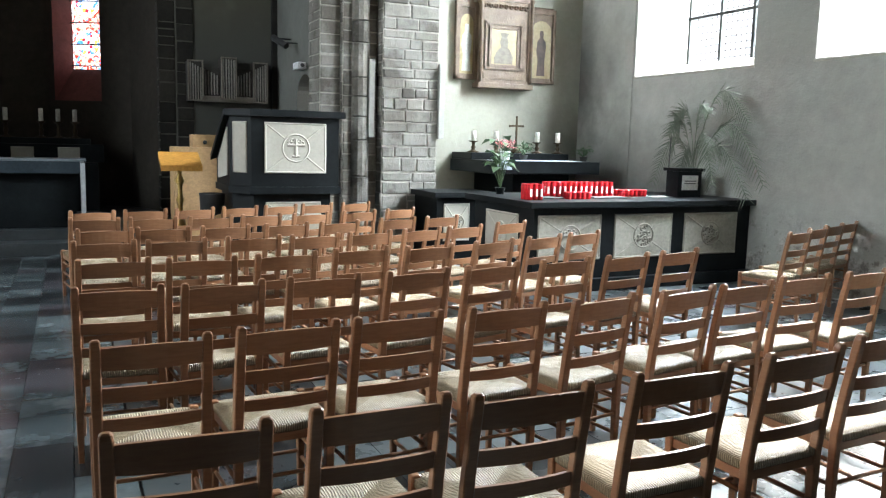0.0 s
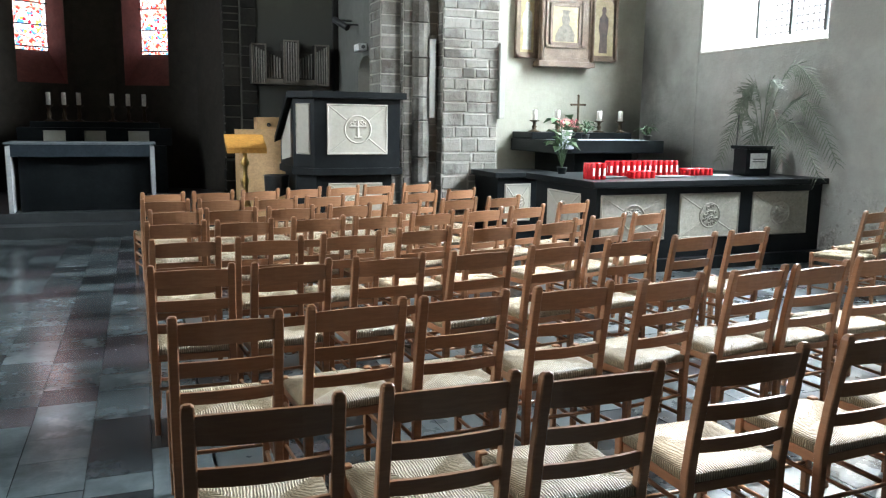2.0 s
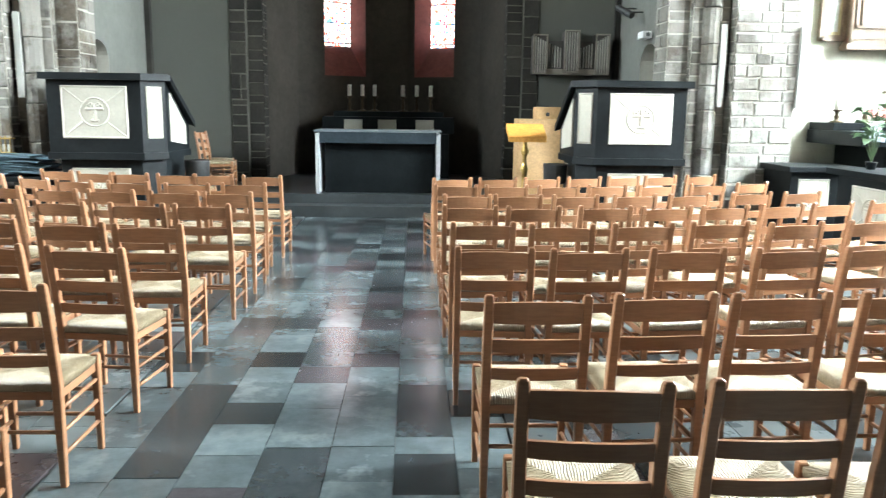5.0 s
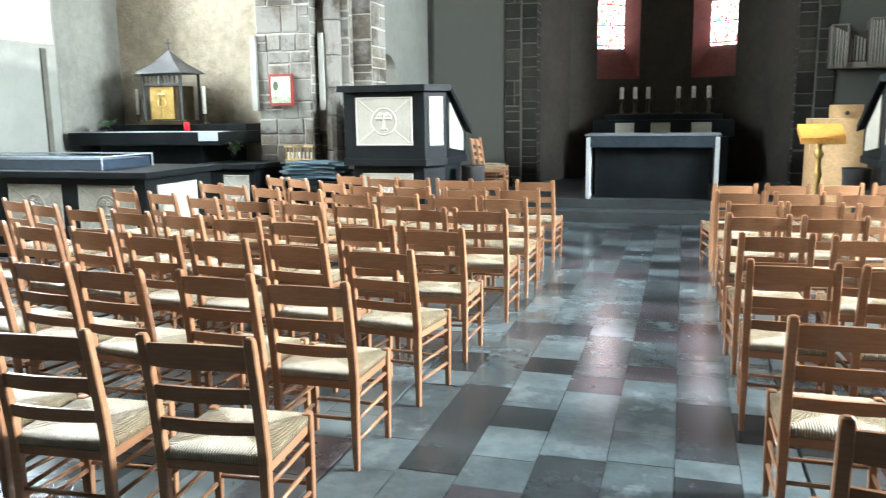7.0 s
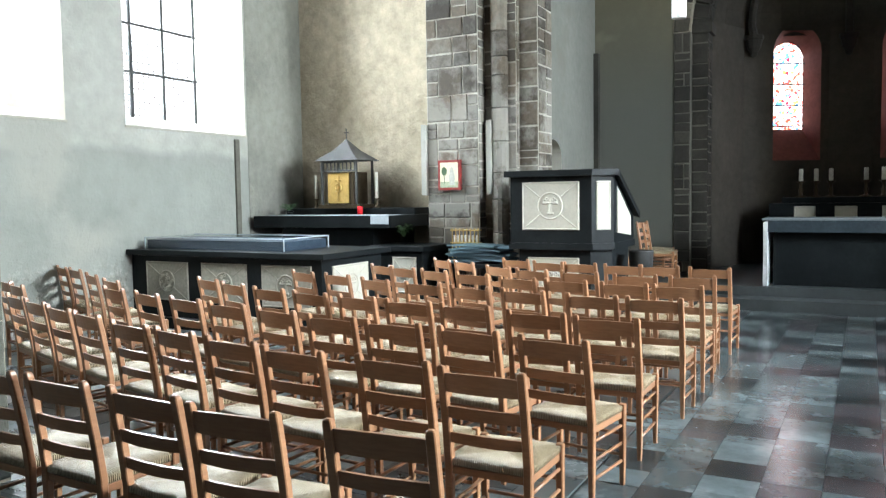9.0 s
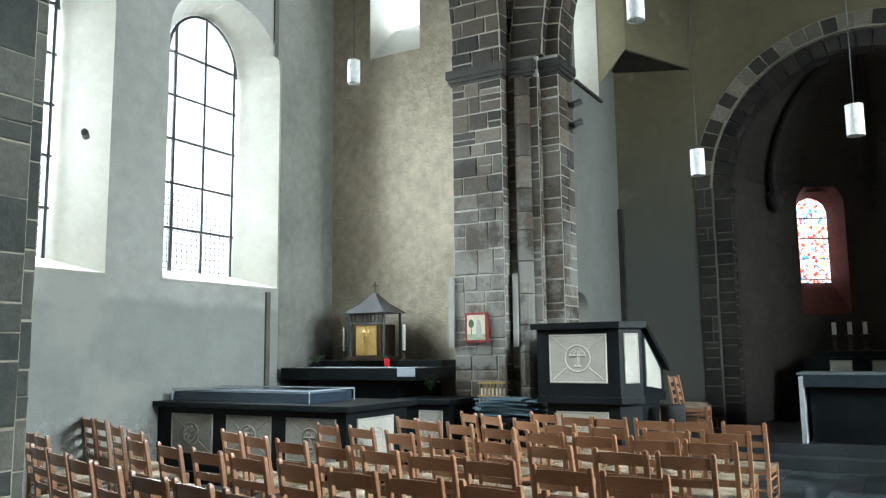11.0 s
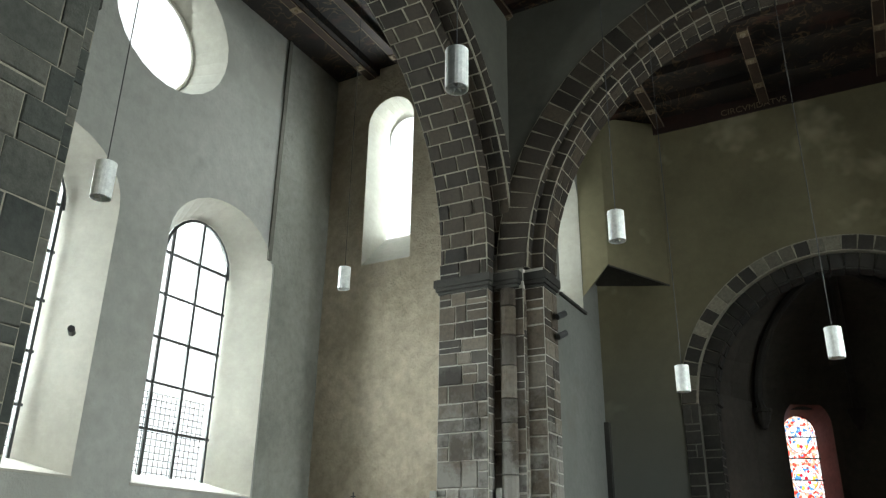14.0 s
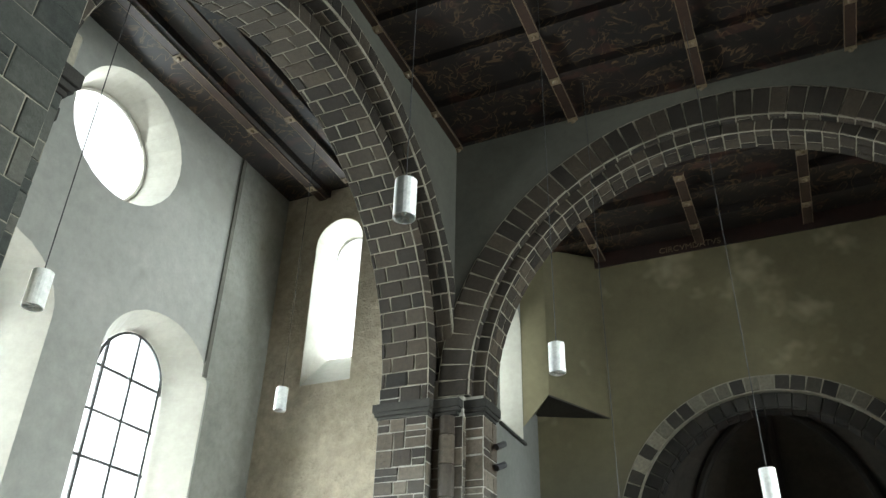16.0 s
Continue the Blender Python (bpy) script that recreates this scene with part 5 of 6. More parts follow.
for x0, x1 in zip(xs, xs[1:]):
    spans = [(x0, x1)]
    if x1 > COLS[0] and x0 < COLS[-1]:
        spans = [s for s in ((x0, min(x1, COLS[0])), (max(x0, COLS[-1]), x1)) if s[1] - s[0] > 0.02]
    near_ = [(a, b, -8.9, 11.6) for a, b in spans]
    if x1 > COLS[0] and x0 < COLS[-1]:
        near_.append((max(x0, COLS[0]), min(x1, COLS[-1]), -8.9, 1.6))
    for a, b, y, y_end in near_:
        while y < y_end:
            e = min(y + trng.uniform(0.28, 0.6), 1.9 if y_end < 2 else 99)
            z = trng.uniform(-0.0012, 0.0012)
            i = len(verts)
            verts += [(a + 0.002, y + 0.002, z), (b - 0.002, y + 0.002, z), (b - 0.002, e - 0.002, z), (a + 0.002, e - 0.002, z), (a, y, -0.012), (b, y, -0.012), (b, e, -0.012), (a, e, -0.012)]
            faces += [(i, i + 1, i + 2, i + 3), (i, i + 4, i + 5, i + 1), (i + 1, i + 5, i + 6, i + 2), (i + 2, i + 6, i + 7, i + 3), (i + 3, i + 7, i + 4, i)]
            y = e
me = bpy.data.meshes.new("tiles")
me.from_pydata(verts, [], faces)
me.materials.append(SLATE)
rest = new("tiles", me)
rest.parent = floor
rest["kind"] = "stuff"

# ---------------- furnishings ----------------
UP = Vector((0, 0, 1))


class Face:
    """An upright face: along it, up it, out of it."""

    def __init__(self, origin, along, out):
        self.o, self.u, self.n = Vector(origin), Vector(along).normalized(), Vector(out).normalized()

    def at(self, a, b, d=0.0):
        return self.o + self.u * a + UP * b + self.n * d

    def box(self, bm, a0, a1, b0, b1, d0, d1):
        vs = [bm.verts.new(self.at(a, b, d)) for d in (d0, d1) for a, b in ((a0, b0), (a1, b0), (a1, b1), (a0, b1))]
        for q in ((0, 1, 2, 3), (4, 5, 6, 7), (0, 1, 5, 4), (1, 2, 6, 5), (2, 3, 7, 6), (3, 0, 4, 7)):
            bm.faces.new([vs[i] for i in q])

    def bar(self, bm, a0, b0, a1, b1, w, d):
        """A raised strip with a ridge."""
        p, q = Vector((a0, b0)), Vector((a1, b1))
        t = (q - p).normalized()
        s = Vector((-t.y, t.x)) * w / 2
        lo = [bm.verts.new(self.at(*(c + e), 0.0)) for c, e in ((p, s), (q, s), (q, -s), (p, -s))]
        hi = [bm.verts.new(self.at(*c, d)) for c in (p, q)]
        bm.faces.new((lo[0], lo[1], hi[1], hi[0]))
        bm.faces.new((lo[2], lo[3], hi[0], hi[1]))
        bm.faces.new((lo[1], lo[2], hi[1]))
        bm.faces.new((lo[3], lo[0], hi[0]))

    def ring(self, bm, a, b, r0, r1, d, seg=28):
        rows = []
        for i in range(seg):
            c, s = math.cos(2 * math.pi * i / seg), math.sin(2 * math.pi * i / seg)
            rows.append([bm.verts.new(self.at(a + r * c, b + r * s, k)) for r, k in ((r0, 0), ((r0 + r1) / 2, d), (r1, 0))])
        for p, q in zip(rows, rows[1:] + rows[:1]):
            for k in range(2):
                bm.faces.new((p[k], p[k + 1], q[k + 1], q[k]))


def relief_panel(parent, face, w, h, style=0, proud=0.012, stone_=None):
    """A white plaster panel with a medallion and diagonal bands."""
    bm = B()
    face.box(bm, 0, w, 0, h, -0.03, proud)
    ob = part("relief_panel", bm, stone_ or RELIEF_WHITE, parent, "white carved relief panel")
    g = Face(face.at(0, 0, proud), face.u, face.n)
    bm = B()
    r = min(w, h) * 0.29
    cx, cy = w / 2, h / 2
    if r > 0.07:
        g.ring(bm, cx, cy, r * 0.86, r, 0.011)
        for sx, sy in ((-1, -1), (1, -1), (1, 1), (-1, 1)):
            L = math.hypot(w / 2, h / 2)
            g.bar(bm, cx + sx * w / 2 * r / L, cy + sy * h / 2 * r / L, cx + sx * (w / 2 - 0.02), cy + sy * (h / 2 - 0.02), 0.020, 0.006)
        if style == 0:
            g.bar(bm, cx, cy - r * 0.6, cx, cy + r * 0.6, 0.05, 0.016)
            g.bar(bm, cx - r * 0.6, cy + r * 0.2, cx + r * 0.6, cy + r * 0.2, 0.045, 0.016)
            for sx in (-1, 1):
                g.ring(bm, cx + sx * r * 0.42, cy + r * 0.35, 0.01, 0.03, 0.012, 10)
                g.ring(bm, cx + sx * r * 0.25, cy + r * 0.5, 0.01, 0.028, 0.012, 10)
            g.bar(bm, cx - r * 0.25, cy - r * 0.55, cx + r * 0.25, cy - r * 0.55, 0.04, 0.014)
        else:
            rr = random.Random(style)
            for i in range(22):
                a, q = rr.uniform(0, 6.28), r * 0.75 * math.sqrt(rr.random())
                g.ring(bm, cx + q * math.cos(a), cy + q * math.sin(a), 0.008, 0.026, 0.014, 8)
    g.bar(bm, 0.004, 0.012, w - 0.004, 0.012, 0.02, 0.008)
    g.bar(bm, 0.004, h - 0.012, w - 0.004, h - 0.012, 0.02, 0.008)
    g.bar(bm, 0.012, 0.02, 0.012, h - 0.02, 0.02, 0.008)
    g.bar(bm, w - 0.012, 0.02, w - 0.012, h - 0.02, 0.02, 0.008)
    part("medallion", bm, stone_ or RELIEF_WHITE, ob)
    return ob


def pulpit(left):
    f = (lambda x: x) if left else mx
    s = 1 if left else -1
    p = thing("pulpit", "black stone ambo with white relief panels and a sloping side", "pulpit", "pair of ambos")

    def prism(bm, outline, z0, tops):
        lo = [bm.verts.new((f(x), y, z0)) for x, y in outline]
        hi = [bm.verts.new((f(x), y, z)) for (x, y), z in zip(outline, tops)]
        n_ = len(outline)
        for i in range(n_):
            bm.faces.new((lo[i], lo[(i + 1) % n_], hi[(i + 1) % n_], hi[i]))
        bm.faces.new(lo[::-1])
        for i in range(1, n_ - 1):
            bm.faces.new((hi[0], hi[i], hi[i + 1]))
    base = [(-4.28, 9.24), (-3.36, 9.24), (-3.16, 9.46), (-3.16, 10.20), (-4.28, 10.20)]
    body = [(-4.36, 9.16), (-3.32, 9.16), (-3.12, 9.40), (-3.12, 10.30), (-4.36, 10.30)]
    rim = [(-4.42, 9.09), (-3.29, 9.09), (-3.05, 9.37), (-3.05, 10.36), (-4.42, 10.36)]
    bm = B()
    prism(bm, base, 0.0, [0.96] * 5)
    part("base", bm, BLACKWOOD, p)
    bm = B()
    prism(bm, [(x + 0.02 if x > -4 else x - 0.02, y - 0.02 if y < 9.5 else y) for x, y in body], 0.96, [1.04] * 5)
    part("ledge", bm, BLACKWOOD, p)
    bm = B()
    prism(bm, body, 1.04, [1.86, 1.86, 1.86, 1.34, 1.86])
    part("body", bm, BLACKWOOD, p)
    bm = B()
    lo = [(f(x), y) for x, y in rim]
    tz = [1.85, 1.85, 1.85, 1.31, 1.85]
    v0 = [bm.verts.new((x, y, z)) for (x, y), z in zip(lo, tz)]
    v1 = [bm.verts.new((x, y, z + 0.075)) for (x, y), z in zip(lo, tz)]
    for i in range(5):
        bm.faces.new((v0[i], v0[(i + 1) % 5], v1[(i + 1) % 5], v1[i]))
    for vs in (v0[::-1], v1):
        for i in range(1, 4):
            bm.faces.new((vs[0], vs[i], vs[i + 1]))
    part("top_rim", bm, BLACKWOOD, p)
    relief_panel(p, Face((f(-4.20 if left else -3.47), 9.16, 1.20), (1, 0, 0), (0, -1, 0)), 0.73, 0.585)
    relief_panel(p, Face((f(-4.16 if left else -3.50), 9.24, 0.30), (1, 0, 0), (0, -1, 0)), 0.66, 0.56)
    e = Vector((f(-3.12) - f(-3.32), 0.24, 0)).normalized()
    nrm = Vector((e.y, -e.x, 0)) * s
    a = Vector((f(-3.32), 9.16, 1.20)) + e * 0.06
    relief_panel(p, Face(a, e, nrm), 0.20, 0.585)
    # the sloping side panel
    bm = B()
    g = Face((f(-3.12), 9.52, 1.10), (0, 1, 0), (s, 0, 0))
    vs = [bm.verts.new(g.at(a_, b_, d)) for d in (-0.02, 0.012) for a_, b_ in ((0, 0.06), (0.62, 0.0), (0.62, 0.24), (0, 0.62))]
    for q in ((0, 1, 2, 3), (4, 5, 6, 7), (0, 1, 5, 4), (1, 2, 6, 5), (2, 3, 7, 6), (3, 0, 4, 7)):
        bm.faces.new([vs[i] for i in q])
    part("side_panel", bm, RELIEF_WHITE, p, "white sloping side panel")
    return p


pulpit(True)
pulpit(False)


def chest(left):
    """The long black tomb chest before the transept altar."""
    f = (lambda x: x) if left else mx
    s = 1 if left else -1
    c = thing("tomb_chest", "long black stone chest with white relief panels along the transept", "chest", "pair of tomb chests")
    bm = B()
    yf = 7.20 if left else 7.08
    box(bm, f(-8.99), f(-5.80), yf + 0.02, 8.62, 0.0, 0.14, 0.01)
    part("plinth", bm, BLACKWOOD, c)
    bm = B()
    box(bm, f(-8.99), f(-5.90), yf + 0.10, 8.55, 0.14, 0.93)
    part("body", bm, BLACKWOOD, c)
    bm = B()
    box(bm, f(-8.99), f(-5.80), yf, 8.64, 0.93, 1.0, 0.012)
    part("top_slab", bm, BLACKWOOD, c)
    for i in range(3):
        o = -8.72 + i * 0.97 if left else 6.49 - i * 1.005
        relief_panel(c, Face((o, yf + 0.10, 0.35), (1, 0, 0), (0, -1, 0)), 0.74 if left else 0.82, 0.50, 0 if i == 2 else i + 3, stone_=RELIEF_SHADED)
    o = (f(-5.90), 7.50, 0.34) if left else (f(-5.90), 7.50, 0.34)
    relief_panel(c, Face(o, (0, 1, 0), (s, 0, 0)), 0.74, 0.50)
    return c


def low_pier(left):
    f = (lambda x: x) if left else mx
    c = thing("low_pedestal", "low black stone pedestal with one white relief panel", "pedestal", "pair of low pedestals")
    bm = B()
    box(bm, f(-6.62), f(-5.80), 9.45, 10.20, 0.0, 0.88)
    part("body", bm, BLACKWOOD, c)
    bm = B()
    box(bm, f(-6.68), f(-5.74), 9.38, 10.22, 0.88, 0.95, 0.01)
    part("top_slab", bm, BLACKWOOD, c)
    o = f(-6.28) if left else f(-5.90)
    relief_panel(c, Face((o, 9.45, 0.30), (1, 0, 0), (0, -1, 0)), 0.38, 0.50, 7)


for left in (True, False):
    chest(left)
    low_pier(left)


def side_altar(left):
    f = (lambda x: x) if left else mx
    a = thing("side_altar", "black stone side altar with a raised shelf and white linen", "altar", "pair of side altars")
    xa, xb = (-8.88, -6.38) if left else (6.98, 5.22)      # outer and inner end
    e = 1 if left else -1
    bm = B()
    box(bm, xa + 0.40 * e, xb - 0.42 * e, 9.75, 10.94, 0.0, 1.19)
    part("base", bm, BLACKWOOD, a)
    bm = B()
    box(bm, xa, xb, 9.55, 10.94, 1.19, 1.37, 0.012)
    part("table_slab", bm, BLACKWOOD, a)
    bm = B()
    box(bm, xa + 0.06 * e, xb - 0.02 * e, 10.28, 10.93, 1.37, 1.47, 0.01)
    part("shelf", bm, BLACKWOOD, a)
    bm = B()
    box(bm, xa + 0.3 * e, xb - 0.10 * e, 9.545, 10.0, 1.371, 1.377)
    if left:
        box(bm, -6.70, -6.40, 9.538, 9.548, 1.25, 1.376, 0.003)
    else:
        box(bm, 5.24, 5.50, 9.538, 9.548, 1.25, 1.376, 0.003)
    part("linen", bm, LINEN, a, "white linen runner with a hanging end")


side_altar(True)
side_altar(False)


def candle(x, y, z, h, r, tall, holder=BRONZE, label="white candle on a dark bronze candlestick", group="altar candles"):
    c = thing("candlestick", label, "candlestick", group)
    bm = B()
    lathe(bm, [(r * 2.6, 0), (r * 2.7, 0.012), (r * 1.2, 0.03), (r * 0.7, 0.05), (r * 1.1, tall * 0.45), (r * 0.6, tall * 0.6), (r * 0.8, tall * 0.85), (r * 2.0, tall - 0.01), (r * 2.1, tall)], 14, (x, y, z))
    part("stick", bm, holder, c, smooth=True)
    bm = B()
    lathe(bm, [(r, tall), (r, tall + h - 0.006), (r * 0.8, tall + h), (r * 0.2, tall + h - 0.004)], 12, (x, y, z))
    part("candle", bm, WAX, c, smooth=True)
    bm = B()
    bar(bm, (x, y, z + tall + h - 0.006), (x, y, z + tall + h + 0.012), 0.0022, 5)
    part("wick", bm, INK, c)


for i, x in enumerate((5.36, 5.74, 6.45, 6.82)):
    candle(x, 10.45, 1.47, 0.15, 0.036, 0.17)
candle(-8.30, 10.40, 1.47, 0.38, 0.022, 0.15, group="tall altar candles")
candle(-7.14, 10.40, 1.47, 0.40, 0.026, 0.15, group="tall altar candles")

# altar cross, right
c = thing("altar_cross", "small bronze standing cross on a stepped foot", "cross")
bm = B()
lathe(bm, [(0.12, 0), (0.12, 0.02), (0.06, 0.06), (0.03, 0.12), (0.025, 0.16)], 14, (6.08, 10.45, 1.47))
part("foot", bm, BRONZE, c, smooth=True)
bm = B()
box(bm, 6.067, 6.093, 10.44, 10.46, 1.60, 2.0, 0.004)
for dx, dz in ((0.0, 2.01), (-0.115, 1.875), (0.115, 1.875), (0.0, 1.875)):
    bmesh.ops.create_icosphere(bm, subdivisions=1, radius=0.021, matrix=Matrix.Translation((6.08 + dx, 10.45, dz)))
box(bm, 5.96, 6.20, 10.44, 10.46, 1.86, 1.89, 0.004)
part("cross", bm, BRONZE, c)

# tabernacle, left
t_ = thing("tabernacle", "dark metal tabernacle with a pyramid roof and a gilded door", "tabernacle")
TX, TY = -7.70, 10.42
bm = B()
box(bm, TX - 0.42, TX + 0.46, TY - 0.34, TY + 0.4, 1.47, 1.53, 0.006)
part("base", bm, BRONZE, t_)
for sx in (-1, 1):
    for sy in (-1, 1):
        bm = B()
        box(bm, TX + sx * 0.36 - 0.018, TX + sx * 0.36 + 0.018, TY + sy * 0.28 - 0.018, TY + sy * 0.28 + 0.018, 1.53, 2.22)
        part("post", bm, IRON, t_)
bm = B()
box(bm, TX - 0.26, TX + 0.28, TY - 0.24, TY + 0.24, 1.53, 2.03, 0.008)
part("cabinet", bm, BRONZE, t_)
bm = B()
g = Face((TX - 0.25, TY - 0.24, 1.55), (1, 0, 0), (0, -1, 0))
g.box(bm, 0, 0.44, 0, 0.47, 0, 0.02)
g2 = Face(g.at(0, 0, 0.02), g.u, g.n)
g2.ring(bm, 0.22, 0.24, 0.05, 0.08, 0.02, 20)
g2.bar(bm, 0.22, 0.03, 0.22, 0.43, 0.06, 0.015)
g2.bar(bm, 0.16, 0.36, 0.28, 0.36, 0.05, 0.015)
part("door", bm, GOLD, t_, "gilded relief door")
bm = B()
for k in range(9):
    a = TX - 0.33 + k * 0.0825
    box(bm, a - 0.01, a + 0.01, TY - 0.29, TY - 0.27, 2.06, 2.18)
box(bm, TX - 0.37, TX + 0.37, TY - 0.30, TY - 0.26, 2.04, 2.065)
box(bm, TX - 0.37, TX + 0.37, TY - 0.30, TY - 0.26, 2.175, 2.20)
part("arcade", bm, IRON, t_)
bm = B()
eave = [bm.verts.new((TX + sx * 0.45, TY + sy * 0.40, 2.21)) for sx, sy in ((-1, -1), (1, -1), (1, 1), (-1, 1))]
mid_ = [bm.verts.new((TX + sx * 0.20, TY + sy * 0.18, 2.37)) for sx, sy in ((-1, -1), (1, -1), (1, 1), (-1, 1))]
tip = bm.verts.new((TX, TY, 2.56))
bm.faces.new(eave[::-1])
for i in range(4):
    bm.faces.new((eave[i], eave[(i + 1) % 4], mid_[(i + 1) % 4], mid_[i]))
    bm.faces.new((mid_[i], mid_[(i + 1) % 4], tip))
part("roof", bm, PEWTER, t_, "grey sheet-metal pyramid roof")
bm = B()
box(bm, TX - 0.008, TX + 0.008, TY - 0.008, TY + 0.008, 2.54, 2.72)
box(bm, TX - 0.05, TX + 0.05, TY - 0.007, TY + 0.007, 2.65, 2.665)
part("roof_cross", bm, IRON, t_)
t_.matrix_basis = Matrix.Translation((TX, TY, 1.47)) @ Matrix.Diagonal((0.90, 0.80, 1.0, 1.0)) @ Matrix.Translation((-TX, -TY, -1.47))
v = thing("votive_light", "small red glass votive light", "votive light")
bm = B()
lathe(bm, [(0.03, 0), (0.04, 0.02), (0.045, 0.12), (0.04, 0.13)], 12, (-7.22, 10.05, 1.37))
part("glass", bm, RED_GLASS, v, smooth=True)


def bush(x, y, z, spread, height, count, leaf_len, leaf_w, material, name, label, pot=None, seed=1):
    """A potted plant: stems and separate bent leaves."""
    r = random.Random(seed)
    p = thing(name, label, "plant")
    if pot:
        bm = B()
        lathe(bm, [(pot[0] * 0.75, 0), (pot[0], pot[1] * 0.9), (pot[0] * 1.06, pot[1]), (pot[0] * 0.9, pot[1] - 0.005)], 14, (x, y, z))
        part("pot", bm, pot[2], p, smooth=True)
    z1 = z + (pot[1] * 0.9 if pot else 0)
    stems, leaves = B(), B()
    for i in range(count):
        a, q = r.uniform(0, 6.28), r.random()
        tip_ = Vector((x + spread * q * math.cos(a), y + spread * q * math.sin(a), z1 + height * r.uniform(0.35, 1.0)))
        bar(stems, (x, y, z1), tip_, 0.004, 5)
        d = Vector((math.cos(a), math.sin(a), r.uniform(-0.3, 0.6))).normalized()
        side = d.cross(UP).normalized() * leaf_w
        mid = tip_ + d * leaf_len * 0.5 + UP * 0.02
        end = tip_ + d * leaf_len - UP * leaf_len * 0.25
        vs = [leaves.verts.new(c) for c in (tip_, mid + side, end, mid - side, mid - UP * leaf_w * 0.5)]
        for tri in ((0, 1, 4), (1, 2, 4), (2, 3, 4), (3, 0, 4)):
            leaves.faces.new([vs[k] for k in tri])
    part("stem", stems, LEAF, p)
    part("leaves", leaves, material, p)
    return p


bush(5.62, 9.95, 1.37, 0.13, 0.16, 60, 0.05, 0.03, PINK, "flowering_plant", "pink flowering plant in a small white pot", (0.075, 0.13, WHITE), 2)
bush(5.95, 10.0, 1.37, 0.08, 0.18, 30, 0.10, 0.03, LEAF, "green_plant", "small bright green pot plant on the altar", (0.06, 0.08, PEWTER), 5)
bush(7.0, 10.0, 1.37, 0.10, 0.12, 26, 0.14, 0.012, LEAF, "spider_plant", "small trailing green plant on the altar", (0.06, 0.07, PEWTER), 6)
bush(4.66, 8.35, 1.0, 0.13, 0.62, 24, 0.15, 0.07, LEAF, "rubber_plant", "dark broad-leaved plant standing on the black chest", (0.06, 0.08, BLACKWOOD), 8)
bush(-8.5, 9.95, 1.37, 0.10, 0.10, 40, 0.07, 0.02, LEAF, "fern", "small fern in a glass bowl on the altar", (0.09, 0.08, PANE), 9)
bush(-6.3, 9.8, 0.95, 0.10, 0.16, 40, 0.07, 0.02, LEAF, "ivy_plant", "small leafy plant in a glass vase", (0.06, 0.12, PANE), 10)

# the large palm behind the box
palm = thing("palm", "tall feathery palm in a dark pot by the transept wall", "palm")
bm = B()
lathe(bm, [(0.12, 0), (0.15, 0.22), (0.16, 0.24), (0.13, 0.23)], 16, (7.30, 8.06, 1.0))
part("pot", bm, BLACKWOOD, palm, smooth=True)
prng = random.Random(17)
stem, fronds = B(), B()
# fronds that arch over: (height of the bow, reach along the wall, drop at the tip, out from the wall)
for rise, reach, drop, out in ((1.15, 0.62, 0.10, 0.0), (1.42, -0.95, 0.42, -0.10), (1.20, -0.45, 0.12, -0.25), (0.95, -1.10, 0.75, 0.05), (0.75, 0.85, 0.62, -0.15), (0.80, -0.70, 0.62, -0.35), (0.55, 0.60, 0.45, 0.10), (1.00, 0.25, 0.22, -0.30), (0.62, -1.05, 0.62, -0.15)):
    pts = []
    for k in range(13):
        t = k / 12
        pts.append(Vector((7.27, 7.92, 1.15)) + Vector((out * t, (reach if reach < 0 else 0.7 * reach) * t ** 1.5, 0)) + UP * (0.84 * rise * math.sin(min(1.0, t / 0.72) * math.pi / 2) - drop * max(0.0, (t - 0.6) / 0.4) ** 1.6))
    for p, q in zip(pts, pts[1:]):
        bar(stem, p, q, 0.0055, 5)
    for k in range(34):
        t = 0.34 + 0.66 * k / 33
        j = min(11, int(t * 12))
        c = pts[j].lerp(pts[j + 1], t * 12 - j)
        tan = (pts[j + 1] - pts[j]).normalized()
        sd = Vector((1, 0, 0)) + tan.cross(UP) * 0.3
        L = 0.30 * (1 - 0.75 * abs(t - 0.58) / 0.6) * prng.uniform(0.8, 1.15)
        for sg in (-1, 1):
            wide = tan.cross(sd.normalized()) * sg
            e = c + wide * L * 0.55 + sd.normalized() * sg * L * 0.35 + tan * L * 0.62 - UP * L * prng.uniform(0.15, 0.5)
            m_ = c.lerp(e, 0.45) + UP * 0.012
            w = tan * 0.008
            fronds.faces.new([fronds.verts.new(z) for z in (c - w, c + w, m_ + w, e, m_ - w)])
part("stem", stem, PALM, palm)
part("fronds", fronds, PALM, palm)

# thin rod leaning beside the box
rd = thing("candle_lighter", "thin dark rod leaning beside the offertory box", "rod")
bm = B()
bar(bm, (6.74, 7.80, 1.0), (6.81, 7.86, 1.74), 0.007, 6)
part("rod", bm, IRON, rd)

# black box with a notice on the right chest
b_ = thing("offertory_box", "dark wooden offertory box with a white notice", "box")
bm = B()
box(bm, 6.72, 7.09, 7.58, 7.80, 1.0, 1.32, 0.006)
part("body", bm, BLACKWOOD, b_)
bm = B()
box(bm, 6.69, 7.12, 7.55, 7.83, 1.32, 1.36, 0.008)
part("lid", bm, BLACKWOOD, b_)
bm = B()
box(bm, 6.78, 7.03, 7.574, 7.58, 1.09, 1.27)
note = part("notice", bm, PAPER, b_, "white printed notice")
bm = B()
box(bm, 6.82, 7.00, 7.571, 7.574, 1.195, 1.207)
box(bm, 6.81, 6.99, 7.571, 7.574, 1.165, 1.176)
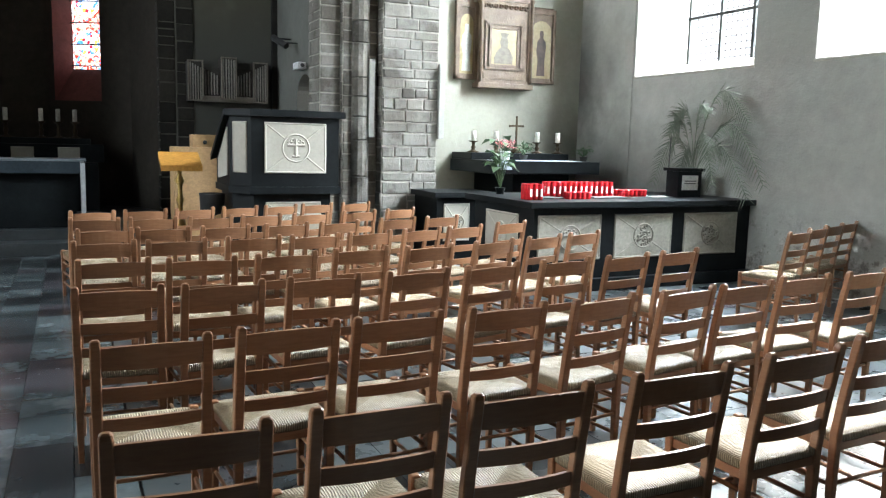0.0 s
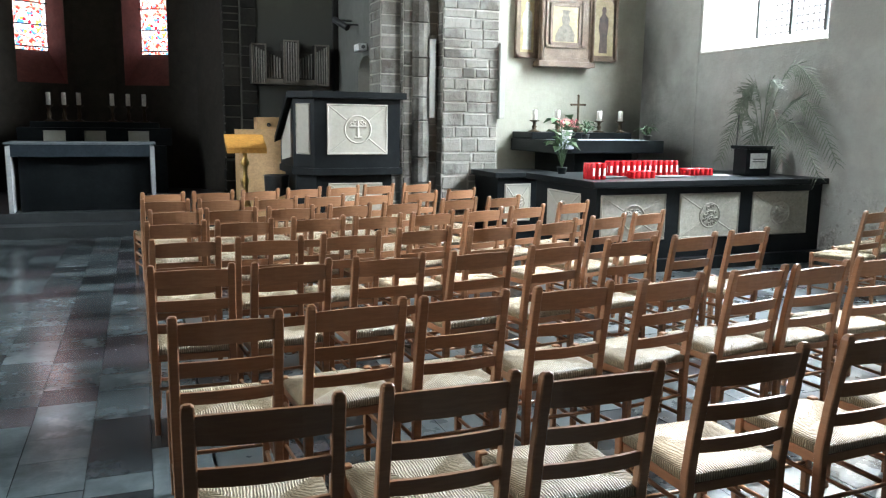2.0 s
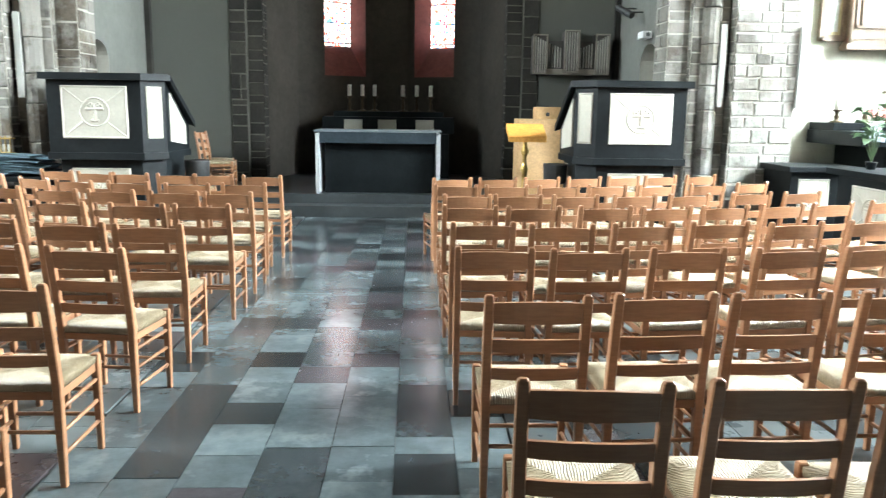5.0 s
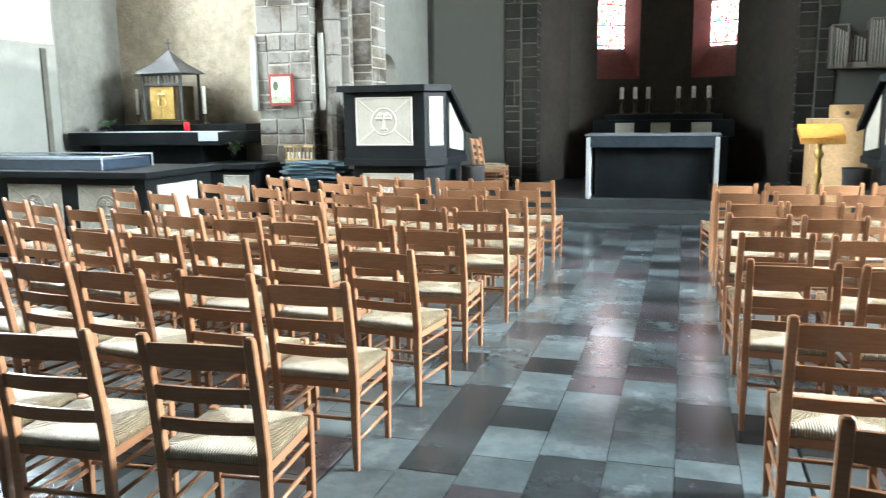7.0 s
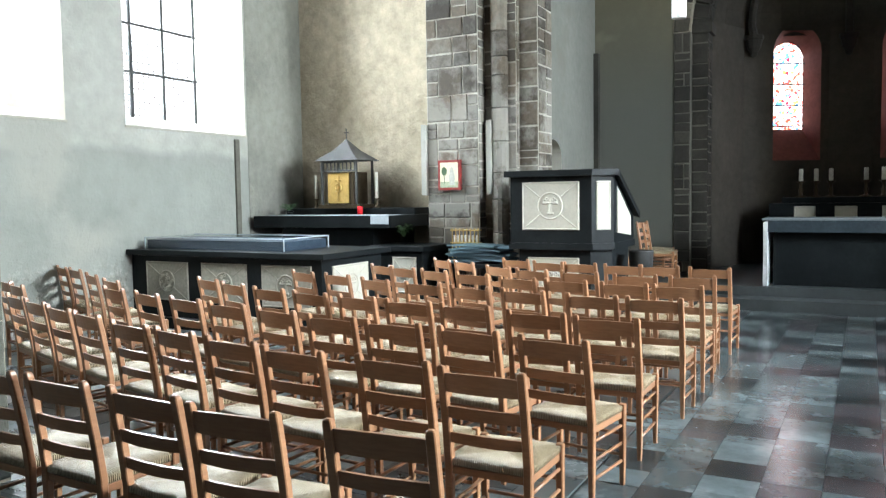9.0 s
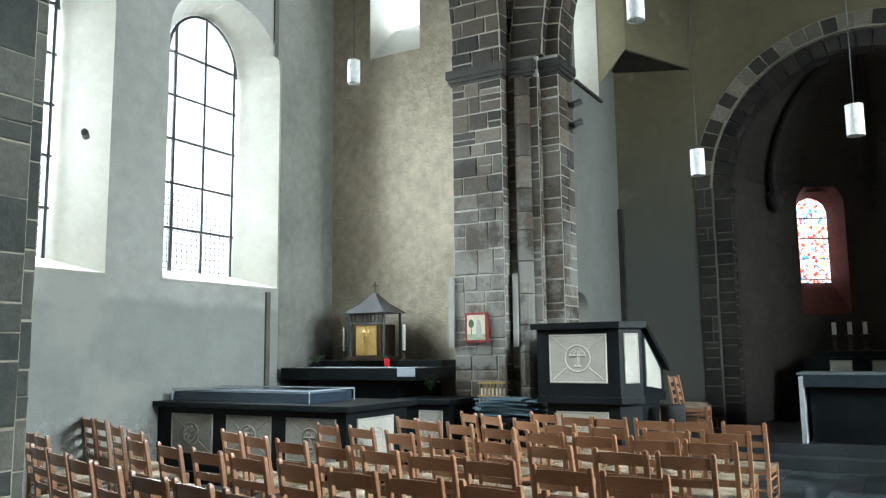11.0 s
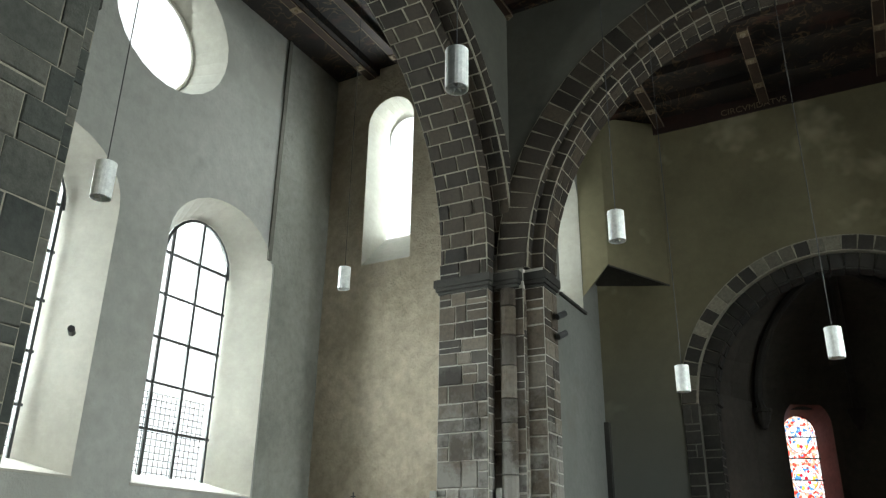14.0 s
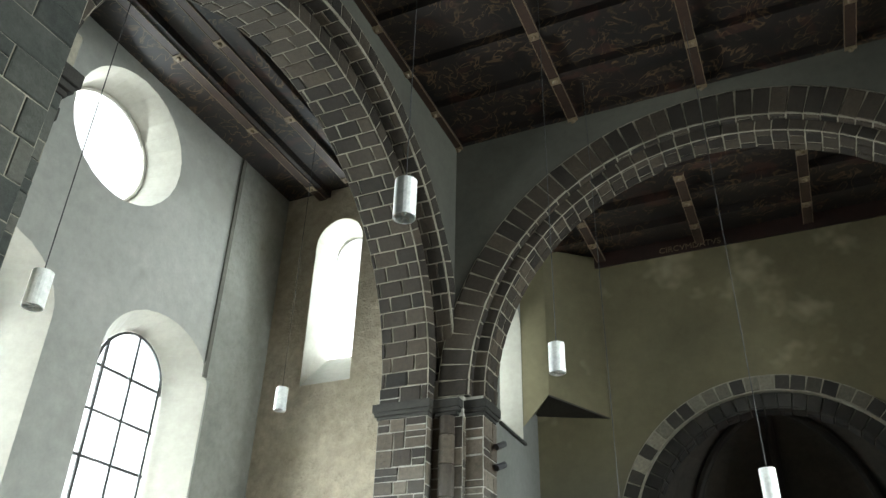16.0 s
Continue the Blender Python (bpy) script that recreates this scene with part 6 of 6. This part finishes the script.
part("lettering", bm, INK, note)


# red votive candles in rows on the chest
def votive(name_group):
    v = thing("votive_candle", "red glass votive candle with a white label", "candle", name_group)
    bm = B()
    lathe(bm, [(0.028, 0), (0.031, 0.01), (0.031, 0.15), (0.026, 0.165), (0.027, 0.175)], 10)
    part("glass", bm, RED_GLASS, v, smooth=True)
    bm = B()
    box(bm, -0.012, 0.012, -0.033, -0.030, 0.04, 0.12)
    part("paper_label", bm, PAPER, v)
    return v


v0 = votive("votive candles on the chest")
spots = [(5.02 + 0.075 * i, 7.86 + 0.07 * j) for j in range(2) for i in range(13)]
spots += [(4.50 + 0.066 * i, 7.40 + 0.066 * j) for j in range(3) for i in range(3)]
for k, (x, y) in enumerate(spots):
    m_ = pose(x, y, 1.0, 0, 0, (k * 37) % 25 - 12)
    if k == 0:
        v0.matrix_basis = m_
    else:
        copy_thing(v0, m_)
bm = B()
lathe(bm, [(0.028, 0), (0.03, 0.008), (0.03, 0.075), (0.027, 0.082), (0.026, 0.07)], 10)
s0 = thing("small_votive", "short red glass votive candle", "candle", "small votive candles on the chest")
part("glass", bm, RED_GLASS, s0, smooth=True)
spots = [(5.05 + 0.066 * i, 7.46 + 0.066 * j) for j in range(2) for i in range(5)] + [(6.06 + 0.066 * i, 7.80 + 0.066 * j) for j in range(3) for i in range(6)]
for k, (x, y) in enumerate(spots):
    if k == 0:
        s0.matrix_basis = pose(x, y, 1.0)
    else:
        copy_thing(s0, pose(x, y, 1.0))
tr = thing("candle_tray", "dark metal tray with white paper under the candles", "tray")
bm = B()
box(bm, 4.72, 5.02, 7.50, 7.80, 1.0, 1.012)
part("tray", bm, IRON, tr)
bm = B()
box(bm, 5.45, 5.95, 7.50, 7.74, 1.0, 1.012)
part("tray", bm, IRON, tr)
bm = B()
box(bm, 6.46, 6.72, 7.66, 7.86, 1.0, 1.004)
box(bm, 5.80, 5.96, 7.78, 7.90, 1.0, 1.004)
part("paper", bm, PAPER, tr)

# triptych on the right east wall
tp = thing("triptych", "carved oak triptych with gold-ground painted panels", "triptych")


def tri_wing(a0, a1, z0, z1, depth, name, fig):
    g = Face((a0, YE, 0), (1, 0, 0), (0, -1, 0))
    w = a1 - a0
    bm = B()
    g.box(bm, 0, w, z0, z1, 0, depth)
    g.box(bm, 0, w, z1, z1 + 0.08, 0, depth + 0.025)
    for k in range(int(w / 0.06)):
        g.box(bm, k * 0.06 + 0.012, k * 0.06 + 0.048, z1 + 0.08, z1 + 0.105, 0.01, depth)
    for aa in (0.0, w - 0.05):
        g.box(bm, aa, aa + 0.05, z0, z1, depth, depth + 0.025)
    g.box(bm, 0, w, z0, z0 + 0.05, depth, depth + 0.025)
    wing = part(name, bm, CARVED, tp)
    h = Face(g.at(0, 0, depth + 0.003), g.u, g.n)
    if fig == "centre":
        bm = B()
        h.box(bm, 0.19, w - 0.25, z0 + 0.28, z0 + 0.80, 0, 0.012)
        pic = part("picture", bm, ICON_GOLD, wing, "gold-ground picture")
        bm = B()
        for q, d in ((0.0, 0.028), (0.07, 0.020)):
            h.box(bm, 0.15 - q, 0.19 - q, z0 + 0.24 - q * 0.5, z0 + 0.84 + q, 0, d)
            h.box(bm, w - 0.25 + q, w - 0.21 + q, z0 + 0.24 - q * 0.5, z0 + 0.84 + q, 0, d)
            h.box(bm, 0.15 - q, w - 0.21 + q, z0 + 0.24 - q * 0.5, z0 + 0.28 - q * 0.5, 0, d)
            h.box(bm, 0.15 - q, w - 0.21 + q, z0 + 0.80 + q, z0 + 0.84 + q, 0, d)
        h.box(bm, 0.06, w - 0.06, z0 + 0.06, z0 + 0.17, 0, 0.018)
        part("moulding", bm, CARVED, wing)
        for k in range(9):
            bm = B()
            h.ring(bm, 0.09 + k * (w - 0.18) / 8, z1 - 0.08, 0.012, 0.04, 0.02, 10)
            part("rosette", bm, CARVED, wing)
        k = Face(h.at(0, 0, 0.013), g.u, g.n)
        bm = B()
        cx = w / 2
        cx, cz = w / 2 - 0.03, z0 + 0.28
        pts = [(-0.17, 0.01), (0.15, 0.01), (0.16, 0.12), (0.10, 0.22), (0.06, 0.26), (0.075, 0.34), (0.05, 0.41), (0.085, 0.47), (-0.075, 0.47), (-0.05, 0.41), (-0.075, 0.33), (-0.05, 0.26), (-0.12, 0.20), (-0.17, 0.10)]
        bm.faces.new([bm.verts.new(k.at(cx + a, cz + b, 0.004)) for a, b in pts])
        part("figure", bm, ICON_BUST, pic)
    else:
        bm = B()
        pts = arched(0.07, w - 0.07, z0 + 0.08, z1 - 0.26, 0.16, 8)
        bm.faces.new([bm.verts.new(h.at(a, b, 0.004)) for a, b in pts])
        pic = part("picture", bm, ICON_GOLD, wing, "gold-ground picture")
        bm = B()
        cx = w / 2
        pts = [(-0.075, 0.12), (0.075, 0.12), (0.065, 0.35), (0.085, 0.55), (0.075, 0.65), (0.03, 0.70), (0.04, 0.76), (0.025, 0.81), (-0.025, 0.81), (-0.04, 0.76), (-0.03, 0.70), (-0.075, 0.64), (-0.09, 0.5), (-0.06, 0.35)]
        bm.faces.new([bm.verts.new(h.at(cx + a, z0 + b, 0.008)) for a, b in pts])
        part("figure", bm, ICON_ROBE if fig == "pale" else ICON_DARK, pic)


tri_wing(5.24, 5.60, 2.56, 3.62, 0.05, "left_wing", "pale")
tri_wing(5.60, 6.48, 2.52, 3.74, 0.14, "centre_panel", "centre")
tri_wing(6.48, 6.98, 2.56, 3.62, 0.05, "right_wing", "dark")
bm = B()
box(bm, 5.56, 6.52, YE - 0.20, YE - 0.001, 2.44, 2.52, 0.012)
part("ledge", bm, CARVED, tp)
for x in (5.60, 6.48):
    bm = B()
    lathe(bm, [(0.03, 0), (0.025, 1.2), (0.045, 1.24), (0.02, 1.28), (0.035, 1.33), (0.004, 1.42)], 8, (x, YE - 0.17, 2.53))
    part("pinnacle", bm, CARVED, tp, smooth=True)

# icon and pale strips on the piers
ic = thing("icon", "small painted icon in a red frame on the stone pier", "icon")
g = Face((-5.94, 10.235, 1.72), (1, 0, 0), (0, -1, 0))
bm = B()
g.box(bm, 0, 0.36, 0, 0.43, 0, 0.045)
part("frame", bm, ICON_RED, ic)
bm = B()
g.box(bm, 0.035, 0.325, 0.035, 0.395, 0.045, 0.05)
pic = part("picture", bm, surface("icon_ground", (0.55, 0.49, 0.34), (0.66, 0.60, 0.44), 8.0, 40.0, 0.5, relief=0.0), ic, "pale cream picture")
bm = B()
g.box(bm, 0.036, 0.324, 0.036, 0.12, 0.05, 0.0515)
part("meadow", bm, surface("icon_meadow", (0.22, 0.27, 0.17), (0.40, 0.42, 0.30), 30.0, 60.0, 0.6, relief=0.0), pic)
bm = B()
bm.faces.new([bm.verts.new(g.at(0.105 + 0.045 * math.cos(k * 0.628), 0.27 + 0.065 * math.sin(k * 0.628), 0.0525)) for k in range(10)])
bm.faces.new([bm.verts.new(g.at(a_, b_, 0.0525)) for a_, b_ in ((0.098, 0.10), (0.112, 0.10), (0.110, 0.21), (0.100, 0.21))])
part("tree", bm, LEAF, pic)
bm = B()
bm.faces.new([bm.verts.new(g.at(a_, b_, 0.0535)) for a_, b_ in ((0.19, 0.07), (0.27, 0.07), (0.275, 0.20), (0.25, 0.30), (0.235, 0.34), (0.215, 0.34), (0.20, 0.29), (0.18, 0.19))])
part("figure", bm, ICON_ROBE, pic)
for left in (True, False):
    f = (lambda x: x) if left else mx
    for x, z0, z1 in ((-6.19, 1.65, 2.68), (-5.20, 1.65, 2.70)):
        st = thing("wall_strip", "pale grey vertical strip fixed to the pier", "strip", "pale strips on the piers")
        bm = B()
        y = 10.23 if x < -6 else 10.36
        box(bm, f(x) - 0.04, f(x) + 0.04, y - 0.02, y + 0.13, z0, z1, 0.006)
        part("strip", bm, PLASTER, st)

# glass case on the left chest
gc = thing("glass_case", "low glass display case with blue lining", "display case")
bm = B()
box(bm, -8.85, -6.52, 7.40, 8.28, 1.002, 1.15)
part("glass", bm, PANE, gc).visible_shadow = False
bm = B()
box(bm, -8.83, -6.54, 7.42, 8.26, 1.001, 1.12, 0.01)
part("lining", bm, surface("navy_lining", (0.010, 0.022, 0.040), (0.022, 0.042, 0.070), 3.0, 40.0, 0.8, relief=0.2), gc, "dark blue lining")
bm = B()
for x, y in ((-8.85, 7.40), (-6.52, 7.40), (-6.52, 8.28)):
    box(bm, x - 0.006, x + 0.006, y - 0.006, y + 0.006, 1.0, 1.156)
box(bm, -8.85, -6.52, 7.394, 7.406, 1.146, 1.158)
box(bm, -6.526, -6.514, 7.40, 8.28, 1.146, 1.158)
box(bm, -8.85, -6.52, 8.274, 8.286, 1.146, 1.158)
part("edge", bm, LINEN, gc, "pale metal edging")

# bench with folded blue cushions, and a brass rack
be = thing("bench", "low dark bench by the pier", "bench")
bm = B()
box(bm, -5.72, -4.62, 9.55, 10.16, 0.66, 0.72, 0.01)
part("seat", bm, BLACKWOOD, be)
for x in (-5.5, -4.67):
    bm = B()
    box(bm, x - 0.03, x + 0.03, 9.58, 10.12, 0.0, 0.66)
    part("leg", bm, BLACKWOOD, be)
crng = random.Random(3)
for i in range(8):
    cu = thing("cushion", "flat dark blue cushion in an untidy stack", "cushion", "stack of blue cushions")
    bm = B()
    L = crng.uniform(0.38, 0.47)
    rows = []
    for j in range(7):           # a slack pad that sags at its ends
        u = -1 + j / 3
        z = 0.016 - 0.020 * u * u * crng.uniform(0.3, 1.0)
        rows.append([bm.verts.new((u * L, y, z + dz)) for y, dz in ((-0.19, 0.004), (-0.17, 0.027), (0.17, 0.027), (0.19, 0.004))])
    for p, q in zip(rows, rows[1:]):
        for k in range(4):
            bm.faces.new((p[k], p[(k + 1) % 4], q[(k + 1) % 4], q[k]))
    bm.faces.new(rows[0])
    bm.faces.new(rows[-1][::-1])
    part("cover", bm, BLUECLOTH, cu)
    cu.matrix_basis = pose(-5.06 + crng.uniform(-0.07, 0.07), 9.76, 0.725 + i * 0.030, 0, crng.uniform(-2, 2), crng.uniform(-9, 9))
ra = thing("brass_rack", "small polished brass candle rack behind the cushions", "candle rack")
bm = B()
for z in (0.72, 0.96, 1.14):
    box(bm, -5.67, -5.22, 10.02, 10.14, z, z + 0.018, 0.004)
part("shelf", bm, BRASS, ra)
for i in range(8):
    bm = B()
    bar(bm, (-5.65 + i * 0.0585, 10.05, 0.738), (-5.65 + i * 0.0585, 10.05, 1.18), 0.007, 8)
    part("spike", bm, BRASS, ra)
for i in range(7):
    bm = B()
    lathe(bm, [(0.020, 0.0), (0.022, 0.01), (0.022, 0.09), (0.018, 0.1)], 10, (-5.62 + i * 0.0585, 10.08, 0.978))
    part("candle", bm, WAX, ra, "white candle", smooth=True)

# ---------------- the choir ----------------
al = thing("altar_table", "free-standing altar with white end slabs and a dark front", "altar")
bm = B()
box(bm, -1.74, 0.17, 11.94, 12.80, 1.224, 1.25, 0.006)
part("table_slab", bm, surface("altar_cloth", (0.075, 0.090, 0.102), (0.12, 0.138, 0.15), 3.0, 60.0, 0.85, relief=0.3), al, "blue-grey cloth on the table slab")
bm = B()
box(bm, -1.66, 0.09, 11.95, 12.76, 1.06, 1.223)
part("apron", bm, surface("altar_apron", (0.012, 0.019, 0.025), (0.021, 0.029, 0.036), 3, 30, 0.8, relief=0.2, spec=0.2), al, "dark blue-grey apron")
for x in (-1.72, 0.09):
    bm = B()
    box(bm, x, x + 0.06, 11.95, 12.78, 0.30, 1.20, 0.006)
    part("end_slab", bm, surface("end_slab_stone", (0.33, 0.34, 0.35), (0.42, 0.43, 0.43), 2.0, 30.0, 0.6, relief=0.1) if x < -1 else bpy.data.materials["end_slab_stone"], al, "white end slab")
bm = B()
box(bm, -1.60, 0.03, 12.15, 12.70, 0.30, 1.06)
part("body", bm, BLACKWOOD, al)

ha = thing("high_altar", "black high altar with a stepped shelf against the apse", "altar")
bm = B()
box(bm, -1.85, 0.40, 14.75, 15.85, 0.30, 1.12, 0.01)
part("base", bm, BLACKWOOD, ha)
bm = B()
box(bm, -1.95, 0.50, 14.95, 15.9, 1.12, 1.42, 0.01)
part("retable", bm, BLACKWOOD, ha)
bm = B()
box(bm, -1.75, 0.30, 15.0, 15.9, 1.42, 1.52, 0.01)
part("shelf", bm, BLACKWOOD, ha)
for x in (-1.55, -0.92, -0.22):
    relief_panel(ha, Face((x, 14.95, 1.17), (1, 0, 0), (0, -1, 0)), 0.34, 0.2, 3)
for x in (-1.46, -1.22, -0.99, -0.46, -0.20, 0.06):
    candle(x, 15.15, 1.52, 0.21, 0.036, 0.28, BRONZE, "white candle on a tall brass candlestick", "candles of the high altar")

le = thing("lectern", "gilded brass lectern with a turned column", "lectern")
bm = B()
lathe(bm, [(0.20, 0), (0.20, 0.03), (0.12, 0.07), (0.05, 0.14), (0.035, 0.30), (0.06, 0.40), (0.07, 0.48), (0.035, 0.58), (0.03, 0.74), (0.055, 0.80), (0.03, 0.86), (0.03, 0.98), (0.06, 1.04), (0.03, 1.10), (0.03, 1.18)], 16, (1.22, 10.5, 0))
part("column", bm, BRASS, le, smooth=True)
bm = B()
vs = []
for y, z in ((10.28, 1.17), (10.66, 1.33), (10.66, 1.40), (10.28, 1.24)):
    vs.append([bm.verts.new((x, y, z)) for x in (0.98, 1.47)])
for a, b in zip(vs, vs[1:] + vs[:1]):
    bm.faces.new((a[0], a[1], b[1], b[0]))
for k in (0, 1):
    bm.faces.new([r[k] for r in vs])
part("desk", bm, surface("orange_cloth", (0.46, 0.20, 0.03), (0.58, 0.29, 0.06), 5, 30, 0.55, relief=0.2), le, "orange-gold cloth over the desk")

co = thing("organ_console", "pale plywood back of an organ console", "console")
bm = B()
box(bm, 1.30, 2.04, 11.85, 12.35, 0.16, 1.45, 0.01)
part("case", bm, PALEWOOD, co)
bm = B()
box(bm, 1.58, 1.95, 11.95, 12.30, 1.45, 1.63, 0.01)
part("music_desk", bm, PALEWOOD, co)
for a, b in (((1.75, 11.94, 1.52), 0.03),):
    bm = B()
    bmesh.ops.create_uvsphere(bm, u_segments=10, v_segments=8, radius=b, matrix=Matrix.Translation(a))
    part("knob", bm, IRON, co, smooth=True)

og = thing("pipe_organ", "small wall organ with narrow pipes in pale frames", "organ")
bm = B()
box(bm, 1.93, 2.74, 13.34, 13.58, 2.17, 2.26, 0.006)
part("bottom_board", bm, ORGAN_FRAME, og)
for x0, x1, y, z0, za, zb in ((1.70, 1.94, 13.28, 2.17, 2.81, 2.81), (1.94, 2.21, 13.34, 2.26, 2.72, 2.62), (2.21, 2.46, 13.24, 2.20, 2.88, 2.88), (2.46, 2.73, 13.34, 2.26, 2.62, 2.72), (2.73, 2.97, 13.28, 2.17, 2.83, 2.83)):
    bm = B()
    box(bm, x0 + 0.005, x1 - 0.005, y + 0.03, 13.59, z0, max(za, zb) - 0.01)
    case = part("case", bm, GREYWOOD, og)
    tower = za == zb
    if tower:
        bm = B()
        for a, b, c_, d in ((x0, x0 + 0.022, z0, za), (x1 - 0.022, x1, z0, za), (x0, x1, za - 0.022, za), (x0, x1, z0, z0 + 0.022)):
            box(bm, a, b, y, y + 0.04, c_, d)
        part("frame", bm, ORGAN_FRAME, case)
    for i in range(5):
        t = (i + 0.5) / 5
        x = x0 + 0.022 + (x1 - x0 - 0.044) * t
        top = (za + (zb - za) * t) - (0.035 + (0.02 * i if tower and x0 < 2.0 else (0.02 * (4 - i) if tower and x0 > 2.6 else 0.0)))
        bm = B()
        bar(bm, (x, y + 0.022, z0 + 0.02), (x, y + 0.022, top), 0.011, 8)
        part("pipe", bm, TIN, case, smooth=True)

for x, y, z in ((-4.50, 10.95, 5.27), (-4.50, 10.95, 4.96), (3.05, 12.6, 3.15), (3.05, 12.2, 3.05)):
    sp_ = thing("spotlight", "small black spotlight on a bracket", "spotlight", "spotlights")
    s = 1 if x < 0 else -1
    bm = B()
    bar(bm, (x - 0.02 * s if x < 0 else mx(CHX), y, z), (x + 0.10 * s, y, z), 0.012, 6)
    part("bracket", bm, IRON, sp_)
    bm = B()
    bar(bm, (x + 0.06 * s, y - 0.08, z - 0.06), (x + 0.14 * s, y + 0.05, z + 0.02), 0.05, 10)
    part("head", bm, IRON, sp_)


wc = thing("wall_camera", "small white camera housing on the choir wall", "camera")
bm = B()
box(bm, 3.02, 3.15, 11.56, 11.86, 2.62, 2.72, 0.015)
part("housing", bm, WHITE, wc)
bm = B()
bar(bm, (3.14, 11.75, 2.67), (mx(CHX), 11.75, 2.67), 0.02, 8)
part("bracket", bm, IRON, wc)
bm = B()
bar(bm, (3.085, 11.562, 2.67), (3.085, 11.545, 2.67), 0.03, 12)
part("lens", bm, INK, wc)


# ---------------- pendant lamps ----------------
def pendant(x, y, ztop, roof):
    p = thing("pendant_lamp", "white cylindrical pendant lamp on a thin cable", "lamp", "pendant lamps")
    bm = B()
    bar(bm, (x, y, ztop), (x, y, roof), 0.005, 6)
    part("cable", bm, IRON, p)
    bm = B()
    r, h = 0.085, 0.32
    seg = 20
    rings = []
    for rad, z in ((0.02, 0.0), (r, 0.0), (r, -h), (r - 0.008, -h), (r - 0.012, -h + 0.05), (0.0, -h + 0.06)):
        rings.append([bm.verts.new((x + rad * math.cos(6.2832 * i / seg), y + rad * math.sin(6.2832 * i / seg), ztop + z)) for i in range(seg)])
    for a, b in zip(rings, rings[1:]):
        for i in range(seg):
            bm.faces.new((a[i], a[(i + 1) % seg], b[(i + 1) % seg], b[i]))
    part("shade", bm, LAMP_WHITE, p, smooth=False)
    bm = B()
    for k in range(4):           # crossed blades in the mouth
        a = math.pi * k / 4
        d = Vector((math.cos(a), math.sin(a), 0)) * (r - 0.012)
        n = Vector((-math.sin(a), math.cos(a), 0)) * 0.002
        vs = [bm.verts.new(Vector((x, y, ztop + z)) + e * d + g * n) for z in (-h + 0.012, -h + 0.05) for e, g in ((-1, -1), (1, -1), (1, 1), (-1, 1))]
        for q in ((0, 1, 2, 3), (4, 5, 6, 7), (0, 1, 5, 4), (1, 2, 6, 5), (2, 3, 7, 6), (3, 0, 4, 7)):
            bm.faces.new([vs[i] for i in q])
    part("louvre", bm, LAMP_WHITE, p, "white louvre blades")


for x, y, z, roof in ((-6.73, 8.54, 5.61, CEIL), (-2.42, 7.29, 5.07, CEIL), (-2.45, 9.82, 4.02, CEIL), (-0.68, 8.9, 4.04, CEIL), (-2.62, 4.2, 5.13, CEIL), (-5.67, 3.74, 4.75, 8.6)):
    pendant(x, y, z, roof)

# ---------------- painted ceiling trim ----------------
def ribs(parent_name, xs, ys, z, along_y, x0, x1, y0, y1):
    roof = bpy.data.objects[parent_name]
    bm = B()
    for x in xs:
        box(bm, x - 0.085, x + 0.085, y0, y1, z - 0.03, z + 0.02)
    part("rib", bm, CEIL_RIB, roof)
    bm = B()
    for x in xs:
        for e in (-0.08, 0.08):
            box(bm, x + e - 0.005, x + e + 0.005, y0, y1, z - 0.036, z - 0.03)
    part("rib_edge", bm, CEIL_GOLD, roof)
    bm = B()
    for x in xs:
        for y in ys:
            box(bm, x - 0.088, x + 0.088, y - 0.075, y + 0.075, z - 0.055, z - 0.036, 0.012)
            bmesh.ops.create_uvsphere(bm, u_segments=8, v_segments=5, radius=0.045, matrix=Matrix.Translation((x, y, z - 0.055)))
    part("boss", bm, CEIL_GOLD, roof)


ribs("ceiling_crossing", [-2.81 - 2.15, -2.81, -0.66, 1.55, 3.3], [2.0 + 8.46 * i / 8 for i in range(9)], CEIL - 0.165, True, 0, 0, 2.0, 10.46)
ribs("ceiling_left", [-8.15, -7.35, -6.55], [2.7 + 1.95 * i for i in range(5)], CEIL - 0.16, True, 0, 0, 2.0, YE)
ribs("ceiling_choir", [-3.2, -1.3, 0.6, 2.4], [11.3 + 2.4 * i / 3 for i in range(4)], 9.77 - 0.165, True, 0, 0, PYB + 0.1, CHY)
cv = bpy.data.curves.new("inscription", "FONT")
cv.body, cv.size, cv.extrude, cv.align_x = "CIRCVMDATVS", 0.17, 0.002, "CENTER"
tx = new("inscription", cv)
tx.matrix_basis = pose(-1.5, CHY - 0.034, 9.51, 90, 0, 0)
bm = B()
box(bm, CHX, mx(CHX), CHY - 0.03, CHY + 0.02, 9.455, 9.77)
part("trim_choir", bm, CEIL_RED)["kind"] = "structure"
cv.materials.append(CEIL_GOLD)
tagged(tx, "worn gilt painted inscription under the choir ceiling", "inscription")

# dark stands at the feet of the ambos
for x, y in ((-2.88, 9.75), (1.50, 9.75)):
    st = thing("plant_stand", "black round metal stand beside the ambo", "stand", "black stands")
    bm = B()
    lathe(bm, [(0.12, 0), (0.12, 0.02), (0.03, 0.05), (0.03, 0.66), (0.14, 0.70), (0.15, 0.92), (0.155, 0.93), (0.13, 0.90)], 16, (x, y, 0))
    part("stand", bm, IRON, st, smooth=True)
